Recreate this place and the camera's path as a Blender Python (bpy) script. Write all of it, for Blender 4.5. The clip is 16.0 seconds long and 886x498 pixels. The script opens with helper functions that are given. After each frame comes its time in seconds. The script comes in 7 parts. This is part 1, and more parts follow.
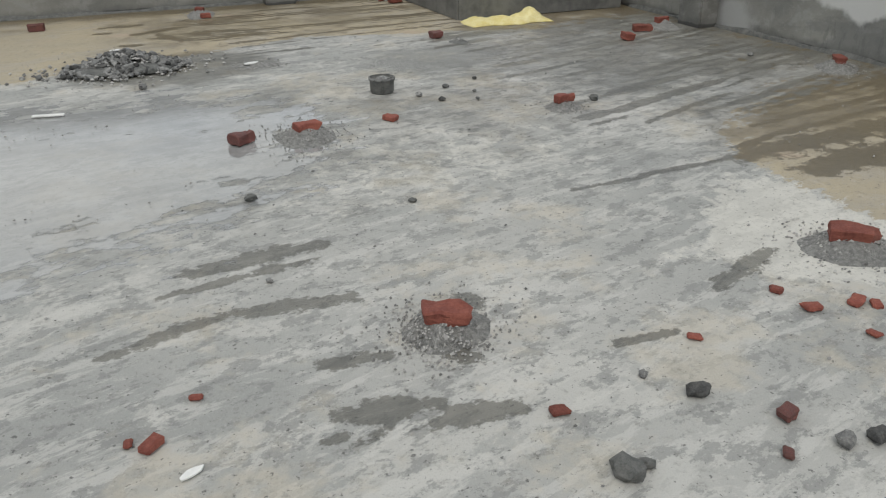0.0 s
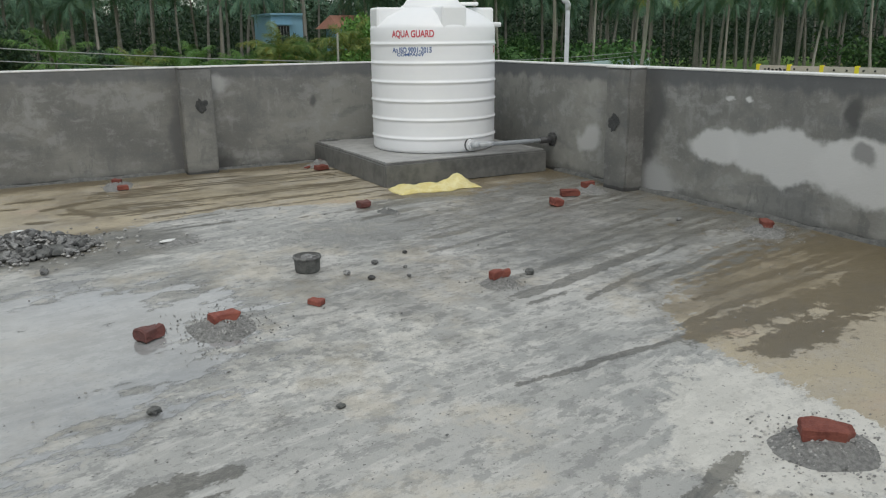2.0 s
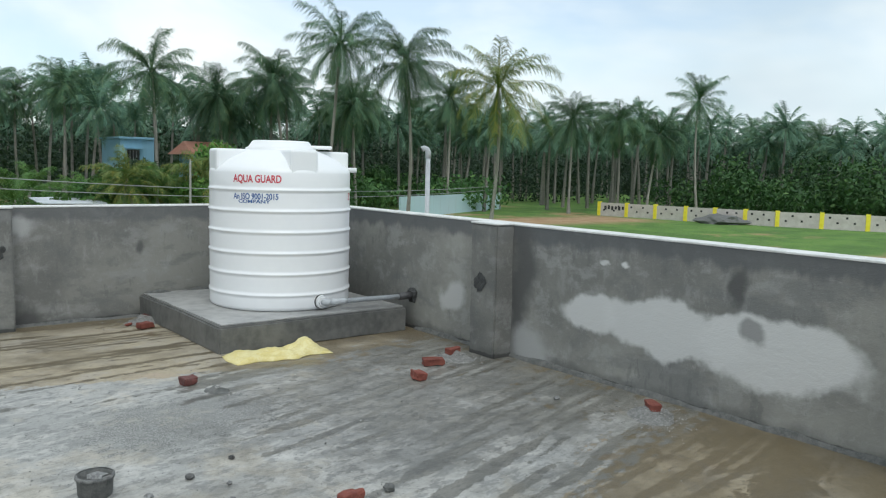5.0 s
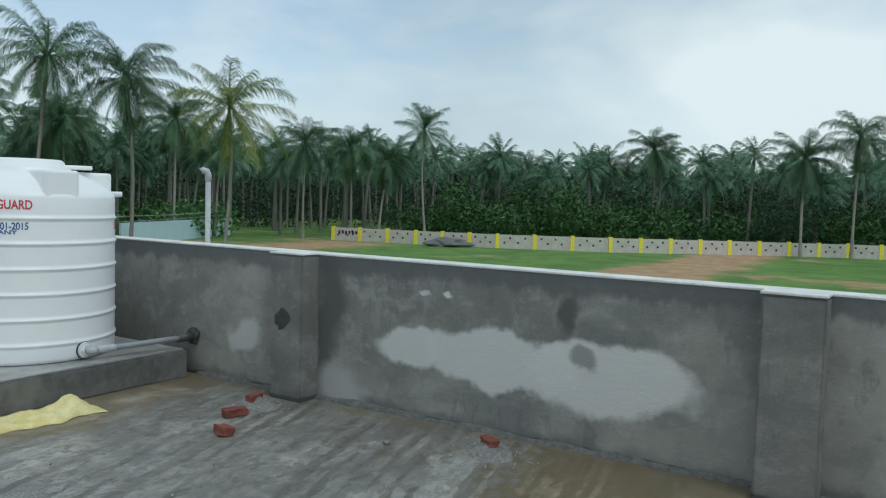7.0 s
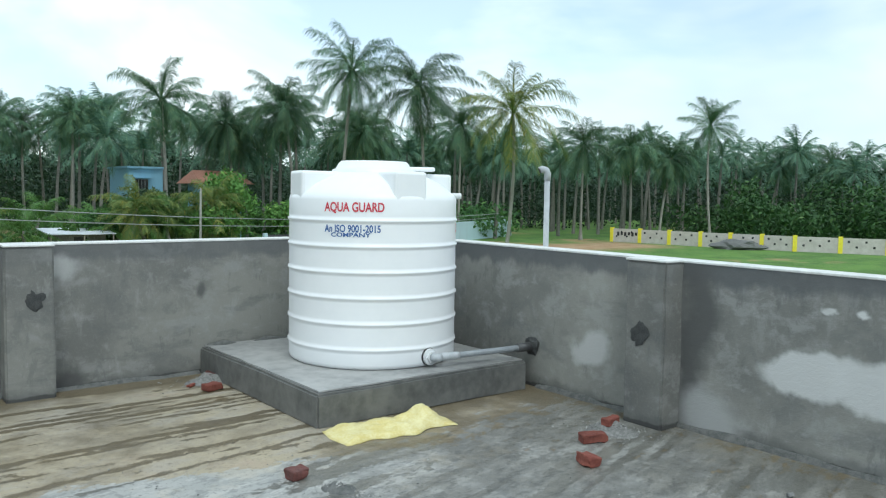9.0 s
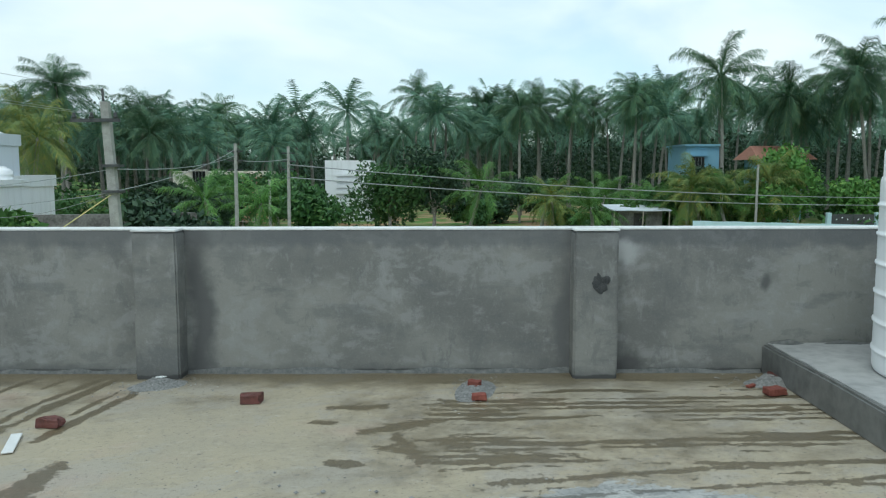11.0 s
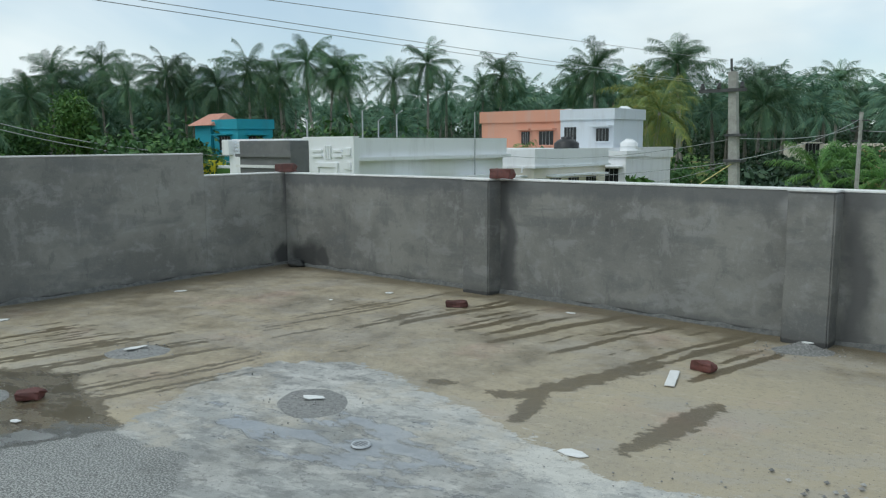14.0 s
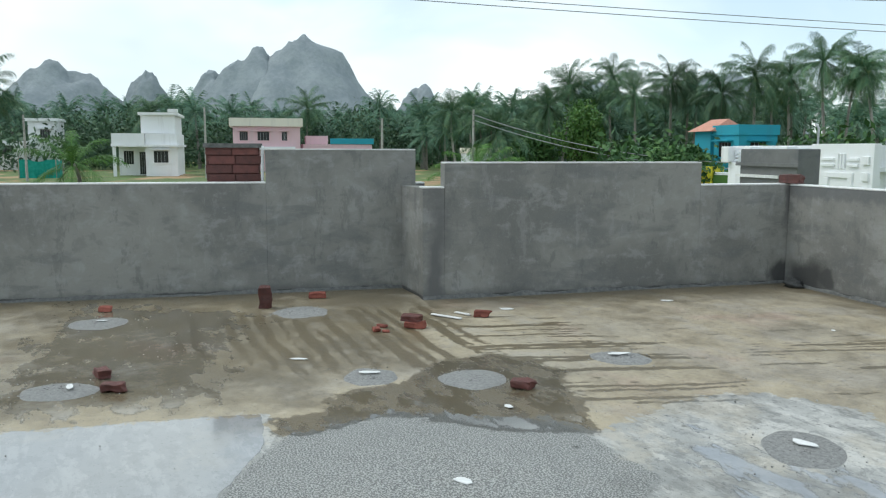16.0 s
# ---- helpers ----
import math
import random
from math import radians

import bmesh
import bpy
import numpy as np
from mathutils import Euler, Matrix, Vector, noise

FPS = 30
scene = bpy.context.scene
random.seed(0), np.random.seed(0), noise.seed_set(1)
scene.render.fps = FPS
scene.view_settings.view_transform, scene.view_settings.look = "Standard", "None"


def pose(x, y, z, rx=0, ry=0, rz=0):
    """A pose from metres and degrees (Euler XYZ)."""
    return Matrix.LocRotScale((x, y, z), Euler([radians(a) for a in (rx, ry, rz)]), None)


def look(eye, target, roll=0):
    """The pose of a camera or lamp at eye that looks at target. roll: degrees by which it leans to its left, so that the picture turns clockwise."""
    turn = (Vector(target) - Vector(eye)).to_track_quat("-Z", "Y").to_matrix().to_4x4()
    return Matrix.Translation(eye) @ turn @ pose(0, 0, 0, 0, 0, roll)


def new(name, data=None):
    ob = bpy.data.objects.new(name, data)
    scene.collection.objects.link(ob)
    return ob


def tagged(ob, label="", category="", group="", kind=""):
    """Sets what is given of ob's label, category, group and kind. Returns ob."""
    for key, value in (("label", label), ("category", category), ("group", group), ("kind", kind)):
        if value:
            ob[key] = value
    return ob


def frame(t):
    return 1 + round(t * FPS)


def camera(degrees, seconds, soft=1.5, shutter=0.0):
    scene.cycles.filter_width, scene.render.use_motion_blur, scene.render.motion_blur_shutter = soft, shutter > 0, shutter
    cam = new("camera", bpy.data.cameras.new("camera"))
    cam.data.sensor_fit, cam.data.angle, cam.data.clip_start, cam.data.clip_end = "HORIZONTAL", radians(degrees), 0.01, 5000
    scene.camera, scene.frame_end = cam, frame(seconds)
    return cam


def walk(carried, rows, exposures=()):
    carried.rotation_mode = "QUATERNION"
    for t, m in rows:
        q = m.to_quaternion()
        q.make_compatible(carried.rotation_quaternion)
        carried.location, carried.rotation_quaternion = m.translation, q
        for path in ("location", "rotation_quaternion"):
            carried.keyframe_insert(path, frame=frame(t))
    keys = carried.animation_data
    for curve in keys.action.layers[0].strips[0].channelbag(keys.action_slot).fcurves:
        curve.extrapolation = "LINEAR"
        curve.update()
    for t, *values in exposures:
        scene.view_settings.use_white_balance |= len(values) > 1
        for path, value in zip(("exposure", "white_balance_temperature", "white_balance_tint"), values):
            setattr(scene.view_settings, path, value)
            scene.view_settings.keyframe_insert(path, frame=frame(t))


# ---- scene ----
cam = camera(58.5, 16.0, 1.2)
PATH = [
    (0, (-1.589, -8.194, 1.194), (-0.882, -6.535, 0.33), -0.5),
    (0.5, (-1.474, -8.079, 1.224), (-0.719, -6.372, 0.507), -0.6),
    (1, (-1.427, -8.01, 1.272), (-0.619, -6.281, 0.674), -0.2),
    (1.5, (-1.46, -7.928, 1.264), (-0.561, -6.224, 0.728), -0.8),
    (2, (-1.45, -7.883, 1.271), (-0.53, -6.185, 0.751), -0.6),
    (2.5, (-1.291, -7.783, 1.282), (-0.367, -6.074, 0.804), -0.0),
    (3, (-1.125, -7.706, 1.351), (-0.176, -5.982, 0.999), 0.3),
    (3.5, (-1.088, -7.611, 1.4), (0.013, -5.962, 1.142), 0.8),
    (3.7, (-1.109, -7.568, 1.395), (0.056, -5.959, 1.168), 0.8),
    (5.8, (-0.924, -6.855, 1.441), (0.407, -5.375, 1.248), 2.3),
    (6, (-0.946, -6.766, 1.445), (0.474, -5.367, 1.283), 2.6),
    (6.5, (-1.016, -6.605, 1.438), (0.616, -5.457, 1.315), 1.7),
    (7, (-1.035, -6.494, 1.404), (0.663, -5.443, 1.281), 1.7),
    (7.5, (-0.984, -6.285, 1.385), (0.716, -5.241, 1.251), 2.0),
    (8, (-0.911, -6.035, 1.357), (0.68, -4.827, 1.253), 1.3),
    (8.2, (-0.915, -5.979, 1.347), (0.61, -4.691, 1.242), 1.3),
    (10.3, (-0.95, -5.36, 1.46), (-0.423, -3.44, 1.267), -0.0),
    (10.5, (-0.916, -5.376, 1.461), (-0.551, -3.42, 1.261), 0.0),
    (11, (-0.878, -5.32, 1.426), (-0.878, -3.331, 1.221), -0.1),
    (11.5, (-0.914, -5.322, 1.39), (-1.213, -3.355, 1.191), -0.1),
    (12, (-0.951, -5.328, 1.375), (-1.542, -3.428, 1.168), -0.2),
    (12.5, (-0.998, -5.356, 1.374), (-1.792, -3.533, 1.154), -0.4),
    (13, (-1.056, -5.363, 1.358), (-2.061, -3.65, 1.116), -0.7),
    (13.5, (-1.118, -5.393, 1.334), (-2.299, -3.799, 1.076), -0.4),
    (14, (-1.203, -5.42, 1.325), (-2.522, -3.94, 1.06), -0.3),
    (14.5, (-1.262, -5.471, 1.324), (-2.732, -4.141, 1.058), -0.5),
    (15, (-1.305, -5.498, 1.323), (-2.944, -4.383, 1.055), -1.0),
    (15.5, (-1.356, -5.432, 1.32), (-3.192, -4.686, 1.053), -0.7),
    (16, (-1.351, -5.344, 1.351), (-3.28, -4.876, 1.101), 0.2),
]
EXPOSURES = [(0, -0.03, 6850, 10), (1.0, 0.02, 6800, 9), (1.5, -0.05, 6750, 9), (2.5, -0.08, 6650, 9), (3.0, -0.10, 6600, 8), (3.5, 0.10, 6500, 8), (6, 0.14, 6150, 3), (7, -0.25, 6000, 1), (7.5, -0.26, 6000, 1), (8.2, 0.06, 6000, 1),
             (10.3, 0.42, 5950, 0), (10.5, 0.40, 5900, -1), (11, 0.07, 5900, -2), (13, 0.03, 6000, 0), (14.5, -0.14, 6200, 3), (15, -0.12, 6250, 3), (16, 0.32, 6250, 4)]
walk(cam, [(t, look(e, g, r)) for t, e, g, r in PATH], EXPOSURES)

# ---- world, sun, exposure ----
world = bpy.data.worlds.new("sky")
scene.world = world
world.use_nodes = True
wt = world.node_tree
wt.nodes.clear()


def wn(kind, **sets):
    n = wt.nodes.new(kind)
    for k, v in sets.items():
        n.inputs[k].default_value = v
    return n


w_out = wn("ShaderNodeOutputWorld")
w_bg = wn("ShaderNodeBackground")
w_sky = wn("ShaderNodeTexSky")
w_sky.sky_type, w_sky.sun_disc = "NISHITA", False
w_sky.sun_elevation, w_sky.sun_rotation = radians(55), radians(200)
w_sky.air_density, w_sky.dust_density = 1.0, 1.0
w_gain = wn("ShaderNodeVectorMath")
w_gain.operation = "SCALE"
w_gain.inputs["Scale"].default_value = 0.15
w_co = wn("ShaderNodeTexCoord")
w_map = wn("ShaderNodeMapping")
w_map.inputs["Scale"].default_value = (1.0, 1.0, 2.2)
w_cloud = wn("ShaderNodeTexNoise", Scale=2.3, Detail=5.0, Roughness=0.5, Distortion=0.5)
w_ramp = wn("ShaderNodeValToRGB")
w_ramp.color_ramp.elements[0].position, w_ramp.color_ramp.elements[0].color = 0.37, (0.4, 0.4, 0.4, 1)
w_ramp.color_ramp.elements[1].position, w_ramp.color_ramp.elements[1].color = 0.57, (1, 1, 1, 1)
w_shade = wn("ShaderNodeTexNoise", Scale=1.7, Detail=4.0, Roughness=0.55)
w_tone = wn("ShaderNodeValToRGB")
w_tone.color_ramp.elements[0].position, w_tone.color_ramp.elements[0].color = 0.36, (0.65, 0.735, 0.79, 1)
w_tone.color_ramp.elements[1].position, w_tone.color_ramp.elements[1].color = 0.58, (0.95, 0.99, 1.0, 1)
w_mix = wn("ShaderNodeMix")
w_mix.data_type = "RGBA"
for a, b in ((w_co.outputs["Generated"], w_map.inputs["Vector"]), (w_map.outputs[0], w_cloud.inputs["Vector"]),
             (w_map.outputs[0], w_shade.inputs["Vector"]), (w_cloud.outputs["Fac"], w_ramp.inputs[0]),
             (w_shade.outputs["Fac"], w_tone.inputs[0]), (w_sky.outputs[0], w_gain.inputs[0]),
             (w_ramp.outputs[0], w_mix.inputs["Factor"]), (w_gain.outputs[0], w_mix.inputs["A"]),
             (w_tone.outputs[0], w_mix.inputs["B"]), (w_mix.outputs["Result"], w_bg.inputs["Color"]),
             (w_bg.outputs[0], w_out.inputs["Surface"])):
    wt.links.new(a, b)
w_bg.inputs["Strength"].default_value = 1.0
sun = new("sun", bpy.data.lights.new("sun", "SUN"))
sun.data.energy, sun.data.angle, sun.data.color = 0.85, radians(25), (1.0, 0.96, 0.9)
sun.matrix_world = look((-3, -8, 12), (0, 0, 0))

# ---- materials ----


class Nodes:
    """A small writer of node trees for one material."""

    def __init__(self, name):
        self.mat = bpy.data.materials.new(name)
        self.mat.use_nodes = True
        self.t = self.mat.node_tree
        self.b = self.t.nodes["Principled BSDF"]
        self.co = self.t.nodes.new("ShaderNodeTexCoord").outputs["Object"]

    def put(self, socket, value):
        if hasattr(value, "is_output"):
            self.t.links.new(value, socket)
        else:
            socket.default_value = value

    def math(self, op, a, b=0.0, c=0.0, clamp=False):
        n = self.t.nodes.new("ShaderNodeMath")
        n.operation, n.use_clamp = op, clamp
        for s, v in zip(n.inputs, (a, b, c)):
            self.put(s, v)
        return n.outputs[0]

    def move(self, scale=(1, 1, 1), turn=0.0, vec=None, loc=(0, 0, 0)):
        """Turns by -turn degrees about z first, so that the way at that angle becomes x, then stretches."""
        vec = vec or self.co
        if turn:
            r = self.t.nodes.new("ShaderNodeMapping")
            self.put(r.inputs["Vector"], vec)
            r.inputs["Rotation"].default_value = (0, 0, radians(-turn))
            vec = r.outputs[0]
        n = self.t.nodes.new("ShaderNodeMapping")
        self.put(n.inputs["Vector"], vec)
        n.inputs["Scale"].default_value, n.inputs["Location"].default_value = scale, loc
        return n.outputs[0]

    def noise(self, scale, detail=4.0, rough=0.55, vec=None, warp=0.0):
        n = self.t.nodes.new("ShaderNodeTexNoise")
        self.put(n.inputs["Vector"], vec or self.co)
        n.inputs["Scale"].default_value, n.inputs["Detail"].default_value = scale, detail
        n.inputs["Roughness"].default_value, n.inputs["Distortion"].default_value = rough, warp
        return n.outputs["Fac"]

    def step(self, v, lo, hi, a=0.0, b=1.0):
        n = self.t.nodes.new("ShaderNodeMapRange")
        n.interpolation_type = "SMOOTHSTEP"
        self.put(n.inputs["Value"], v)
        for k, x in zip(("From Min", "From Max", "To Min", "To Max"), (lo, hi, a, b)):
            n.inputs[k].default_value = x
        return n.outputs["Result"]

    def mix(self, f, a, b, mode="MIX"):
        n = self.t.nodes.new("ShaderNodeMix")
        n.data_type, n.blend_type = "RGBA", mode
        self.put(n.inputs["Factor"], f)
        for k, v in (("A", a), ("B", b)):
            self.put(n.inputs[k], (*v, 1) if isinstance(v, tuple) else v)
        return n.outputs["Result"]

    def random(self):
        return self.t.nodes.new("ShaderNodeObjectInfo").outputs["Random"]

    def island(self):
        return self.t.nodes.new("ShaderNodeNewGeometry").outputs["Random Per Island"]

    def xy(self, vec=None):
        n = self.t.nodes.new("ShaderNodeSeparateXYZ")
        self.put(n.inputs[0], vec or self.co)
        return n.outputs

    def box(self, x, y, x0, x1, y0, y1, soft):
        """1 inside a soft-edged rectangle of the plane."""
        f = self.step(x, x0 - soft, x0 + soft)
        f = self.math("MULTIPLY", f, self.step(x, x1 - soft, x1 + soft, 1, 0))
        f = self.math("MULTIPLY", f, self.step(y, y0 - soft, y0 + soft))
        return self.math("MULTIPLY", f, self.step(y, y1 - soft, y1 + soft, 1, 0))

    def spot(self, x, y, cx, cy, rx, ry, soft=0.35):
        a = self.math("DIVIDE", self.math("SUBTRACT", x, cx), rx)
        b = self.math("DIVIDE", self.math("SUBTRACT", y, cy), ry)
        d = self.math("SQRT", self.math("ADD", self.math("MULTIPLY", a, a), self.math("MULTIPLY", b, b)))
        return self.step(d, 1 - soft, 1 + soft, 1, 0)

    def add(self, *vs):
        out = vs[0]
        for v in vs[1:]:
            out = self.math("MAXIMUM", out, v)
        return out

    def bump(self, height, strength=0.3, dist=0.01):
        n = self.t.nodes.new("ShaderNodeBump")
        self.put(n.inputs["Height"], height)
        n.inputs["Strength"].default_value, n.inputs["Distance"].default_value = strength, dist
        self.t.links.new(n.outputs[0], self.b.inputs["Normal"])

    def done(self, color=None, rough=0.8, metal=0.0, spec=0.5):
        if color is not None:
            self.put(self.b.inputs["Base Color"], (*color, 1) if isinstance(color, tuple) else color)
        self.put(self.b.inputs["Roughness"], rough)
        self.b.inputs["Metallic"].default_value = metal
        self.put(self.b.inputs["Specular IOR Level"], spec)
        return self.mat


def simple(name, c1, c2, scale=8.0, rough=0.8, metal=0.0, bump=0.2, vary=0.0, stretch=(1, 1, 1), dist=0.004):
    """Two tones mixed by noise at two scales, with fine relief; vary: tone shift from object to object."""
    n = Nodes(name)
    v = n.move(stretch)
    f = n.math("ADD", n.math("MULTIPLY", n.noise(scale, 6, 0.6, v), 0.65), n.math("MULTIPLY", n.noise(scale * 7, 4, 0.6, v), 0.35))
    c = n.mix(n.step(f, 0.35, 0.65), c1, c2)
    if vary:
        k = n.math("MULTIPLY_ADD", n.random(), vary * 2, 1 - vary)
        m = n.t.nodes.new("ShaderNodeVectorMath")
        m.operation = "SCALE"
        n.put(m.inputs[0], c)
        n.put(m.inputs["Scale"], k)
        c = m.outputs[0]
    n.bump(n.noise(scale * 9, 4, 0.6, v), bump, dist)
    return n.done(c, rough, metal)


def floor_material():
    """Cement screed: tan base, grey trowelled coat, bare aggregate, damp and standing water by the floor's own masks."""
    n = Nodes("roof_screed")

    def mask(name):
        m = n.t.nodes.new("ShaderNodeAttribute")
        m.attribute_name = name
        return m.outputs["Fac"]

    def ragged(name, noise_v, amount, lo=0.42, hi=0.54):
        return n.step(n.math("MULTIPLY_ADD", n.math("SUBTRACT", noise_v, 0.5), amount, mask(name)), lo, hi)

    big = n.noise(0.9, 6, 0.62)
    fine = n.noise(26, 8, 0.78)
    grit = n.noise(130, 3, 0.7)
    crumb = n.noise(9, 9, 0.74, n.move((0.8, 1.3, 1), 12))
    smear = n.noise(5, 9, 0.72, n.move((0.45, 1.9, 1), 14, loc=(3, 1, 0)), 0.4)
    coat = ragged("coat", crumb, 2.6)
    agg = ragged("agg", crumb, 2.2, 0.36, 0.62)
    wet = ragged("wet", n.noise(12, 8, 0.72, n.move((0.9, 1.2, 1), 12)), 2.4, 0.40, 0.58)
    damp = n.math("MULTIPLY", ragged("damp", n.noise(3.5, 8, 0.70, n.move(loc=(5, 2, 1))), 1.5, 0.16, 0.76), 0.88)
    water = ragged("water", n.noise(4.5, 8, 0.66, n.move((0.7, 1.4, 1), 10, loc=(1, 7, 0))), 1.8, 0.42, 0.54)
    white = ragged("white", n.noise(6, 9, 0.74, n.move(loc=(2, 2, 7))), 3.2, 0.40, 0.62)
    # tan screed with rusty and pale clouds
    tan = n.mix(n.step(big, 0.36, 0.66), (0.44, 0.375, 0.262), (0.375, 0.33, 0.25))
    tan = n.mix(n.step(n.noise(1.1, 4, 0.6, n.move(loc=(3, 9, 0))), 0.55, 0.72), tan, (0.44, 0.34, 0.26))
    tan = n.mix(n.math("MULTIPLY", n.step(crumb, 0.54, 0.62), 0.30), tan, (0.56, 0.50, 0.39))
    tan = n.mix(n.math("MULTIPLY", n.step(n.noise(4, 9, 0.75, n.move(loc=(8, 8, 2))), 0.55, 0.63), 0.40), tan, (0.30, 0.26, 0.20))
    tan = n.mix(n.math("MULTIPLY", n.step(n.noise(1.9, 9, 0.72, n.move((0.8, 1.2, 1), 20, loc=(7, 4, 3)), 0.3), 0.50, 0.60), 0.55), tan, (0.40, 0.365, 0.31))
    # grey coat: ragged pale laitance, darker scraped places, warm stains
    cem = n.mix(n.step(big, 0.35, 0.65), (0.335, 0.338, 0.323), (0.45, 0.445, 0.42))
    cem = n.mix(n.math("MULTIPLY", n.step(smear, 0.505, 0.56), 0.50), cem, (0.60, 0.59, 0.555))
    cem = n.mix(n.math("MULTIPLY", n.step(n.noise(2.1, 10, 0.73, n.move((0.8, 1.3, 1), 14, loc=(4, 1, 2)), 0.3), 0.53, 0.57), 0.50), cem, (0.60, 0.585, 0.545))
    cem = n.mix(n.math("MULTIPLY", n.step(crumb, 0.48, 0.44), 0.62), cem, (0.225, 0.228, 0.22))
    cem = n.mix(n.math("MULTIPLY", n.step(n.noise(1.3, 6, 0.7, n.move(loc=(1, 2, 5))), 0.53, 0.63), 0.55), cem, (0.54, 0.49, 0.40))
    cem = n.mix(n.math("MULTIPLY", white, 0.60), cem, (0.67, 0.65, 0.59))
    base = n.mix(coat, tan, cem)
    stones = n.noise(120, 2, 0.5)
    base = n.mix(n.math("MULTIPLY", agg, 0.9), base, n.mix(n.step(stones, 0.44, 0.58), (0.12, 0.125, 0.12), (0.42, 0.42, 0.40)))
    base = n.mix(n.math("MULTIPLY", n.step(fine, 0.52, 0.66), 0.45), base, (0.18, 0.175, 0.16))
    base = n.mix(n.math("MULTIPLY", n.step(grit, 0.56, 0.72), 0.35), base, (0.57, 0.56, 0.53))
    base = n.mix(n.math("MULTIPLY", n.step(n.noise(55, 3, 0.6, n.move(loc=(2, 7, 1))), 0.63, 0.70), 0.8), base, (0.09, 0.09, 0.085))
    soaked = n.math("MAXIMUM", wet, damp)
    dark = n.mix(1.0, base, n.mix(coat, (0.33, 0.295, 0.222), (0.35, 0.34, 0.31)), "MULTIPLY")
    col = n.mix(n.math("MULTIPLY", soaked, 0.95), base, dark)
    # bluish, evened tint over the water: sky sheen painted into its colour
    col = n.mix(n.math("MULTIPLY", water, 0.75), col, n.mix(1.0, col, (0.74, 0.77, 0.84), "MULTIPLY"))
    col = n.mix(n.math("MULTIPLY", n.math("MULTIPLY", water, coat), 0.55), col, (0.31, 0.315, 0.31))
    rough = n.math("MULTIPLY_ADD", fine, 0.3, 0.55)
    rough = n.math("MULTIPLY_ADD", soaked, -0.36, rough)
    rough = n.math("MULTIPLY_ADD", n.math("SUBTRACT", rough, 0.045), n.math("MULTIPLY", water, -0.97), rough)
    rough = n.math("MAXIMUM", rough, 0.04)
    h = n.math("ADD", n.math("MULTIPLY", fine, 0.6), n.math("MULTIPLY", grit, 0.5))
    h = n.math("ADD", h, n.math("MULTIPLY", n.math("MULTIPLY", stones, agg), 0.9))
    h = n.math("MULTIPLY", h, n.math("SUBTRACT", 1.0, n.math("MULTIPLY", n.math("MAXIMUM", water, n.math("MULTIPLY", soaked, 0.45)), 0.97)))
    n.bump(h, 0.5, 0.014)
    return n.done(col, rough, 0.0, n.math("MULTIPLY_ADD", n.math("MAXIMUM", water, n.math("MULTIPLY", soaked, 0.4)), 0.5, 0.5))


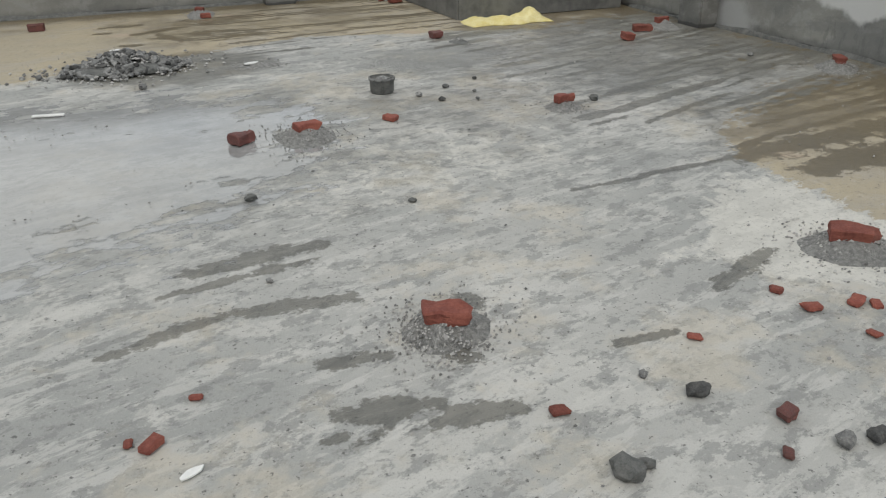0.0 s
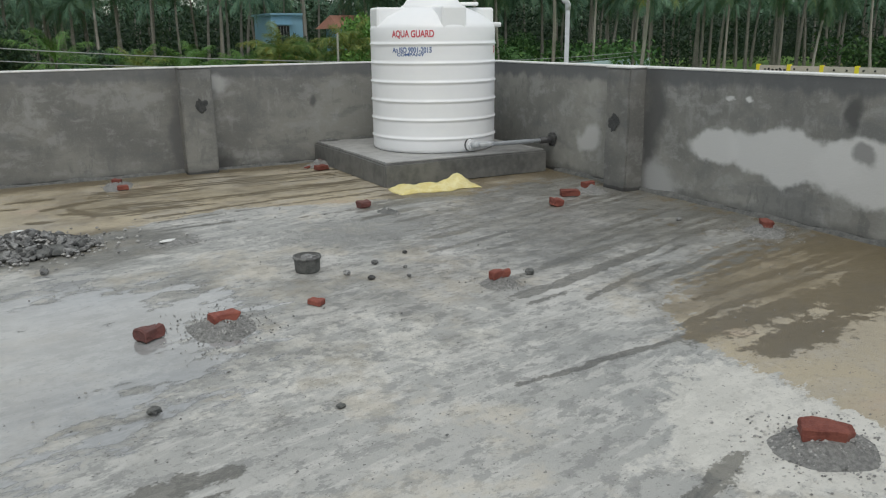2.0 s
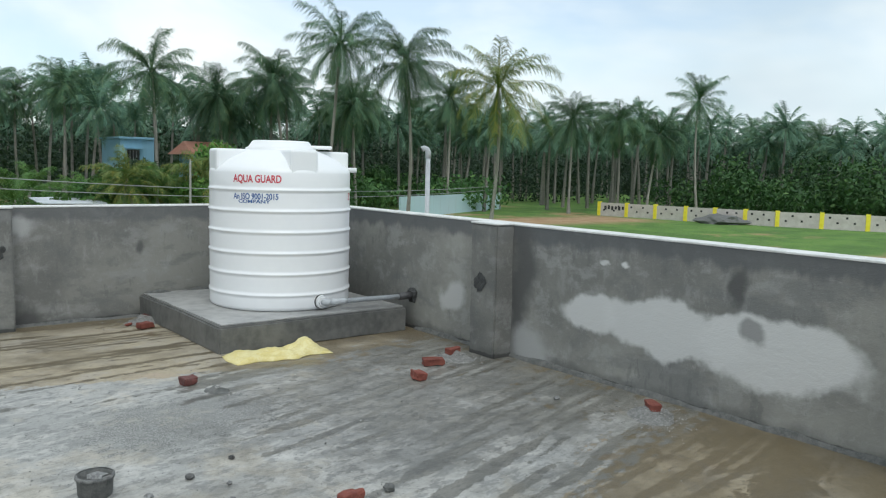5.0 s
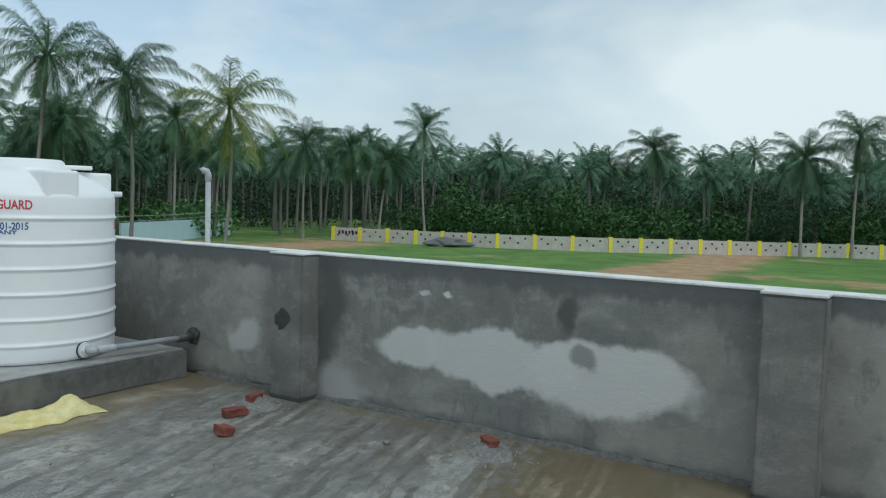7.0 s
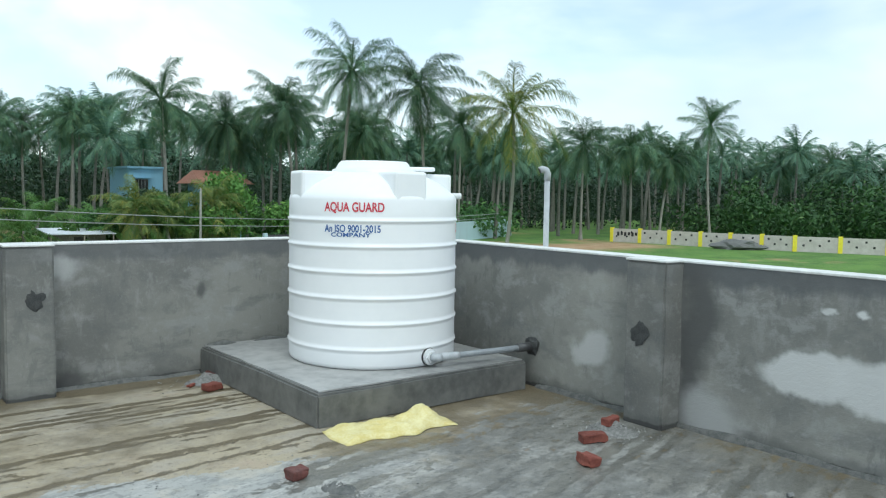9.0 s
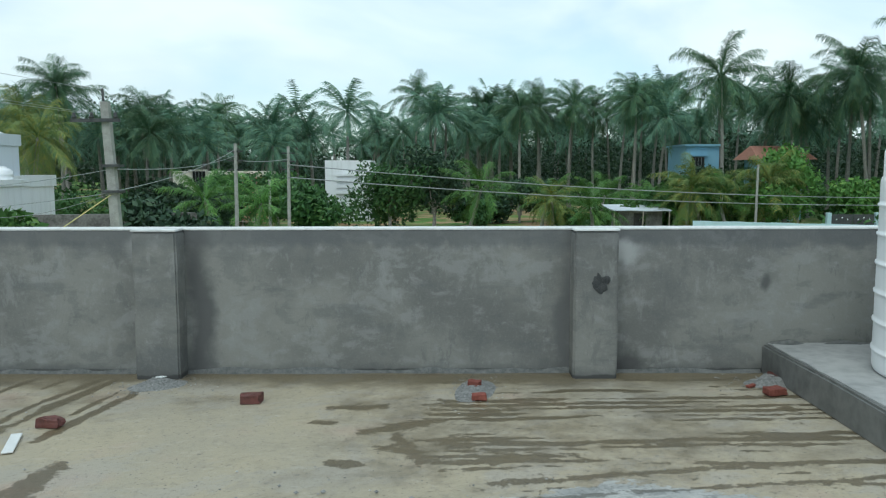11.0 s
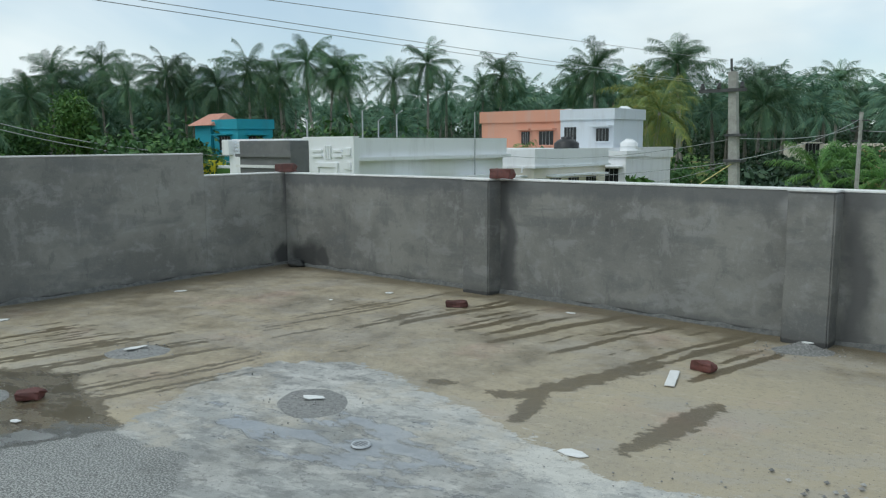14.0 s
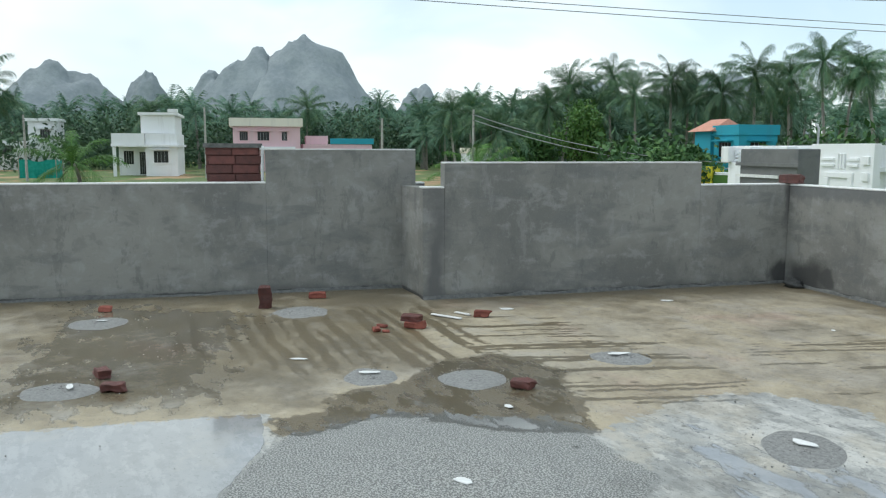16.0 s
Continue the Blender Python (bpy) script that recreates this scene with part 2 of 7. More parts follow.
def plaster_material(name, patches=(), seed=0.0, flip=False, rim=0.6, shade=1.0):
    """Grey cement render with trowel clouds, drips and pale or dark patches given in metres along the wall and up."""
    n = Nodes(name)
    v = n.move(loc=(seed, seed * 2, 0))
    X = n.xy()
    along = X[1] if flip else X[0]
    cloud = n.noise(1.1, 7, 0.6, v, 0.2)
    cloud2 = n.noise(3.6, 8, 0.68, n.move((1, 1, 1.5), loc=(seed, 2, 1)), 0.25)
    trowel = n.noise(1.6, 7, 0.62, n.move((0.8, 0.8, 2.6), loc=(seed, 0, 3)), 0.3)
    scuff = n.noise(11, 8, 0.72, n.move((1, 1, 1.6), loc=(seed, 6, 2)), 0.4)
    fine = n.noise(70, 6, 0.75, v)
    c = n.mix(n.step(cloud, 0.36, 0.64), tuple(k * shade for k in (0.188, 0.187, 0.174)), tuple(k * shade for k in (0.305, 0.300, 0.272)))
    c = n.mix(n.math("MULTIPLY", n.step(cloud2, 0.51, 0.63), 0.55), c, tuple(k * shade for k in (0.36, 0.36, 0.345)))
    c = n.mix(n.math("MULTIPLY", n.step(cloud2, 0.46, 0.37), 0.35), c, tuple(k * shade for k in (0.145, 0.15, 0.15)))
    c = n.mix(n.math("MULTIPLY", n.step(trowel, 0.53, 0.63), 0.5), c, tuple(k * shade for k in (0.16, 0.165, 0.165)))
    c = n.mix(n.math("MULTIPLY", n.step(scuff, 0.61, 0.69), 0.28), c, (0.42, 0.415, 0.395))
    c = n.mix(n.math("MULTIPLY", n.step(fine, 0.5, 0.75), 0.3), c, (0.36, 0.36, 0.345))
    bloom = n.noise(4.5, 9, 0.74, n.move((1.3, 1.3, 0.55), loc=(seed, 9, 4)), 0.2)
    c = n.mix(n.math("MULTIPLY", n.step(bloom, 0.555, 0.64), 0.24), c, (0.40, 0.40, 0.385))
    c = n.mix(n.math("MULTIPLY", n.step(bloom, 0.44, 0.38), 0.40), c, (0.125, 0.127, 0.125))
    # darker damp band left under the coping, with drips
    drip = n.noise(9, 3, 0.6, n.move((1, 1, 0.12), loc=(seed, 5, 0)))
    top = n.step(n.math("MULTIPLY_ADD", drip, 0.16, X[2]), 0.94, 1.0)
    c = n.mix(n.math("MULTIPLY", top, rim), c, (0.11, 0.115, 0.12))
    damp = n.step(n.math("MULTIPLY_ADD", n.noise(3, 5, 0.65, v), 0.22, X[2]), 0.12, 0.20, 1, 0)
    c = n.mix(n.math("MULTIPLY", damp, 0.65), c, (0.11, 0.11, 0.107))
    seam = n.step(n.math("MULTIPLY_ADD", n.noise(7, 5, 0.7, v), 0.05, X[2]), 0.045, 0.06, 1, 0)
    c = n.mix(n.math("MULTIPLY", seam, 0.85), c, (0.05, 0.05, 0.048))
    if patches:
        w = n.math("MULTIPLY_ADD", n.noise(2.4, 5, 0.55, v), 0.36, -0.18)
        w2 = n.math("MULTIPLY_ADD", n.noise(2.8, 5, 0.55, n.move(loc=(4, 4, 4))), 0.3, -0.15)
        a, u = n.math("ADD", along, w), n.math("ADD", X[2], w2)
        for (ca, cu, ra, ru, s, tone) in patches:
            c = n.mix(n.math("MULTIPLY", n.spot(a, u, ca, cu, ra, ru, s), 0.93), c, (tone, tone, tone * 0.98))
    n.bump(n.math("ADD", n.math("MULTIPLY", cloud2, 1.0), n.math("MULTIPLY", fine, 0.5)), 0.4, 0.01)
    return n.done(c, n.math("MULTIPLY_ADD", cloud, 0.3, 0.6))


M = {}
M["floor"] = floor_material()
# upright dark strips at -2.56 and -5.37: wet streak plus painted shadow gap
M["plaster"] = plaster_material("grey_render", (
    (-8.04, 0.12, 0.28, 0.17, 0.4, 0.055), (-7.74, 0.12, 0.09, 0.09, 0.3, 0.07), (-2.56, 0.40, 0.09, 0.75, 0.6, 0.10), (-5.37, 0.45, 0.07, 0.8, 0.6, 0.085),
    (0.36, 0.05, 0.16, 0.09, 0.5, 0.08), (-0.05, 0.3, 0.06, 0.5, 0.6, 0.13), (1.385, 0.63, 0.05, 0.055, 0.5, 0.10), (0.36, 0.87, 0.12, 0.06, 0.6, 0.42), (-2.9, 0.82, 0.12, 0.10, 0.6, 0.36)), 0.0, False, 0.6, 0.84)
M["plaster_east"] = plaster_material("grey_render_dry_patches", (
    (-3.70, 0.44, 0.25, 0.11, 0.2, 0.62), (-4.35, 0.45, 0.5, 0.19, 0.12, 0.62), (-5.0, 0.43, 0.5, 0.20, 0.12, 0.62),
    (-2.22, 0.36, 0.15, 0.12, 0.3, 0.5), (-4.89, 0.51, 0.10, 0.07, 0.3, 0.27), (-3.92, 0.82, 0.035, 0.025, 0.5, 0.7), (-3.80, 0.81, 0.02, 0.02, 0.5, 0.6),
    (-4.77, 0.77, 0.05, 0.11, 0.6, 0.09), (-3.0, 0.5, 0.10, 0.7, 0.6, 0.10), (-3.12, 0.12, 0.16, 0.14, 0.5, 0.4)), 2.0, True, 0.8, 1.0)
M["plaster_west"] = plaster_material("grey_render_west", ((-0.03, 0.1, 0.14, 0.12, 0.3, 0.06), (-0.02, 0.95, 0.05, 0.3, 0.8, 0.14), (-3.72, 0.2, 0.08, 0.8, 0.6, 0.13)), 5.0, True, 0.0, 0.95)
M["plaster_pillar"] = plaster_material("grey_render_pillar", (), 8.0, False, 0.3, 0.78)
M["coping"] = simple("pale_cement_coping", (0.62, 0.62, 0.60), (0.80, 0.80, 0.78), 6, 0.85)
M["slab"] = simple("damp_concrete", (0.085, 0.087, 0.085), (0.19, 0.19, 0.18), 1.8, 0.5, bump=0.35, dist=0.008)
M["screed"] = simple("pale_damp_screed", (0.22, 0.222, 0.22), (0.44, 0.435, 0.42), 1.6, 0.45, bump=0.3, dist=0.006)
M["hole"] = simple("wet_dark_mortar", (0.035, 0.037, 0.038), (0.07, 0.072, 0.07), 20, 0.5, bump=0.6, dist=0.02)
M["tank"] = simple("white_polyethylene", (0.87, 0.88, 0.89), (0.90, 0.905, 0.91), 2.0, 0.35, bump=0.05)
M["red_ink"] = simple("red_print", (0.55, 0.03, 0.07), (0.65, 0.08, 0.10), 40, 0.5)
M["blue_ink"] = simple("blue_print", (0.03, 0.10, 0.30), (0.06, 0.14, 0.36), 40, 0.5)
M["pvc"] = simple("grey_pvc", (0.40, 0.42, 0.44), (0.50, 0.52, 0.54), 12, 0.4, bump=0.05)
M["pipe_grey"] = simple("dull_grey_pipe", (0.24, 0.26, 0.28), (0.33, 0.35, 0.37), 9, 0.45, bump=0.08)
M["white_pvc"] = simple("white_pvc_pipe", (0.72, 0.73, 0.74), (0.80, 0.80, 0.80), 12, 0.4, bump=0.05)
M["brick"] = simple("red_clay", (0.175, 0.047, 0.035), (0.30, 0.097, 0.068), 16, 0.85, bump=0.7, vary=0.3, dist=0.006)
M["brick_dark"] = simple("dark_wet_clay", (0.09, 0.035, 0.03), (0.16, 0.055, 0.045), 16, 0.6, bump=0.7, vary=0.3, dist=0.006)
M["pale_grit"] = simple("pale_cement_grit", (0.27, 0.27, 0.26), (0.45, 0.445, 0.43), 60, 0.85, bump=0.9, dist=0.01)
M["gravel"] = simple("grey_grit", (0.20, 0.20, 0.193), (0.40, 0.395, 0.375), 60, 0.9, bump=0.9, dist=0.01)
gn = Nodes("loose_grit")
M["grit"] = gn.done(gn.mix(gn.island(), (0.13, 0.13, 0.125), (0.50, 0.49, 0.47)), 0.9)
M["stone"] = simple("grey_stone", (0.09, 0.09, 0.09), (0.26, 0.26, 0.25), 25, 0.85, bump=0.6, vary=0.75)
M["mortar"] = simple("wet_mortar_lump", (0.10, 0.105, 0.10), (0.20, 0.20, 0.19), 25, 0.75, bump=0.8, dist=0.01)
M["white_tile"] = simple("white_tile_chip", (0.72, 0.72, 0.70), (0.82, 0.82, 0.80), 15, 0.5, bump=0.1)
M["sack"] = simple("yellow_woven_plastic", (0.72, 0.60, 0.22), (0.82, 0.74, 0.40), 10, 0.55, bump=0.5, dist=0.01)
M["palm_trunk"] = simple("palm_bark", (0.20, 0.19, 0.165), (0.35, 0.33, 0.295), 3, 0.9, bump=0.4, vary=0.25, stretch=(1, 1, 3), dist=0.03)


def leaf_material(name, c1, c2, c3, vary=0.3):
    n = Nodes(name)
    r = n.island()
    c = n.mix(n.step(r, 0.0, 0.6), c1, c2)
    c = n.mix(n.step(r, 0.78, 1.0), c, c3)
    m = n.t.nodes.new("ShaderNodeVectorMath")
    m.operation = "SCALE"
    n.put(m.inputs[0], c)
    n.put(m.inputs["Scale"], n.math("MULTIPLY_ADD", n.random(), vary * 2, 1 - vary))
    n.b.inputs["Transmission Weight"].default_value = 0.0
    return n.done(m.outputs[0], 0.55, 0.0, 0.25)


M["palm"] = leaf_material("palm_green", (0.051, 0.114, 0.064), (0.082, 0.165, 0.082), (0.18, 0.24, 0.10))
M["palm_yellow"] = leaf_material("palm_yellowing", (0.09, 0.16, 0.05), (0.17, 0.22, 0.055), (0.36, 0.31, 0.06), 0.15)
# paler, bluer green: aerial haze mixed into the leaf colour
M["far_palm"] = leaf_material("haze_tinted_palm_green", (0.066, 0.138, 0.096), (0.095, 0.18, 0.115), (0.15, 0.225, 0.115))
M["leaf"] = leaf_material("shrub_green", (0.042, 0.102, 0.036), (0.072, 0.165, 0.05), (0.13, 0.235, 0.07))
M["leaf_bright"] = leaf_material("shrub_bright_green", (0.07, 0.16, 0.035), (0.10, 0.22, 0.05), (0.17, 0.28, 0.06))
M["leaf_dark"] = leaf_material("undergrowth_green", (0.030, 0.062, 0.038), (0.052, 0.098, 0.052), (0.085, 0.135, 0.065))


# shade inside the far wood, put into the bank's dark green
M["wood_shade"] = simple("shaded_wood_green", (0.016, 0.034, 0.020), (0.05, 0.085, 0.048), 0.5, 0.95, bump=1.0, dist=1.5)


def ground_material():
    n = Nodes("field_ground")
    X = n.xy()
    w = n.math("MULTIPLY_ADD", n.noise(0.12, 5, 0.6), 12.0, -6.0)
    x, y = n.math("ADD", X[0], w), n.math("ADD", X[1], n.math("MULTIPLY", w, 0.7))
    g = n.mix(n.step(n.noise(0.25, 6, 0.65), 0.36, 0.64), (0.07, 0.16, 0.025), (0.125, 0.245, 0.04))
    g = n.mix(n.math("MULTIPLY", n.step(n.noise(2.5, 5, 0.65), 0.45, 0.7), 0.45), g, (0.19, 0.24, 0.07))
    soil = n.mix(n.step(n.noise(0.6, 6, 0.7), 0.35, 0.65), (0.34, 0.205, 0.10), (0.44, 0.31, 0.18))
    path = n.box(x, y, 40, 92, 7.5, 15, 1.2)
    track = n.box(n.math("ADD", X[0], n.math("MULTIPLY", w, 0.4)), y, 46, 70, 44, 53, 2.5)
    yard = n.math("MULTIPLY", n.box(x, y, -110, 24, -50, 62, 5.0), n.step(n.noise(0.16, 4, 0.6, n.move(loc=(9, 9, 0))), 0.50, 0.62))
    bare = n.math("MULTIPLY", n.step(n.noise(0.09, 5, 0.65, n.move(loc=(30, 8, 0))), 0.56, 0.66), 0.8)
    edge = n.math("MULTIPLY", n.box(x, y, -40, 34, 52, 100, 6.0), n.step(n.noise(0.3, 4, 0.6, n.move(loc=(4, 1, 0))), 0.42, 0.60))
    weeds = n.math("MULTIPLY", n.box(x, y, -130, -12, -60, 70, 6.0), n.step(n.noise(0.5, 6, 0.7, n.move(loc=(6, 3, 0))), 0.35, 0.6, 0.35, 0.9))
    g = n.mix(weeds, g, (0.12, 0.15, 0.065))
    c = n.mix(n.add(path, track, yard, bare, edge), g, soil)
    n.bump(n.noise(6, 6, 0.7), 0.6, 0.08)
    return n.done(c, 0.95)


M["ground"] = ground_material()


def paint(name, c, dirty=(0.45, 0.44, 0.42), amount=0.25, rough=0.75):
    """House paint with rain streaks."""
    n = Nodes(name)
    s = n.noise(1.3, 6, 0.65, n.move((1.6, 1.6, 0.22)))
    f = n.math("MULTIPLY", n.step(s, 0.48, 0.70), amount)
    n.bump(n.noise(40, 4, 0.6), 0.15, 0.005)
    return n.done(n.mix(f, c, dirty), rough)


M["white"] = paint("white_house_paint", (0.82, 0.83, 0.84))
M["cream"] = paint("cream_house_paint", (0.74, 0.70, 0.60))
M["salmon"] = paint("salmon_house_paint", (0.66, 0.33, 0.23))
M["pale_grey"] = paint("pale_grey_house_paint", (0.66, 0.70, 0.75))
M["turquoise"] = paint("turquoise_house_paint", (0.03, 0.32, 0.42), (0.05, 0.2, 0.26))
M["sky_blue"] = paint("sky_blue_house_paint", (0.27, 0.50, 0.66), (0.2, 0.36, 0.46))
M["pale_blue"] = paint("pale_blue_wall_paint", (0.52, 0.68, 0.73), (0.35, 0.42, 0.42))
M["pink"] = paint("pink_house_paint", (0.72, 0.50, 0.54))
M["tile_roof"] = simple("terracotta_roof", (0.50, 0.22, 0.15), (0.62, 0.32, 0.24), 6, 0.8)
M["dark"] = simple("dark_glass_and_openings", (0.02, 0.022, 0.025), (0.05, 0.05, 0.055), 3, 0.15, bump=0.0)
M["concrete_pole"] = simple("weathered_concrete", (0.30, 0.29, 0.27), (0.44, 0.43, 0.40), 6, 0.9)
M["wire"] = simple("aluminium_wire", (0.26, 0.27, 0.28), (0.36, 0.37, 0.38), 4, 0.5)
M["steel"] = simple("galvanised_steel", (0.35, 0.36, 0.37), (0.48, 0.49, 0.50), 10, 0.45, 0.6)
M["iron"] = simple("dark_iron", (0.06, 0.06, 0.065), (0.11, 0.11, 0.11), 10, 0.5, 0.4)
M["boundary"] = simple("raw_block_wall", (0.50, 0.46, 0.42), (0.62, 0.58, 0.54), 1.5, 0.9)
M["yellow"] = simple("bright_yellow_paint", (0.85, 0.72, 0.03), (0.95, 0.82, 0.08), 3, 0.7)
M["green_net"] = simple("green_shade_net", (0.0, 0.22, 0.17), (0.02, 0.32, 0.25), 4, 0.8, bump=0.5, dist=0.05)
# blue-grey tone carries the distance haze; no haze volume is built
M["rock"] = simple("haze_tinted_granite", (0.20, 0.235, 0.255), (0.29, 0.325, 0.34), 0.02, 0.95, bump=0.5, dist=3.0)
M["black_plastic"] = simple("black_plastic", (0.015, 0.015, 0.017), (0.03, 0.03, 0.03), 6, 0.45)
M["old_wall"] = simple("blackened_wall", (0.10, 0.095, 0.085), (0.28, 0.27, 0.25), 1.2, 0.9)
M["wood"] = simple("grey_timber", (0.30, 0.26, 0.21), (0.42, 0.37, 0.31), 8, 0.85)

# ---- mesh helpers ----


def mesh_of(bm, name):
    me = bpy.data.meshes.new(name)
    bm.to_mesh(me)
    bm.free()
    return me


def obj(name, bm, material, parent=None, label="", smooth=False):
    """Links a bmesh as one mesh object, under a parent if one is given."""
    me = bm if isinstance(bm, bpy.types.Mesh) else mesh_of(bm, name)
    if material and not me.materials:
        me.materials.append(material)
    if smooth:
        me.polygons.foreach_set("use_smooth", [True] * len(me.polygons))
    ob = new(name, me)
    if parent:
        ob.parent = parent
    if label:
        ob["label"] = label
    return ob


part = obj


def empty(name, m, label, category, group=""):
    ob = new(name)
    ob.matrix_world = m
    return tagged(ob, label, category, group)


def add_box(bm, x0, x1, y0, y1, z0, z1, bevel=0.0):
    r = bmesh.ops.create_cube(bm, size=1.0, matrix=Matrix.Translation(((x0 + x1) / 2, (y0 + y1) / 2, (z0 + z1) / 2))
                              @ Matrix.Diagonal((x1 - x0, y1 - y0, z1 - z0, 1)))
    if bevel:
        es = list({e for v in r["verts"] for e in v.link_edges})
        bmesh.ops.bevel(bm, geom=es, offset=bevel, segments=2, affect="EDGES", profile=0.5)
    return bm


def boxm(x0, x1, y0, y1, z0, z1, bevel=0.0):
    return add_box(bmesh.new(), x0, x1, y0, y1, z0, z1, bevel)


def lathe(profile, seg=48, bm=None):
    """A surface of revolution about z from (radius, height) pairs."""
    bm = bm or bmesh.new()
    rings = []
    for r, z in profile:
        if r < 1e-5:
            rings.append([bm.verts.new((0, 0, z))])
        else:
            rings.append([bm.verts.new((r * math.cos(a), r * math.sin(a), z)) for a in (2 * math.pi * i / seg for i in range(seg))])
    for a, b in zip(rings, rings[1:]):
        for i in range(seg):
            j = (i + 1) % seg
            f = [a[i % len(a)], a[j % len(a)], b[j % len(b)], b[i % len(b)]]
            f = list(dict.fromkeys(f))
            if len(f) > 2:
                bm.faces.new(f)
    return bm


def tube(points, radii, seg=8, bm=None):
    """A tube along points, with one radius or one for each."""
    bm = bm or bmesh.new()
    pts = [Vector(p) for p in points]
    if not hasattr(radii, "__len__"):
        radii = [radii] * len(pts)
    rings = []
    for i, p in enumerate(pts):
        d = (pts[min(i + 1, len(pts) - 1)] - pts[max(i - 1, 0)]).normalized()
        u = d.cross(Vector((0, 0, 1)) if abs(d.z) < 0.9 else Vector((1, 0, 0))).normalized()
        w = d.cross(u)
        rings.append([bm.verts.new(p + radii[i] * (math.cos(a) * u + math.sin(a) * w)) for a in (2 * math.pi * k / seg for k in range(seg))])
    for a, b in zip(rings, rings[1:]):
        for k in range(seg):
            bm.faces.new((a[k], a[(k + 1) % seg], b[(k + 1) % seg], b[k]))
    bm.faces.new(rings[0][::-1])
    bm.faces.new(rings[-1])
    return bm


def lump(rx, ry, rz, rough, seed, sub=2, flat=0.0, sharp=False):
    """An uneven stone-like lump resting on z = 0."""
    bm = bmesh.new()
    bmesh.ops.create_icosphere(bm, subdivisions=sub, radius=1.0)
    for v in bm.verts:
        k = 1 + rough * noise.noise(v.co * 1.7 + Vector((seed * 3.1, seed, -seed)))
        v.co = Vector((v.co.x * rx * k, v.co.y * ry * k, v.co.z * rz * k))
    low = min(v.co.z for v in bm.verts) * (1 - flat)
    for v in bm.verts:
        v.co.z = max(v.co.z, low) - low
    return bm


def broken_brick(l, w, h, seed, chip=0.25):
    """A clay brick with knocked corners and one broken end, resting on z = 0."""
    bm = boxm(-l / 2, l / 2, -w / 2, w / 2, 0, h)
    bmesh.ops.subdivide_edges(bm, edges=bm.edges[:], cuts=2, use_grid_fill=True)
    for v in bm.verts:
        q = noise.noise_vector(v.co * 14 + Vector((seed * 5.3, seed * 2.1, seed)))
        end = 1.0 if v.co.x > l * 0.3 else 0.3
        s = Vector((q.x * 0.034 * end, q.y * 0.017, q.z * 0.014)) * (chip * 4)
        v.co += s
        v.co.z = max(0.0, v.co.z)
    bmesh.ops.bevel(bm, geom=[e for e in bm.edges if e.calc_face_angle(0) > 1.0], offset=0.005, segments=1, affect="EDGES")
    return bm


# ---- the roof: floor, parapets, pillars ----
ROOF_S = -11.5


def value_noise(x, y, scale, seed, octaves=4):
    """Smooth random field over the plane, about -0.5 to 0.5."""
    out, amp, total = np.zeros_like(x), 1.0, 0.0
    for o in range(octaves):
        t = np.random.default_rng(seed * 17 + o).random((64, 64))
        u, v = x * scale * 2 ** o + 31.7 * o, y * scale * 2 ** o + 12.3 * o
        i, j = np.floor(u).astype(int), np.floor(v).astype(int)
        a, b = u - i, v - j
        a, b = a * a * (3 - 2 * a), b * b * (3 - 2 * b)
        i0, i1, j0, j1 = i % 64, (i + 1) % 64, j % 64, (j + 1) % 64
        out += amp * ((t[i0, j0] * (1 - a) + t[i1, j0] * a) * (1 - b) + (t[i0, j1] * (1 - a) + t[i1, j1] * a) * b)
        total += amp
        amp *= 0.55
    return out / total - 0.5


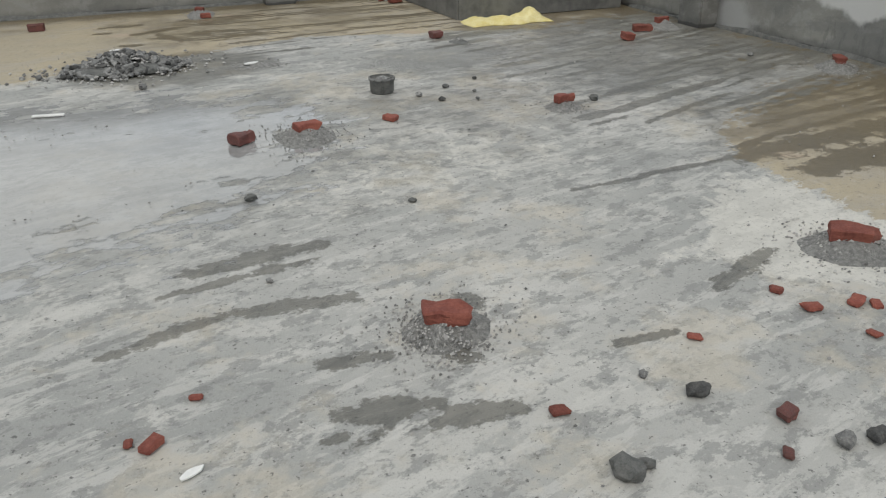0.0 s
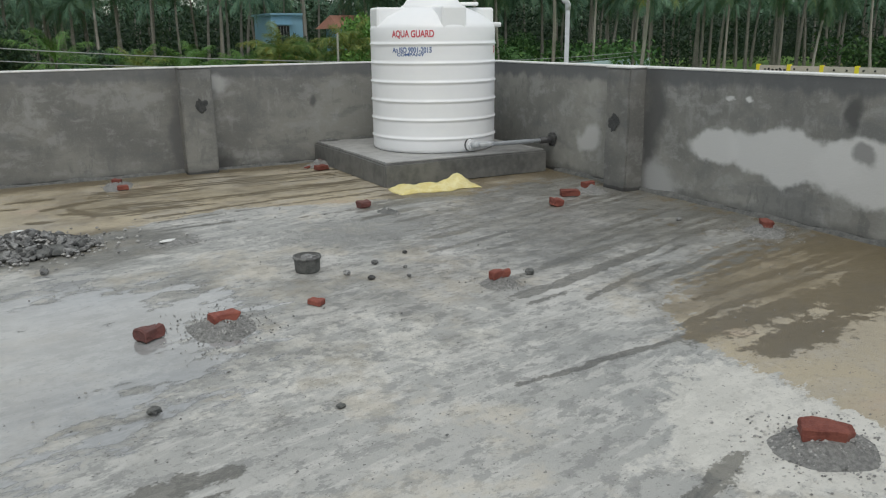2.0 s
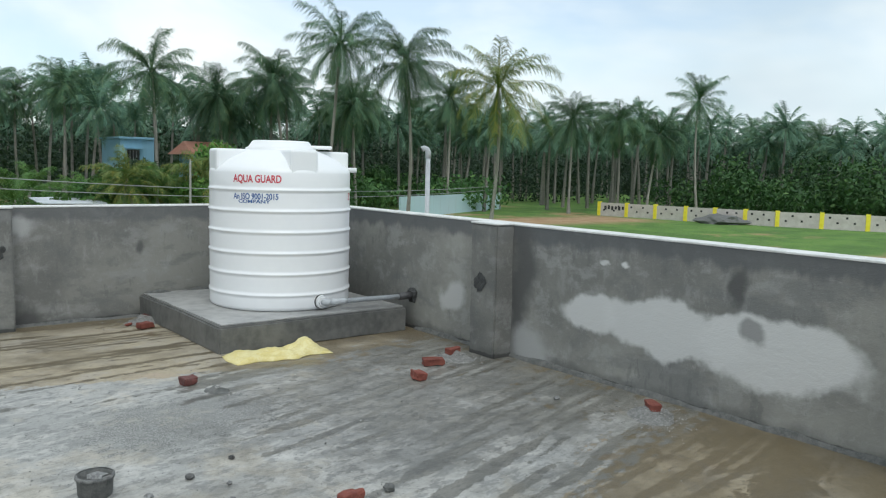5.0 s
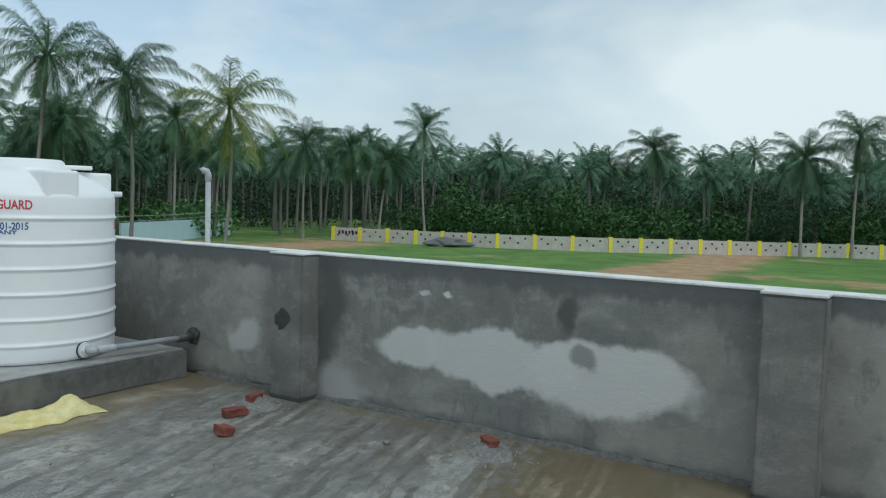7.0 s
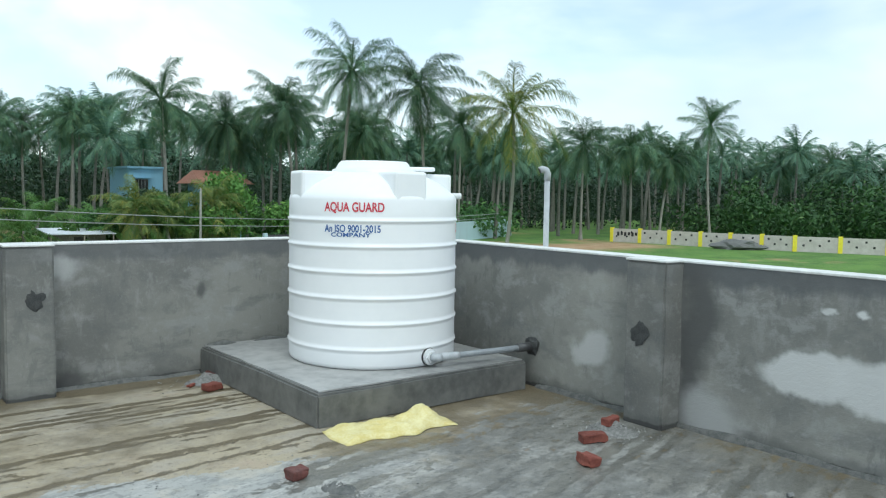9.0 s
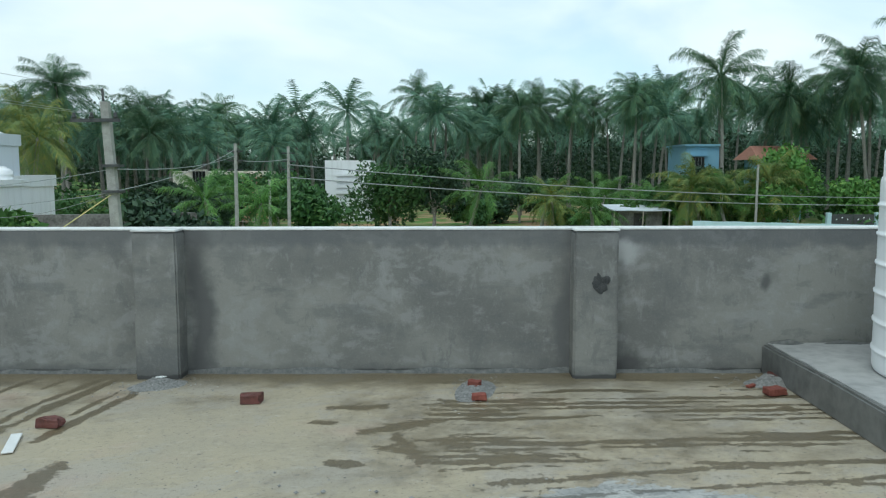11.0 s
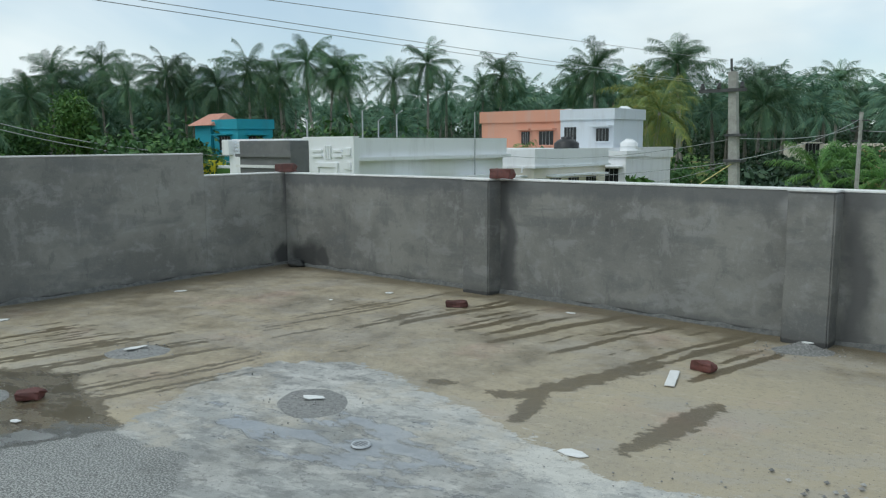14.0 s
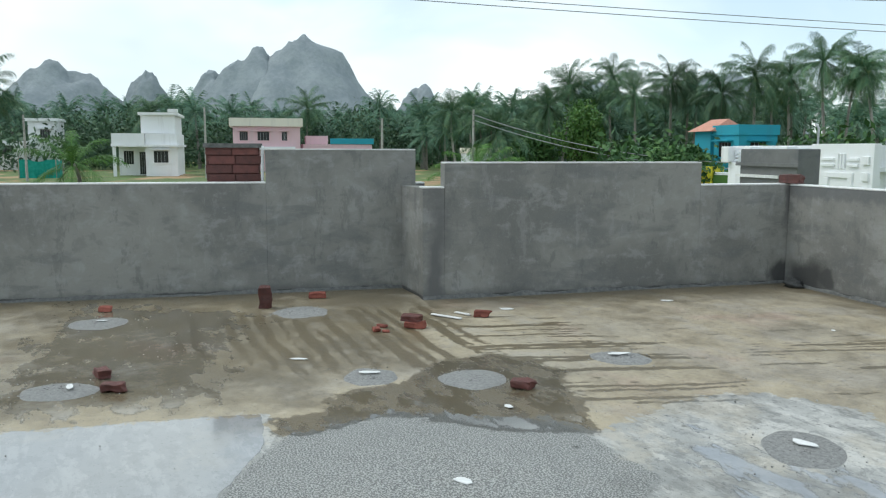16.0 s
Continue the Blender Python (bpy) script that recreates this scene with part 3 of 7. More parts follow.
class FloorMarks:
    """Damp, water and coat laid over the floor as soft masks in plan."""

    def __init__(self, x, y):
        self.x0, self.y0 = x, y
        self.x = x + 0.22 * value_noise(x, y, 1.7, 1)
        self.y = y + 0.22 * value_noise(x, y, 1.7, 2)

    def poly(self, pts, soft=0.06, straight=0.0):
        """1 inside a polygon; straight: how far its outline keeps from wandering."""
        x = self.x + (self.x0 - self.x) * straight
        y = self.y + (self.y0 - self.y) * straight
        inside, dist = np.zeros(x.shape, bool), np.full(x.shape, 9.0)
        for (ax, ay), (bx, by) in zip(pts, pts[1:] + pts[:1]):
            dx, dy = bx - ax, by - ay
            k = np.clip(((x - ax) * dx + (y - ay) * dy) / (dx * dx + dy * dy), 0, 1)
            dist = np.minimum(dist, np.hypot(x - ax - k * dx, y - ay - k * dy))
            if ay != by:
                inside ^= ((ay > y) != (by > y)) & (x < (bx - ax) * (y - ay) / (by - ay) + ax)
        return np.clip(0.5 + np.where(inside, dist, -dist) / (2 * soft), 0, 1)

    def spot(self, cx, cy, rx, ry, soft=0.25):
        return np.clip(0.5 + (1 - np.hypot((self.x - cx) / rx, (self.y - cy) / ry)) / (2 * soft), 0, 1)

    def stroke(self, ax, ay, bx, by, w):
        """A tapering smear from a to b."""
        dx, dy = bx - ax, by - ay
        x, y = (self.x0 * 2 + self.x) / 3, (self.y0 * 2 + self.y) / 3
        k = np.clip(((x - ax) * dx + (y - ay) * dy) / (dx * dx + dy * dy), 0, 1)
        d = np.hypot(x - ax - k * dx, y - ay - k * dy)
        return np.clip(0.5 + (w * (0.35 + 0.65 * np.sin(np.pi * (0.12 + 0.76 * k))) - d) / (1.7 * w), 0, 1)

    def comb(self, where, turn, pitch, fill, seed):
        """Broom strokes side by side: each of its own width, broken off where it runs dry."""
        c, s_ = math.cos(radians(turn)), math.sin(radians(turn))
        x, y = (self.x0 + self.x) / 2, (self.y0 + self.y) / 2
        along, across = x * c + y * s_, (-x * s_ + y * c) / pitch
        row = np.floor(across)
        r = np.random.default_rng(seed).random(512)
        off = np.abs(across - row - 0.5)
        run = value_noise(along, row * 7.31, 1.1, seed, 2) + (r[row.astype(int) % 512] - 0.5) * 0.35
        wide = (0.22 + 0.24 * r[(row.astype(int) * 3 + 5) % 512]) * np.clip((run + fill) * 5, 0, 1)
        return np.clip(0.5 + (wide - off) / 0.34, 0, 1) * np.clip(where * 1.6 + run * 0.9 - 0.25, 0, 1)


def floor_masks(x, y):
    f = FloorMarks(x, y)
    top = np.maximum
    coat = f.poly([(-5.38, -12), (-5.38, -5.3), (-5.02, -5.28), (-5.25, -4.7), (-5.02, -3.95), (-4.75, -3.7), (-5.15, -3.0), (-5.12, -2.6), (-4.7, -2.25), (-4.05, -2.4),
                   (-3.45, -2.52), (-2.7, -2.75), (-1.9, -2.5), (-0.9, -2.15), (-0.1, -1.85), (0.8, -2.1), (1.7, -2.3), (2.4, -3.1), (2.3, -4.4), (1.25, -5.2), (0.98, -5.57), (0.98, -12)], 0.09, 0.65)
    coat = top(coat, 0.75 * f.poly([(1.0, -5.3), (2.0, -4.9), (3.2, -4.6), (3.2, -2.0), (1.6, -2.2)], 0.3))
    agg = f.poly([(-5.03, -5.27), (-5.25, -4.76), (-5.03, -3.98), (-4.74, -3.79), (-4.2, -3.75), (-3.75, -4.1), (-3.2, -5.45), (-4.5, -5.5)], 0.09)
    agg = top(agg, 0.62 * f.spot(0.55, -3.0, 0.75, 0.5, 0.5))
    white = top(f.poly([(0.97, -5.75), (0.55, -5.85), (0.15, -6.35), (0.35, -6.6), (0.95, -6.7)], 0.12), 0.22 * f.poly([(-5.1, -3.0), (-5.1, -2.6), (-4.7, -2.3), (-3.6, -2.6), (-3.0, -3.0), (-3.6, -3.5), (-4.6, -3.65)], 0.2))
    white = top(white, 0.7 * f.spot(-2.9, -2.75, 0.35, 0.2, 0.5))
    white = top(white, 0.45 * f.spot(-0.4, -5.0, 1.0, 0.5, 0.5))
    # sharp dark damp: pool edge, splashes and broom strokes
    pool = f.poly([(-5.03, -5.31), (-5.3, -5.3), (-5.35, -5.05), (-5.65, -4.95), (-5.75, -4.5), (-6.2, -4.2), (-6.3, -3.8), (-5.8, -3.5), (-5.2, -3.62), (-4.72, -3.72), (-4.9, -4.2), (-5.2, -4.75), (-5.0, -5.2)], 0.06)
    wet = pool.copy()
    wet = top(wet, f.comb(f.poly([(-7.9, -5.9), (-6.7, -6.1), (-6.1, -4.9), (-6.2, -3.9), (-7.9, -3.8)], 0.35), 8, 0.125, 0.20, 3))
    wet = top(wet, f.comb(f.poly([(-7.5, -3.9), (-4.9, -3.9), (-4.9, -3.0), (-5.3, -2.6), (-6.4, -2.7), (-7.3, -3.1)], 0.25), 82, 0.08, 0.06, 4))
    wet = top(wet, f.comb(f.poly([(-6.7, -2.2), (-5.0, -2.2), (-4.9, -0.3), (-6.0, -0.2)], 0.3), 84, 0.075, -0.08, 5))
    wet = top(wet, f.comb(f.poly([(-5.2, -1.2), (-2.9, -1.2), (-2.9, -0.05), (-5.2, -0.05)], 0.3), 78, 0.11, 0.03, 6))
    wet = top(wet, f.comb(f.poly([(-0.9, -1.7), (1.35, -1.7), (1.35, -0.1), (-0.9, -0.1)], 0.35), 2, 0.085, 0.0, 7))
    wet = top(wet, f.comb(f.poly([(0.7, -4.75), (2.0, -5.1), (3.1, -4.6), (3.1, -2.4), (1.0, -2.2), (0.7, -3.3)], 0.3), 17, 0.12, 0.05, 8))
    wet = top(wet, f.comb(f.poly([(1.1, -5.55), (3.1, -5.55), (3.1, -4.7), (1.9, -4.8)], 0.2), 10, 0.085, 0.30, 9))
    wet = top(wet, 0.8 * f.comb(f.poly([(-0.6, -2.4), (1.9, -2.4), (1.9, -1.6), (-0.6, -1.5)], 0.3), 8, 0.10, 0.05, 10))
    for ax, ay, bx, by, w in ((-3.37, -2.44, -3.55, -1.95, 0.06), (-3.6, -2.15, -3.32, -1.05, 0.09), (-2.80, -2.45, -2.74, -1.65, 0.075), (-4.12, -2.25, -4.02, -2.22, 0.06), (-3.75, -2.2, -3.6, -2.15, 0.06),
                              (-1.46, -5.74, -0.98, -5.68, 0.055), (-1.55, -5.86, -1.05, -5.82, 0.025), (-1.40, -6.06, -0.97, -6.13, 0.035), (-1.72, -6.15, -1.38, -6.05, 0.03)):
        wet = top(wet, f.stroke(ax, ay, bx, by, w))
    for ax, ay, bx, by, w in ((-1.20, -6.43, -1.00, -6.45, 0.03), (-1.20, -6.66, -0.98, -6.70, 0.05), (-0.97, -6.78, -0.80, -6.80, 0.055), (-0.72, -6.27, -0.66, -6.26, 0.06), (-0.85, -6.52, -0.8, -6.56, 0.05),
                              (-1.27, -6.74, -1.12, -6.78, 0.02), (-0.42, -6.66, -0.22, -6.68, 0.025), (0.05, -6.52, 0.45, -6.36, 0.035), (0.10, -5.60, 1.0, -5.57, 0.022), (0.96, -4.94, 1.78, -4.64, 0.03)):
        wet = top(wet, f.stroke(ax, ay, bx, by, w))
    for ax, ay, bx, by, w in ((1.0, -5.58, 2.4, -5.45, 0.10), (1.15, -5.85, 1.75, -5.75, 0.12), (1.9, -5.7, 3.0, -5.2, 0.16), (-1.55, -0.72, -1.25, -0.72, 0.06), (-1.3, -1.15, -0.9, -0.95, 0.07), (-1.12, -1.2, -1.0, -1.62, 0.05),
                              (-1.45, -1.6, -1.3, -1.62, 0.05), (-1.2, -1.4, -1.05, -1.45, 0.06), (-0.7, -0.85, -0.55, -0.8, 0.05), (-1.6, -0.98, -1.5, -1.0, 0.04)):
        wet = top(wet, f.stroke(ax, ay, bx, by, w))
    # broad soft damp along the walls and round the heaps
    damp = top(np.clip(0.95 - (0.09 - y) / 0.7, 0, 1), np.clip(1.0 - (3.15 - x) / 1.2, 0, 1))
    damp = top(damp, np.clip(0.85 - (x + np.where(y < -3.86, 8.9, 8.3)) / 1.5, 0, 1))
    damp = top(damp, 0.66 * f.poly([(1.1, -4.6), (3.2, -4.7), (3.2, -0.5), (1.2, -1.7), (0.9, -3.0)], 0.5))
    damp = top(damp, 0.85 * f.spot(-1.15, -2.55, 0.65, 0.5, 0.3))
    damp = top(damp, 0.66 * f.poly([(-9, -7.5), (-5.5, -7.0), (-5.4, -5.1), (-6.2, -4.0), (-8, -3.6), (-9, -3.6)], 0.5))
    damp = top(damp, 0.42 * f.poly([(-4.6, -3.6), (-4.2, -2.7), (-2.9, -2.9), (-2.2, -3.6), (-3.4, -4.2)], 0.3))
    damp = top(damp, 0.36 * f.poly([(-8.4, -3.8), (-5.0, -3.8), (-3.0, -1.2), (-1.5, -0.2), (-8.4, -0.1)], 0.4))
    damp = top(damp, 0.42 * f.poly([(-1.7, -2.0), (1.3, -2.0), (1.3, -0.3), (-1.7, -0.3)], 0.5))
    damp = top(damp, 0.60 * f.poly([(0.9, -5.55), (3.1, -5.55), (3.1, -4.4), (1.3, -4.6)], 0.2))
    damp = top(damp, 0.40 * f.poly([(-2.6, -5.6), (0.4, -5.4), (1.9, -4.4), (0.8, -3.0), (-2.4, -3.3)], 0.5))
    # standing water: smooth enough to mirror the sky, and tinted for its sheen
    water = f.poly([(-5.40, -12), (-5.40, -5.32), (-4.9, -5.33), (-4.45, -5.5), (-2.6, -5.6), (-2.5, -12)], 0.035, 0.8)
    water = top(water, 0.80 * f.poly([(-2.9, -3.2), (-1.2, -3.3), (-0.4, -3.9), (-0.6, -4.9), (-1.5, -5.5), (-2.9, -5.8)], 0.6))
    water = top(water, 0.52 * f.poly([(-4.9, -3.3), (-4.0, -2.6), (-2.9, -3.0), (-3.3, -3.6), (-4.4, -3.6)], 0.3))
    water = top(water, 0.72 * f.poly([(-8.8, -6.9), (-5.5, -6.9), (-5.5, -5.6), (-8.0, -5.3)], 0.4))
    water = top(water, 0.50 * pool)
    return dict(coat=coat, agg=agg, white=white, wet=wet, damp=damp, water=water)


def roof_floor():
    xs = np.linspace(-9.05, 3.3, 380)
    ys = np.concatenate([np.linspace(ROOF_S, -8.6, 13)[:-1], np.linspace(-8.6, 0.24, 272)])
    x, y = [a.ravel() for a in np.meshgrid(xs, ys)]
    z = 0.006 * value_noise(x, y, 0.9, 9, 2)
    nx, ny = len(xs), len(ys)
    i = (np.arange(ny - 1)[:, None] * nx + np.arange(nx - 1)).ravel()
    me = bpy.data.meshes.new("floor")
    me.from_pydata(np.stack([x, y, z], 1).tolist(), [], np.stack([i, i + 1, i + nx + 1, i + nx], 1).tolist())
    for name, v in floor_masks(x, y).items():
        me.attributes.new(name, "FLOAT", "POINT").data.foreach_set("value", v.astype(np.float32))
    tagged(obj("floor_slab", boxm(-9.05, 3.3, ROOF_S, 0.24, -0.16, -0.03), M["slab"]), "concrete roof slab under the screed", "slab", kind="structure")
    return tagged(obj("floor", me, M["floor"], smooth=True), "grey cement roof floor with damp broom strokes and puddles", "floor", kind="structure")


roof_floor()
tagged(obj("building_base", boxm(-9.0, 3.28, ROOF_S, 0.22, -3.7, -0.17), M["white"]), "painted storey of the house under the roof", "wall", kind="structure")


def wall_panel(name, x0, x1, y0, y1, z1, material, label, axis, inner):
    """A rendered parapet with a slightly uneven face, soft arris and a mortar fillet at its foot."""
    bm = bmesh.new()
    add_box(bm, x0, x1, y0, y1, -0.02, z1)
    n_cut = max(2, int((x1 - x0 if axis == "x" else y1 - y0) / 0.12))
    long_edges = [e for e in bm.edges if abs((e.verts[0].co - e.verts[1].co)[0 if axis == "x" else 1]) > 0.3]
    bmesh.ops.subdivide_edges(bm, edges=long_edges, cuts=n_cut, use_grid_fill=True)
    up = [e for e in bm.edges if abs(e.verts[0].co.z - e.verts[1].co.z) > 0.5]
    bmesh.ops.subdivide_edges(bm, edges=up, cuts=7, use_grid_fill=True)
    k = 1 if axis == "x" else 0
    for v in bm.verts:
        if abs(v.co[k] - inner) < 1e-4 and 0 < v.co.z < z1 - 0.01:
            v.co[k] += 0.006 * noise.noise(v.co * 1.9 + Vector((3, 1, 2)))
        if v.co.z > z1 - 0.01:
            v.co.z += 0.004 * noise.noise(v.co * 2.3)
    if name == "wall_north":
        lean_north(bm)
    return tagged(obj(name, bm, material, smooth=False), label, "parapet wall", kind="structure")


def lean_north(bm):
    """The last bay of the north parapet runs slightly inwards to the roof's corner."""
    for v in bm.verts:
        v.co.y -= 0.12 * max(0.0, (-5.43 - v.co.x) / 2.92)


def lean_west(bm):
    """The west parapet runs slightly outwards to the same corner."""
    for v in bm.verts:
        v.co.x -= 0.11 * max(0.0, (v.co.y + 3.86) / 3.83)


def coping(name, x0, x1, y0, y1, z, lean=None):
    bm = boxm(x0, x1, y0, y1, z, z + 0.014, 0.004)
    if lean:
        bmesh.ops.subdivide_edges(bm, edges=[e for e in bm.edges if e.calc_length() > 1], cuts=30)
        lean(bm)
    return tagged(obj(name, bm, M["coping"]), "pale cement skim on top of the parapet", "coping", kind="structure")


def fillet(name, p, q, inward, seed):
    """The rough mortar bead where a wall meets the floor."""
    bm = bmesh.new()
    p, q, inward = Vector(p), Vector(q), Vector(inward)
    n = int((q - p).length / 0.05)
    prev = None
    for i in range(n + 1):
        c = p.lerp(q, i / n)
        w = 0.028 + 0.022 * noise.noise(c * 4 + Vector((seed, 0, 0)))
        h = 0.035 + 0.03 * noise.noise(c * 5 + Vector((0, seed, 0)))
        ring = [bm.verts.new(c + Vector((0, 0, h)) - inward * 0.01), bm.verts.new(c + inward * w * 0.5 + Vector((0, 0, h * 0.55))),
                bm.verts.new(c + inward * w + Vector((0, 0, -0.01)))]
        if prev:
            for a in range(2):
                bm.faces.new((prev[a], prev[a + 1], ring[a + 1], ring[a]))
        prev = ring
    return tagged(obj(name, bm, M["mortar"], smooth=True), "rough dark mortar bead at the wall's foot", "trim", kind="structure")


A_Y, B_X = 0.09, 3.15
wall_panel("wall_north", -8.34, B_X + 0.15, A_Y, A_Y + 0.15, 1.0, M["plaster"], "grey cement-rendered parapet wall, damp in places", "x", A_Y)
wall_panel("wall_east", B_X, B_X + 0.15, ROOF_S, A_Y - 0.002, 1.0, M["plaster_east"], "grey rendered parapet wall with pale dry patches", "y", B_X)
wall_panel("wall_south", -9.0, B_X - 0.002, ROOF_S - 0.15, ROOF_S, 1.0, M["plaster"], "plain grey rendered parapet wall", "x", ROOF_S)
coping("coping_north", -8.34, B_X + 0.16, A_Y - 0.006, A_Y + 0.16, 1.0, lean_north)
coping("coping_east", B_X - 0.006, B_X + 0.16, ROOF_S, A_Y - 0.008, 1.0)
fillet("mortar_trim_north", (-5.43, A_Y, 0), (1.33, A_Y, 0), (0, -1, 0), 1)
fillet("mortar_trim_corner", (-8.33, A_Y - 0.12, 0), (-5.7, A_Y - 0.01, 0), (0, -1, 0), 5)
fillet("mortar_trim_east", (B_X, -11, 0), (B_X, -1.7, 0), (-1, 0, 0), 2)


def stepped_wall(name, x_in, x_out, spans, label):
    """A parapet running north and south whose top goes up and down: (y0, y1, height) spans, joined in one mesh."""
    bm = bmesh.new()
    for y0, y1, z in spans:
        add_box(bm, x_out, x_in, y0, y1, -0.02, z)
    lean = lean_west if name == "wall_west" else None
    if lean:
        bmesh.ops.subdivide_edges(bm, edges=[e for e in bm.edges if e.calc_length() > 1], cuts=8, use_grid_fill=True)
        lean(bm)
    ob = tagged(obj(name, bm, M["plaster_west"]), label, "parapet wall", kind="structure")
    for i, (y0, y1, z) in enumerate(spans):
        c = coping("coping_west", x_out - 0.006, x_in + 0.005, y0 + (0.002 if i else 0), y1, z, lean)
    return ob


stepped_wall("wall_west", -8.24, -8.40, ((-3.86, -3.66, 1.005), (-3.658, -1.05, 1.225), (-1.048, A_Y + 0.03, 1.005)), "grey rendered parapet wall with a raised middle part")
stepped_wall("wall_west_return", -8.90, -9.05, ((ROOF_S, -5.21, 1.03), (-5.208, -3.79, 1.34), (-3.788, -3.70, 1.02)), "grey rendered parapet wall with a raised block")
jog = boxm(-8.90, -8.402, -3.858, -3.70, -0.02, 1.004)
for jv in jog.verts:
    jv.co.y -= 0.07 if jv.co.x < -8.6 else 0.0
tagged(obj("wall_west_jog", jog, M["plaster_west"]), "grey rendered return of the parapet wall", "parapet wall", kind="structure")
fillet("mortar_trim_west", (-8.24, -3.86, 0), (-8.35, A_Y - 0.1, 0), (1, 0, 0), 3)
fillet("mortar_trim_west_return", (-8.90, ROOF_S, 0), (-8.90, -3.86, 0), (1, 0, 0), 4)


def pillar(name, x0, x1, y0, y1, holes=()):
    bm = boxm(x0, x1, y0, y1, -0.02, 1.002)
    bmesh.ops.subdivide_edges(bm, edges=[e for e in bm.edges if abs(e.verts[0].co.z - e.verts[1].co.z) > 0.5], cuts=9)
    for v in bm.verts:
        q = noise.noise_vector(v.co * 3.3)
        v.co += Vector((q.x, q.y, 0)) * 0.006
    bmesh.ops.bevel(bm, geom=[e for e in bm.edges if e.calc_face_angle(0) > 1], offset=0.012, segments=2, affect="EDGES")
    ob = tagged(obj(name, bm, M["plaster_pillar"], smooth=False), "grey rendered pillar standing out of the parapet", "pillar", kind="structure")
    return ob


for x0 in (0.0, -2.955, -5.73):
    pillar("pillar_north", x0, x0 + 0.297, -0.08, A_Y + 0.05)
    coping("coping_pillar", x0 - 0.004, x0 + 0.30, -0.084, A_Y - 0.008, 1.004)
for y0 in (-2.90, -6.10, -9.3):
    pillar("pillar_east", 2.977, B_X + 0.05, y0, y0 + 0.29)
    coping("coping_pillar", 2.972, B_X - 0.008, y0 - 0.004, y0 + 0.295, 1.004)


def socket(name, m, r, seed):
    """A ragged dark hole patch in the render: a sunken rim with a broken edge."""
    bm = bmesh.new()
    n = 26
    rim = []
    for i in range(n):
        a = 2 * math.pi * i / n
        k = r * (1 + 0.55 * noise.noise(Vector((math.cos(a) * 2.6 + seed, math.sin(a) * 2.6, seed))))
        rim.append((k * math.cos(a), k * math.sin(a) * 1.15))
    outer = [bm.verts.new((x, y, 0.001)) for x, y in rim]
    mid = [bm.verts.new((x * 0.85, y * 0.85, 0.0035)) for x, y in rim]
    inner = [bm.verts.new((x * 0.5, y * 0.5, 0.0015)) for x, y in rim]
    for a, b in ((outer, mid), (mid, inner)):
        for i in range(n):
            bm.faces.new((a[i], a[(i + 1) % n], b[(i + 1) % n], b[i]))
    bm.faces.new(inner)
    ob = obj(name, bm, M["hole"], smooth=True)
    ob.matrix_world = m
    return tagged(ob, "dark damp mortar patch on the grey wall", "patch", kind="structure")


socket("wall_patch_a", pose(0.178, -0.083, 0.655, 90, 0, 0), 0.055, 1)
socket("wall_patch_c", pose(2.974, -2.73, 0.566, 90, 0, -90), 0.06, 3)


corner_lump = obj("mortar_lump", lump(0.09, 0.07, 0.055, 0.7, 17, 3, 0.4), M["hole"], smooth=True)
corner_lump.matrix_world = pose(-8.08, -0.12, 0, 0, 0, 12)
tagged(corner_lump, "dark wet mortar lump in the parapet's corner", "mortar lump")


# ---- tank and its plinth ----
def plinth():
    bm = boxm(1.34, 3.045, -1.70, A_Y - 0.006, -0.01, 0.205)
    bmesh.ops.subdivide_edges(bm, edges=bm.edges[:], cuts=6, use_grid_fill=True)
    for v in bm.verts:
        v.co += noise.noise_vector(v.co * 2.2) * 0.008
    bmesh.ops.bevel(bm, geom=[e for e in bm.edges if e.calc_face_angle(0) > 1], offset=0.014, segments=2, affect="EDGES")
    ob = tagged(obj("tank_plinth", bm, M["slab"], smooth=False), "low grey concrete plinth in the corner of the roof", "plinth")
    top = boxm(1.37, 3.02, -1.67, A_Y - 0.03, 0.206, 0.215)
    bmesh.ops.subdivide_edges(top, edges=top.edges[:], cuts=8, use_grid_fill=True)
    for v in top.verts:
        v.co += noise.noise_vector(v.co * 4) * Vector((0.012, 0.012, 0.002))
    part("top_screed", top, M["screed"], ob, "paler damp cement skim")
    ridge = bmesh.new()
    tube([(1.38 + 0.12 * i, A_Y - 0.05 - 0.02 * (i % 2), 0.205 + 0.012 * math.sin(i * 2.1)) for i in range(14)], [0.022 + 0.012 * math.sin(i * 1.7) for i in range(14)], 7, ridge)
    part("mortar_ridge", ridge, M["mortar"], ob, "rough mortar bead along the wall", smooth=True)
    return ob


plinth()
TX, TY, TZ, TR = 2.25, -0.89, 0.214, 0.60


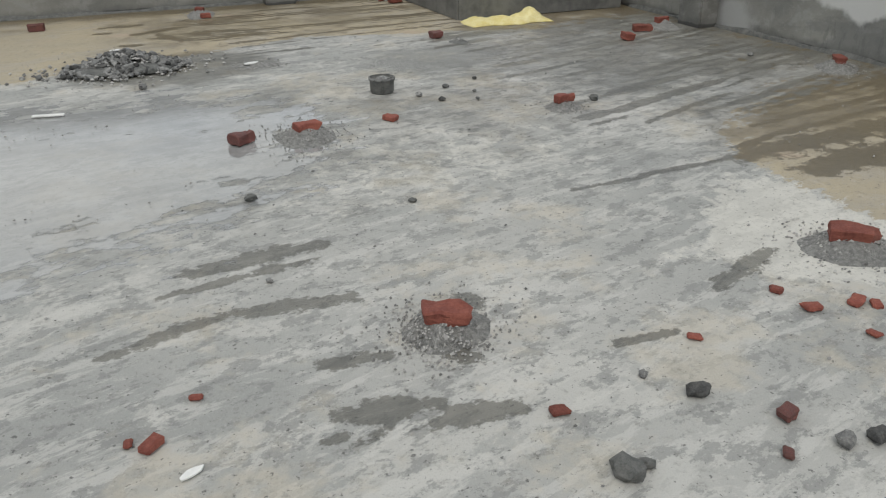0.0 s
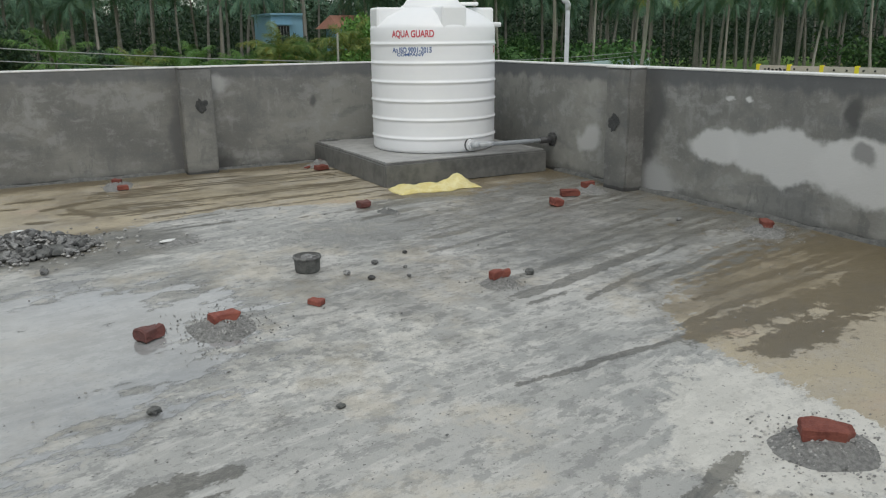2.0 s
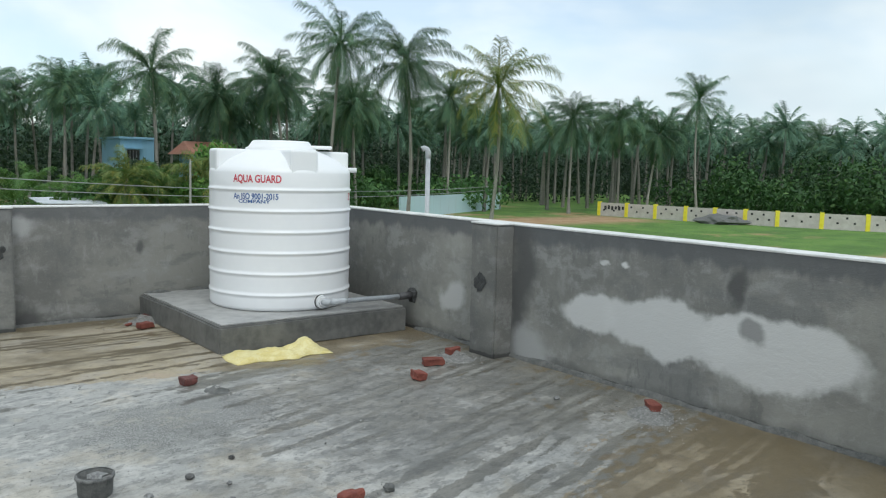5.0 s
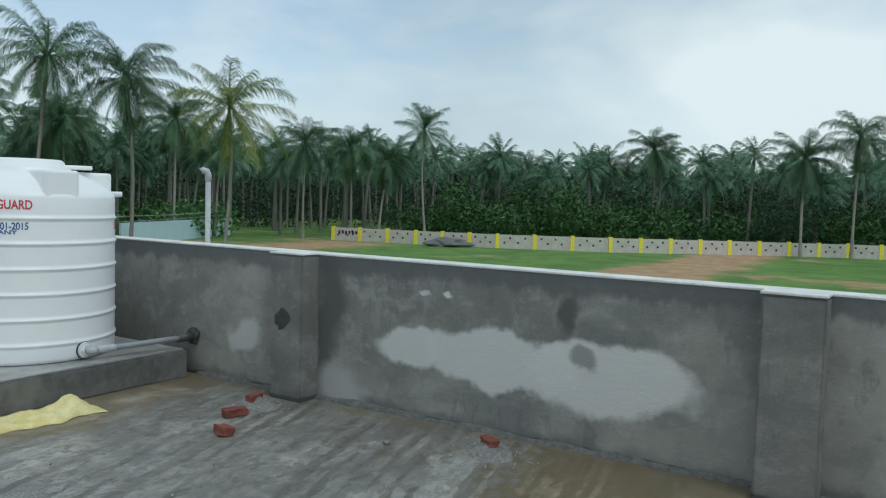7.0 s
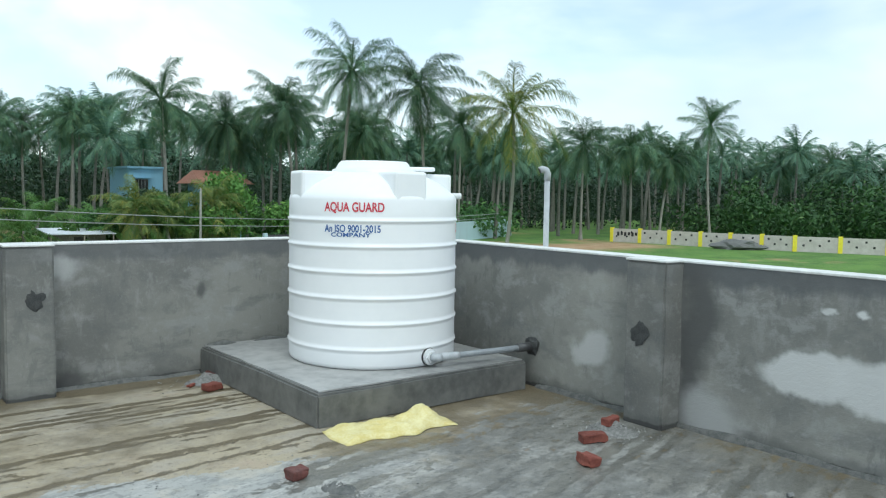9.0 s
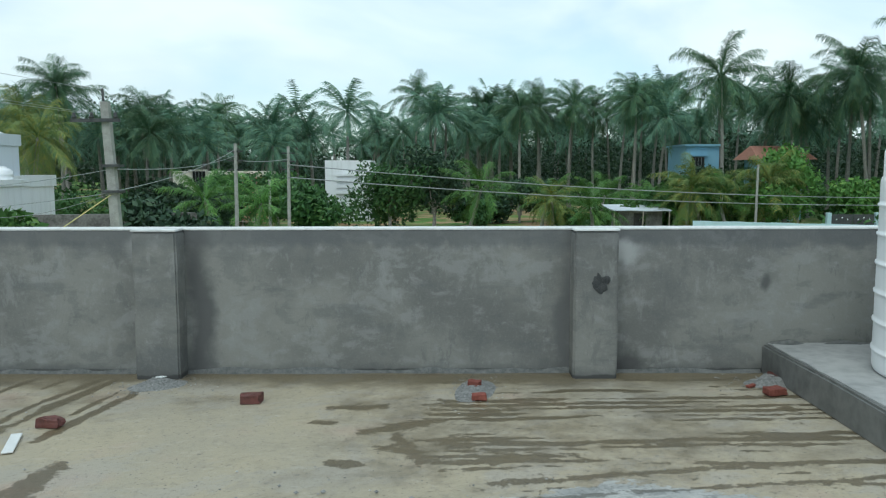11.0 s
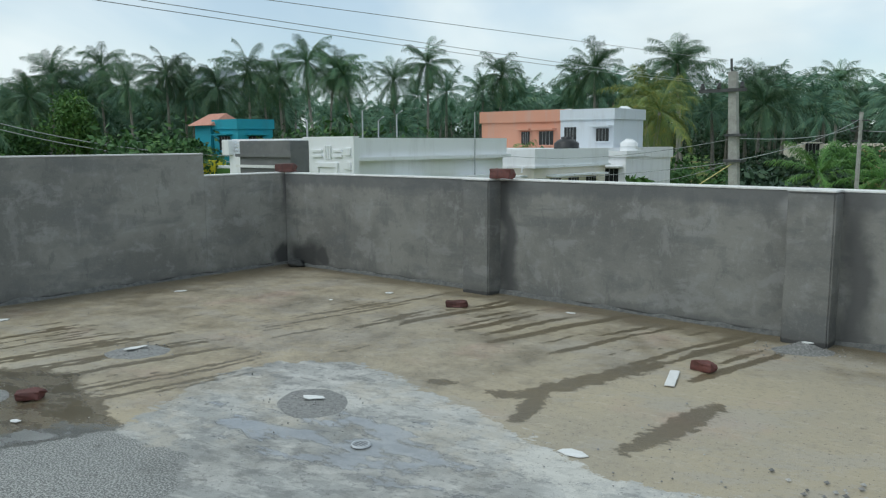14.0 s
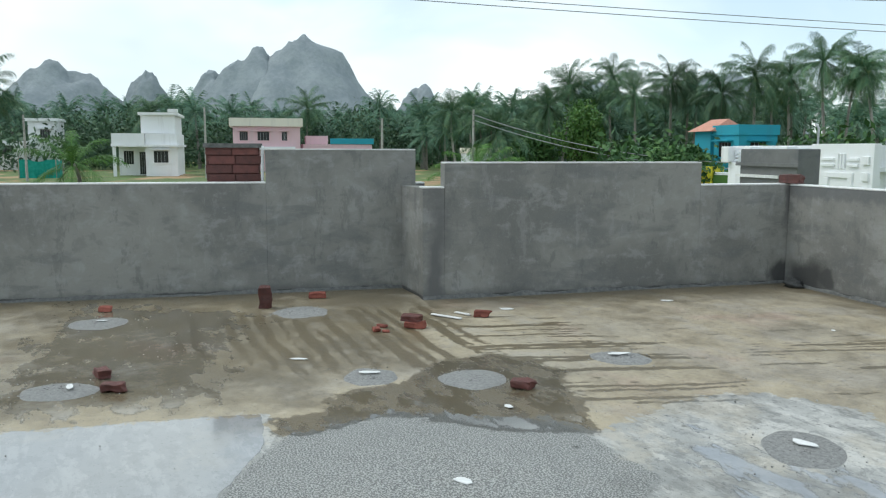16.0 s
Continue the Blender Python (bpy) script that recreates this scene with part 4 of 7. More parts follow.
def water_tank():
    root = empty("water_tank", pose(TX, TY, TZ), "white ribbed plastic water tank on a concrete plinth", "water tank")
    prof = [(0.0, 0.0), (TR - 0.03, 0.0), (TR - 0.008, 0.012), (TR, 0.035)]
    for i in range(6):
        z = 0.135 + 0.171 * i
        prof += [(TR, z - 0.03), (TR, z - 0.013), (TR + 0.009, z - 0.006), (TR + 0.009, z + 0.005), (TR, z + 0.011), (TR, z + 0.03)]
    prof += [(TR, 1.125), (TR - 0.006, 1.15), (TR - 0.03, 1.175), (0.50, 1.235), (0.40, 1.285), (0.32, 1.315), (0.0, 1.325)]
    part("body", lathe(prof, 72), M["tank"], root, smooth=True)
    for k in range(4):
        bm = bmesh.new()
        add_box(bm, -0.12, 0.12, -TR + 0.005, -0.30, 1.10, 1.318, 0.02)
        for v in bm.verts:
            if v.co.y < -TR + 0.08:
                v.co.y = -math.sqrt(max(0.0, (TR - 0.002) ** 2 - v.co.x ** 2)) + (v.co.y + TR - 0.005)
        lug = part("shoulder_block", bm, M["tank"], root)
        lug.rotation_euler = (0, 0, radians(-36.5 + 28 + 90 * k))
    part("lid", lathe([(0.30, 1.29), (0.30, 1.335), (0.275, 1.345), (0.25, 1.385), (0.235, 1.398), (0.0, 1.405)], 40), M["tank"], root, smooth=True)
    hinge = boxm(0.12, 0.44, -0.06, 0.06, 1.335, 1.365, 0.01)
    hinge_ob = part("lid_arm", hinge, M["tank"], root)
    hinge_ob.rotation_euler = (0, 0, radians(-30))
    spout = tube([(TR - 0.02, 0.0, 1.16), (TR + 0.07, 0.0, 1.16)], 0.022, 12)
    so = part("overflow_spout", spout, M["white_pvc"], root)
    so.rotation_euler = (0, 0, radians(-20))
    return root


tank = water_tank()


def tank_text(body, size, z, angle, material, width, name):
    """Printed words bent round the tank's side: built-in font turned to mesh and wrapped on the cylinder."""
    cu = bpy.data.curves.new(name, "FONT")
    cu.body, cu.size, cu.align_x = body, size, "CENTER"
    cu.extrude, cu.offset = 0.0, size * 0.022
    tmp = bpy.data.objects.new("tmp_text", cu)
    me = bpy.data.meshes.new_from_object(tmp)
    bpy.data.objects.remove(tmp)
    bm = bmesh.new()
    bm.from_mesh(me)
    bmesh.ops.subdivide_edges(bm, edges=[e for e in bm.edges if e.calc_length() > 0.03], cuts=2)
    xs = [v.co.x for v in bm.verts]
    k = width / (max(xs) - min(xs))
    R = TR + 0.0025
    for v in bm.verts:
        a = angle + v.co.x * k / R
        v.co = Vector((R * math.sin(a), -R * math.cos(a), z + v.co.y))
    return part(name, bm, material, tank)


tank_text("AQUA GUARD", 0.085, 1.05, radians(-46), M["red_ink"], 0.41, "red_lettering")
tank_text("An ISO 9001-2015", 0.066, 0.915, radians(-47), M["blue_ink"], 0.385, "blue_lettering")
tank_text("COMPANY", 0.038, 0.884, radians(-48), M["blue_ink"], 0.27, "blue_lettering_small")
tank_text("3", 0.085, 0.905, radians(46), M["red_ink"], 0.05, "red_lettering_side")


def outlet_pipe():
    root = empty("outlet_pipe", pose(0, 0, 0), "grey plastic outlet pipe from tank to parapet", "pipe")
    a = radians(6)
    way = Vector((math.sin(a), -math.cos(a), 0))
    p0 = Vector((TX, TY, 0.285)) + way * (TR - 0.012)
    p1 = p0 + way * 0.075
    part("gasket", tube([p0, p0 + way * 0.022], 0.060, 24), M["black_plastic"], root)
    part("flange", tube([p0 + way * 0.02, p0 + way * 0.04], 0.056, 24), M["white_pvc"], root)
    part("flange_nut", tube([p0 + way * 0.036, p0 + way * 0.055], 0.042, 6), M["white_pvc"], root)
    p2 = Vector((2.90, -1.63, 0.292))
    run = (p2 - p1).normalized()
    part("elbow", tube([p0 + way * 0.05, p1, p1 + (way + run) * 0.012, p1 + run * 0.05], 0.027, 14), M["pvc"], root, smooth=True)
    part("coupling", tube([p1 + run * 0.04, p1 + run * 0.16, p1 + run * 0.19], [0.028, 0.028, 0.024], 14), M["pvc"], root, smooth=True)
    part("pipe", tube([p1 + run * 0.03, p2, p2 + run * 0.12], 0.021, 14), M["pipe_grey"], root, smooth=True)
    part("pipe_end", tube([p2 + run * 0.10, (B_X + 0.01, -1.655, 0.295)], 0.033, 12), M["iron"], root, smooth=True)
    part("wall_plug", lump(0.03, 0.07, 0.07, 0.5, 12, 2), M["hole"], root).location = (B_X - 0.012, -1.655, 0.225)
    return root


outlet_pipe()


def vent_pipe():
    root = empty("vent_pipe", pose(B_X + 0.21, -1.55, 0), "white plastic vent pipe with a bend beside the parapet", "pipe")
    part("pipe", tube([(0, 0, -3.55), (0, 0, 1.53)], 0.021, 14), M["pvc"], root, smooth=True)
    part("bend", tube([(0, 0, 1.50), (0, 0, 1.55), (-0.012, 0.006, 1.578), (-0.035, 0.02, 1.586), (-0.05, 0.03, 1.576)], 0.026, 14), M["pvc"], root, smooth=True)
    # black disc closes the pipe end, its inner shade given as colour
    part("mouth", tube([(-0.045, 0.027, 1.579), (-0.053, 0.032, 1.574)], 0.021, 12), M["black_plastic"], root, "dark open end")
    return root


vent_pipe()


# ---- ground outside ----
def land(x, y):
    """Height of the ground: flat near the house, rising slowly to the west."""
    s = min(1.0, max(0.0, (-x - 14) / 60.0))
    return -3.6 + 2.3 * s * s * (3 - 2 * s)


def ground_sheet():
    bm = bmesh.new()
    rs = [0, 6, 12, 20, 30, 40, 52, 64, 78, 95, 115, 140, 180, 260, 500, 1200, 3000]
    seg = 72
    rings = [[bm.verts.new((0, 0, land(0, 0)))]]
    for r in rs[1:]:
        ring = []
        for i in range(seg):
            a = 2 * math.pi * i / seg
            x, y = r * math.cos(a), r * math.sin(a)
            ring.append(bm.verts.new((x, y, land(x, y) + (0.1 * noise.noise(Vector((x, y, 0)) * 0.06) if r > 12 else 0))))
        rings.append(ring)
    for i in range(seg):
        bm.faces.new((rings[0][0], rings[1][i], rings[1][(i + 1) % seg]))
    for a, b in zip(rings[1:], rings[2:]):
        for i in range(seg):
            j = (i + 1) % seg
            bm.faces.new((a[i], b[i], b[j], a[j]))
    return tagged(obj("ground", bm, M["ground"], smooth=True), "green field with bare brown earth paths", "ground", kind="structure")


ground_sheet()


# ---- palms ----
def frond(bm, base, az, lift, length, droop, width, n_leaf, rng, thick=0.30, plain=False):
    """One feathered palm leaf: an arching rib with two close rows of hanging leaflets."""
    steps = 8
    d = Vector((math.cos(az), math.sin(az), 0))
    side = Vector((-math.sin(az), math.cos(az), 0))
    pts, ang = [Vector(base)], lift
    for i in range(steps):
        ang -= droop / steps * (0.35 + 1.3 * i / steps)
        pts.append(pts[-1] + (d * math.cos(ang) + Vector((0, 0, math.sin(ang)))) * (length / steps))

    def at(s):
        k = min(steps - 1, int(s * steps))
        return pts[k].lerp(pts[k + 1], s * steps - k)

    for i in range(0, steps, 2 if plain else 1):
        k = 2 if plain else 1
        w0, w1 = 0.05 * (1 - i / steps) + 0.01, 0.05 * (1 - (i + k) / steps) + 0.01
        a, b = pts[i], pts[i + k]
        bm.faces.new([bm.verts.new(p) for p in (a - side * w0, a + side * w0, b + side * w1, b - side * w1)])
    for i in range(n_leaf):
        s = 0.10 + 0.89 * (i + rng.random() * 0.5) / n_leaf
        p = at(s)
        t = at(min(1, s + 0.06)) - p
        t = t.normalized() if t.length > 1e-5 else d
        ll = width * (0.40 + 0.75 * math.sin(min(1.0, s * 1.03) * math.pi * 0.84)) * rng.uniform(0.85, 1.12)
        wv = t * (length / n_leaf * thick)
        for sg in (-1, 1):
            out = (side * sg * 0.70 + t * 0.80 + Vector((0, 0, rng.uniform(-0.40, 0.15)))).normalized()
            q = p + out * ll * 0.55
            e = q + (out * 0.60 + Vector((0, 0, rng.uniform(-1.15, -0.50)))).normalized() * ll * 0.60
            if plain:
                bm.faces.new([bm.verts.new(c) for c in (p - wv, p + wv, e)])
                continue
            v = [bm.verts.new(c) for c in (p - wv, p + wv, q + wv * 0.85, q - wv * 0.85, e)]
            bm.faces.new(v[:4])
            bm.faces.new((v[3], v[2], v[4]))


def crown_mesh(seed, fronds, length, n_leaf, droopy=1.0, mats=None):
    rng = random.Random(seed)
    bm = bmesh.new()
    for i in range(fronds):
        u = i / fronds
        az = i * 2.39996 + rng.uniform(-0.3, 0.3)
        lift = radians(88 - 158 * u ** 0.95 + rng.uniform(-14, 14))
        frond(bm, (0.12 * math.cos(az), 0.12 * math.sin(az), rng.uniform(-0.35, 0.2)), az, lift, length * rng.uniform(0.70, 1.10) * (0.80 + 0.2 * math.sin(math.pi * u)),
              radians(rng.uniform(44, 110)) * droopy * (1.0 - 0.55 * u), 1.02 * length / 4.6, n_leaf, rng, 0.27)
    me = mesh_of(bm, "crown")
    me.materials.append(mats)
    return me


def trunk_mesh(seed, bend):
    """A trunk one metre tall in z and true in width, bent; it is stretched to the height of its palm."""
    rng = random.Random(seed)
    pts, rad = [], []
    for i in range(11):
        s = i / 10
        pts.append((bend * (s - s * s * 0.55) * 2.2 * s, bend * 0.4 * math.sin(s * 3), s))
        rad.append(0.155 + 0.12 * max(0, 1 - s * 7) - 0.05 * s + 0.006 * (i % 2))
    bm = bmesh.new()
    rings = []
    for (x, y, z), r in zip(pts, rad):
        rings.append([bm.verts.new((x + r * math.cos(a), y + r * math.sin(a), z)) for a in (math.pi / 4 * k for k in range(8))])
    for a, b in zip(rings, rings[1:]):
        for k in range(8):
            bm.faces.new((a[k], a[(k + 1) % 8], b[(k + 1) % 8], b[k]))
    me = mesh_of(bm, "trunk")
    me.materials.append(M["palm_trunk"])
    me.polygons.foreach_set("use_smooth", [True] * len(me.polygons))
    return me, pts[-1]


CROWNS = [crown_mesh(11 + i, 38 + 2 * i, 4.1 + 0.25 * (i % 3), 46, 0.8 + 0.1 * i, M["palm"]) for i in range(5)]
YELLOW = crown_mesh(40, 32, 4.8, 44, 1.0, M["palm_yellow"])
YOUNG = crown_mesh(41, 20, 4.2, 36, 0.8, M["leaf_bright"])
TRUNKS = [trunk_mesh(5 + i, b) for i, b in enumerate((0.3, -0.5, 0.9, 0.15, -1.1))]
palm_rng = random.Random(7)


def palm(x, y, top, crown=None, label="tall coconut palm with a bare grey trunk", size=1.0, group="palms round the plot"):
    """top: height of the topmost leaf over the nominal ground, 3.6 m under the roof."""
    z0 = land(x, y)
    h = max(1.2, top - 3.6 - z0 - 3.7 * size)
    tm, tip = TRUNKS[palm_rng.randrange(len(TRUNKS))]
    az = palm_rng.uniform(0, 360)
    root = empty("palm_tree", pose(x, y, z0 - 0.1, 0, 0, az), label, "palm tree", group)
    t = part("trunk", tm, None, root)
    t.scale = (1, 1, h + 0.1)
    c = part("crown", crown or CROWNS[palm_rng.randrange(len(CROWNS))], None, root)
    c.location = (tip[0], tip[1], h + 0.1)
    c.rotation_euler = (radians(palm_rng.uniform(-8, 8)), radians(palm_rng.uniform(-8, 8)), palm_rng.uniform(0, 6.3))
    c.scale = (size,) * 3
    return root


NORTH_PALMS = ((-35.0, 67.6, 14.8), (-25.3, 61.7, 11.4), (-28.8, 94.3, 13.6), (-4.9, 92.3, 17.0), (3.9, 98.1, 16.4), (9.7, 86.0, 15.2),
               (17.4, 90.7, 15.5), (18.4, 75.2, 15.5), (29.0, 99.7, 18.4), (35.2, 73.0, 14.5),
               (7.2, 77.9, 14.7), (13.3, 82.9, 15.5), (22.4, 92.8, 16.2))
EAST_PALMS = ((42.3, 60.7, 15.4), (69.7, 56.9, 15.4), (75.7, 54.5, 15.3),
              (79.4, 52.9, 14.1), (82.8, 48.1, 18.0), (102.0, 32.1, 14.4), (104.1, 25.9, 16.7), (91.1, 5.5, 14.8), (93.6, 0.8, 17.2),
              (103.6, 52.3, 14.1), (107.1, 45.5, 13.8), (56.1, 63.1, 17.1), (46, 69, 15.5), (50, 74, 16), (60, 74, 15.6), (65, 71, 14.8), (38, 72, 16.8), (31, 66, 15.5))
WEST_PALMS = ((-86.6, 29.2, 14.6), (-87.8, 36.3, 16.0), (-76.1, 32.9, 13.1), (-78.0, 37.9, 14.6), (-80.5, 41.5, 13.9), (-68.9, 37.5, 12.8), (-70.3, 42.7, 14.7), (-79.0, 51.1, 14.3),
              (-71.5, 47.8, 14.9), (-63.2, 45.4, 15.4), (-68.2, 51.8, 15.6), (-59.2, 47.0, 14.1), (-79.7, 25.1, 11.8), (-91.5, 33.1, 14.1), (-94.2, 18.9, 12.0), (-97.5, 22.1, 12.3),
              (-64.0, 15.6, 8.8), (-87.8, 26.1, 9.8), (-85.3, 32.4, 12.0), (-84.1, 50.8, 10.6), (-89.4, 42.1, 12.7),
              (-66.5, 59.5, 14.6), (-60.0, 58.1, 15.9), (-54.4, 62.7, 14.6), (-51.2, 72.0, 14.4), (-41.2, 61.9, 14.3), (-33.8, 63.2, 14.5), (-30.7, 75.8, 13.4), (-27.3, 88.8, 13.8),
              (-59.4, -22.4, 11.2), (-112.2, 2.4, 12.9), (-100.1, -15.7, 11.4))
for px, py, top in ((33.9, 51.9, 19.8), (38.3, 46.5, 18.2), (22.9, 62.6, 17.2), (34.5, 60.8, 17.4)):
    palm(px, py, top, None, size=1.2)
for spots, size in ((NORTH_PALMS, 0.92), (EAST_PALMS, 1.12), (WEST_PALMS, 0.9)):
    for px, py, top in spots:
        palm(px, py, top + (0.9 if spots is WEST_PALMS else 0.0), None, size=size)
for px, py, top, size in ((-25.0, 40.3, 9.4, 0.7), (-29.8, 49.6, 11.2, 0.8), (17.6, 54.5, 6.4, 0.75), (23.2, 54.2, 6.8, 0.8), (7.6, 56.0, 4.8, 0.6), (41.0, 39.1, 15.6, 1.12)):
    palm(px, py, top, YELLOW, "coconut palm with yellowing drooping fronds", size)
for px, py, top, size in ((-65.2, -17.8, 7.2, 0.9), (10.5, 55.0, 5.0, 0.8), (-27.0, 28.6, 5.8, 0.7), (7.6, 62.0, 5.4, 0.8), (1.2, 56.5, 6.6, 0.85), (13.0, 62.0, 5.6, 0.8), (19.0, 55.5, 5.6, 0.75), (-16.5, 46.0, 6.0, 0.8), (21.0, 55, 6.0, 0.85), (-12.5, 44, 5.4, 0.7),
                          (16.0, 58, 4.8, 0.7), (24.0, 57, 6.4, 0.9), (-60, 12.5, 6.4, 0.9)):
    palm(px, py, top, YOUNG, "young coconut palm with bright green fronds", size, "young palms")


def grove():
    """The far coconut wood: hundreds of palms in one mesh."""
    rng = random.Random(99)
    kinds = []
    for k in range(4):
        bm = bmesh.new()
        r2 = random.Random(k)
        for i in range(27):
            u = i / 27
            frond(bm, (0, 0, 0), i * 2.39996 + r2.uniform(-0.3, 0.3), radians(88 - 150 * u + r2.uniform(-14, 14)), 4.0 * r2.uniform(0.7, 1.1), radians(r2.uniform(35, 95)) * (1 - 0.5 * u), 1.05, 26, r2, 0.34, True)
        me = mesh_of(bm, "tmp")
        co = np.empty(len(me.vertices) * 3)
        me.vertices.foreach_get("co", co)
        kinds.append((co.reshape(-1, 3), [tuple(p.vertices) for p in me.polygons]))
        bpy.data.meshes.remove(me)
    verts, faces, tv, tf = [], [], [], []
    n_v = 0
    count = 0
    while count < 860:
        az = rng.uniform(-112, 112) if count < 720 else rng.uniform(-112, -62)
        d = rng.uniform(84, 175) if rng.random() < 0.8 else rng.uniform(175, 260)
        x, y = d * math.sin(radians(az)), d * math.cos(radians(az))
        if rng.random() < 0.35 and abs(az) < 32:
            d = rng.uniform(74, 100)
            x, y = d * math.sin(radians(az)), d * math.cos(radians(az))
        if x > 30 and y < 52 and x < 100 and y > -60:
            if not (x > 97):
                continue
        if x < -30 and -40 < y < 40 and x > (-110 if y < 14 else -92):
            continue
        count += 1
        z0 = land(x, y)
        h = rng.uniform(7.2, 11.6) + (1.2 if y > 60 else 0) + 0.012 * (d - 84) - (3.6 if x < -60 else 2.9 if x < -18 else 1.5 if x < 4 else 0)
        co, fc = kinds[rng.randrange(4)]
        a, s = rng.uniform(0, 6.28), rng.uniform(0.78, 1.08)
        rot = np.array([[math.cos(a) * s, -math.sin(a) * s, 0], [math.sin(a) * s, math.cos(a) * s, 0], [0, 0, s]])
        lx, ly = rng.uniform(-0.8, 0.8), rng.uniform(-0.8, 0.8)
        verts.append(co @ rot.T + np.array([x + lx, y + ly, z0 + h]))
        faces += [tuple(i + n_v for i in f) for f in fc]
        n_v += len(co)
        b = len(tv)
        for (cx, cy, cz, r) in ((x, y, z0 - 0.2, 0.26), (x + lx * 0.4, y + ly * 0.4, z0 + h * 0.5, 0.17), (x + lx, y + ly, z0 + h, 0.13)):
            tv += [(cx + r * math.cos(q), cy + r * math.sin(q), cz) for q in (0.5, 2.07, 3.64, 5.21)]
        for lay in (0, 4):
            tf += [(b + lay + k, b + lay + (k + 1) % 4, b + lay + 4 + (k + 1) % 4, b + lay + 4 + k) for k in range(4)]
    me = bpy.data.meshes.new("palm_grove")
    me.from_pydata(np.concatenate(verts).tolist(), [], faces)
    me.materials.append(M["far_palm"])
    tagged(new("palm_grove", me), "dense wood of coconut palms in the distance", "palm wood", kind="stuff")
    me = bpy.data.meshes.new("palm_grove_trunks")
    me.from_pydata(tv, [], tf)
    me.materials.append(M["palm_trunk"])
    tagged(new("palm_grove_trunks", me), "grey trunks of the distant coconut wood", "palm trunks", kind="stuff")


grove()


# ---- shrubs and leafy trees ----
def leaf_cloud(blobs, n, size, seed):
    """Loose leaves gathered in clumps: (x, y, z, rx, ry, rz) ellipsoids, denser near their skins, with gaps."""
    rng = np.random.default_rng(seed)
    vol = np.array([b[3] * b[4] * b[5] for b in blobs]) ** 0.75
    pick = rng.choice(len(blobs), n, p=vol / vol.sum())
    B = np.array(blobs)[pick]
    d = rng.normal(size=(n, 3))
    d /= np.linalg.norm(d, axis=1)[:, None]
    r = rng.uniform(0.45, 1.0, n) ** 0.6
    bumpy = 1 + 0.28 * np.sin(d[:, 0] * 5 + pick) * np.cos(d[:, 1] * 6 - pick) + 0.15 * np.sin(d[:, 2] * 11)
    c = B[:, :3] + d * B[:, 3:] * (r * bumpy)[:, None]
    u = rng.normal(size=(n, 3))
    u /= np.linalg.norm(u, axis=1)[:, None]
    w = np.cross(u, d + rng.normal(size=(n, 3)) * 0.5)
    w /= np.linalg.norm(w, axis=1)[:, None] + 1e-9
    s = size * rng.uniform(0.6, 1.3, n)[:, None]
    v = np.stack([c - u * s, c + w * s * 0.45, c + u * s, c - w * s * 0.45], 1).reshape(-1, 3)
    f = np.arange(n * 4).reshape(-1, 4)
    me = bpy.data.meshes.new("leaves")
    me.from_pydata(v.tolist(), [], f.tolist())
    return me


def bushy(name, x, y, w, h, seed, mat, label, n=900, leaf=0.16, trunk=True, category="tree", group="leafy trees and shrubs"):
    rng = random.Random(seed)
    z0 = land(x, y)
    root = empty(name, pose(x, y, z0 - 0.05), label, category, group)
    blobs = []
    low = h * (0.3 if trunk else 0.05)
    for i in range(11):
        a, q = rng.uniform(0, 6.28), rng.uniform(0, 0.68) * w / 2
        zz = rng.uniform(low + 0.1 * h, h * 0.84)
        k = rng.uniform(0.22, 0.40) * (1.1 - abs(zz / h - 0.5))
        blobs.append((q * math.cos(a), q * math.sin(a), zz, k * w * 0.85, k * w * 0.85, k * h * 0.68))
    me = leaf_cloud(blobs, n, leaf, seed)
    me.materials.append(mat)
    part("foliage", me, None, root)
    bm = tube([(0, 0, -0.2), (0.05, 0.02, h * 0.3), (0.0, 0.08, h * 0.55)], [0.05 * h * 0.4 + 0.04, 0.05 * h * 0.3 + 0.03, 0.04], 7)
    for b in blobs[:6]:
        tube([(0.03, 0.02, h * 0.22), (b[0] * 0.5, b[1] * 0.5, h * 0.4), (b[0], b[1], b[2])], [0.05, 0.04, 0.015], 5, bm)
    part("trunk", bm, M["palm_trunk"], root)
    return root


def undergrowth(name, spots, n, leaf, seed, mat, label):
    """A belt of scrub: one mesh of leaves gathered round many places."""
    rng = random.Random(seed)
    blobs = []
    for x, y, r, h in spots:
        for k in range(3):
            blobs.append((x + rng.uniform(-r, r) * 0.6, y + rng.uniform(-r, r) * 0.6, land(x, y) + h * rng.uniform(0.25, 0.62), r * rng.uniform(0.5, 0.9), r * rng.uniform(0.5, 0.9), h * 0.48))
    me = leaf_cloud(blobs, n, leaf, seed)
    me.materials.append(mat)
    return tagged(new(name, me), label, "undergrowth", kind="stuff")


def belt(a0, a1, d0, d1, n, r, h, seed):
    rng = random.Random(seed)
    out = []
    for i in range(n):
        a, d = radians(rng.uniform(a0, a1)), rng.uniform(d0, d1)
        out.append((d * math.sin(a), d * math.cos(a), rng.uniform(0.7, 1.3) * r, rng.uniform(0.6, 1.3) * h))
    return out


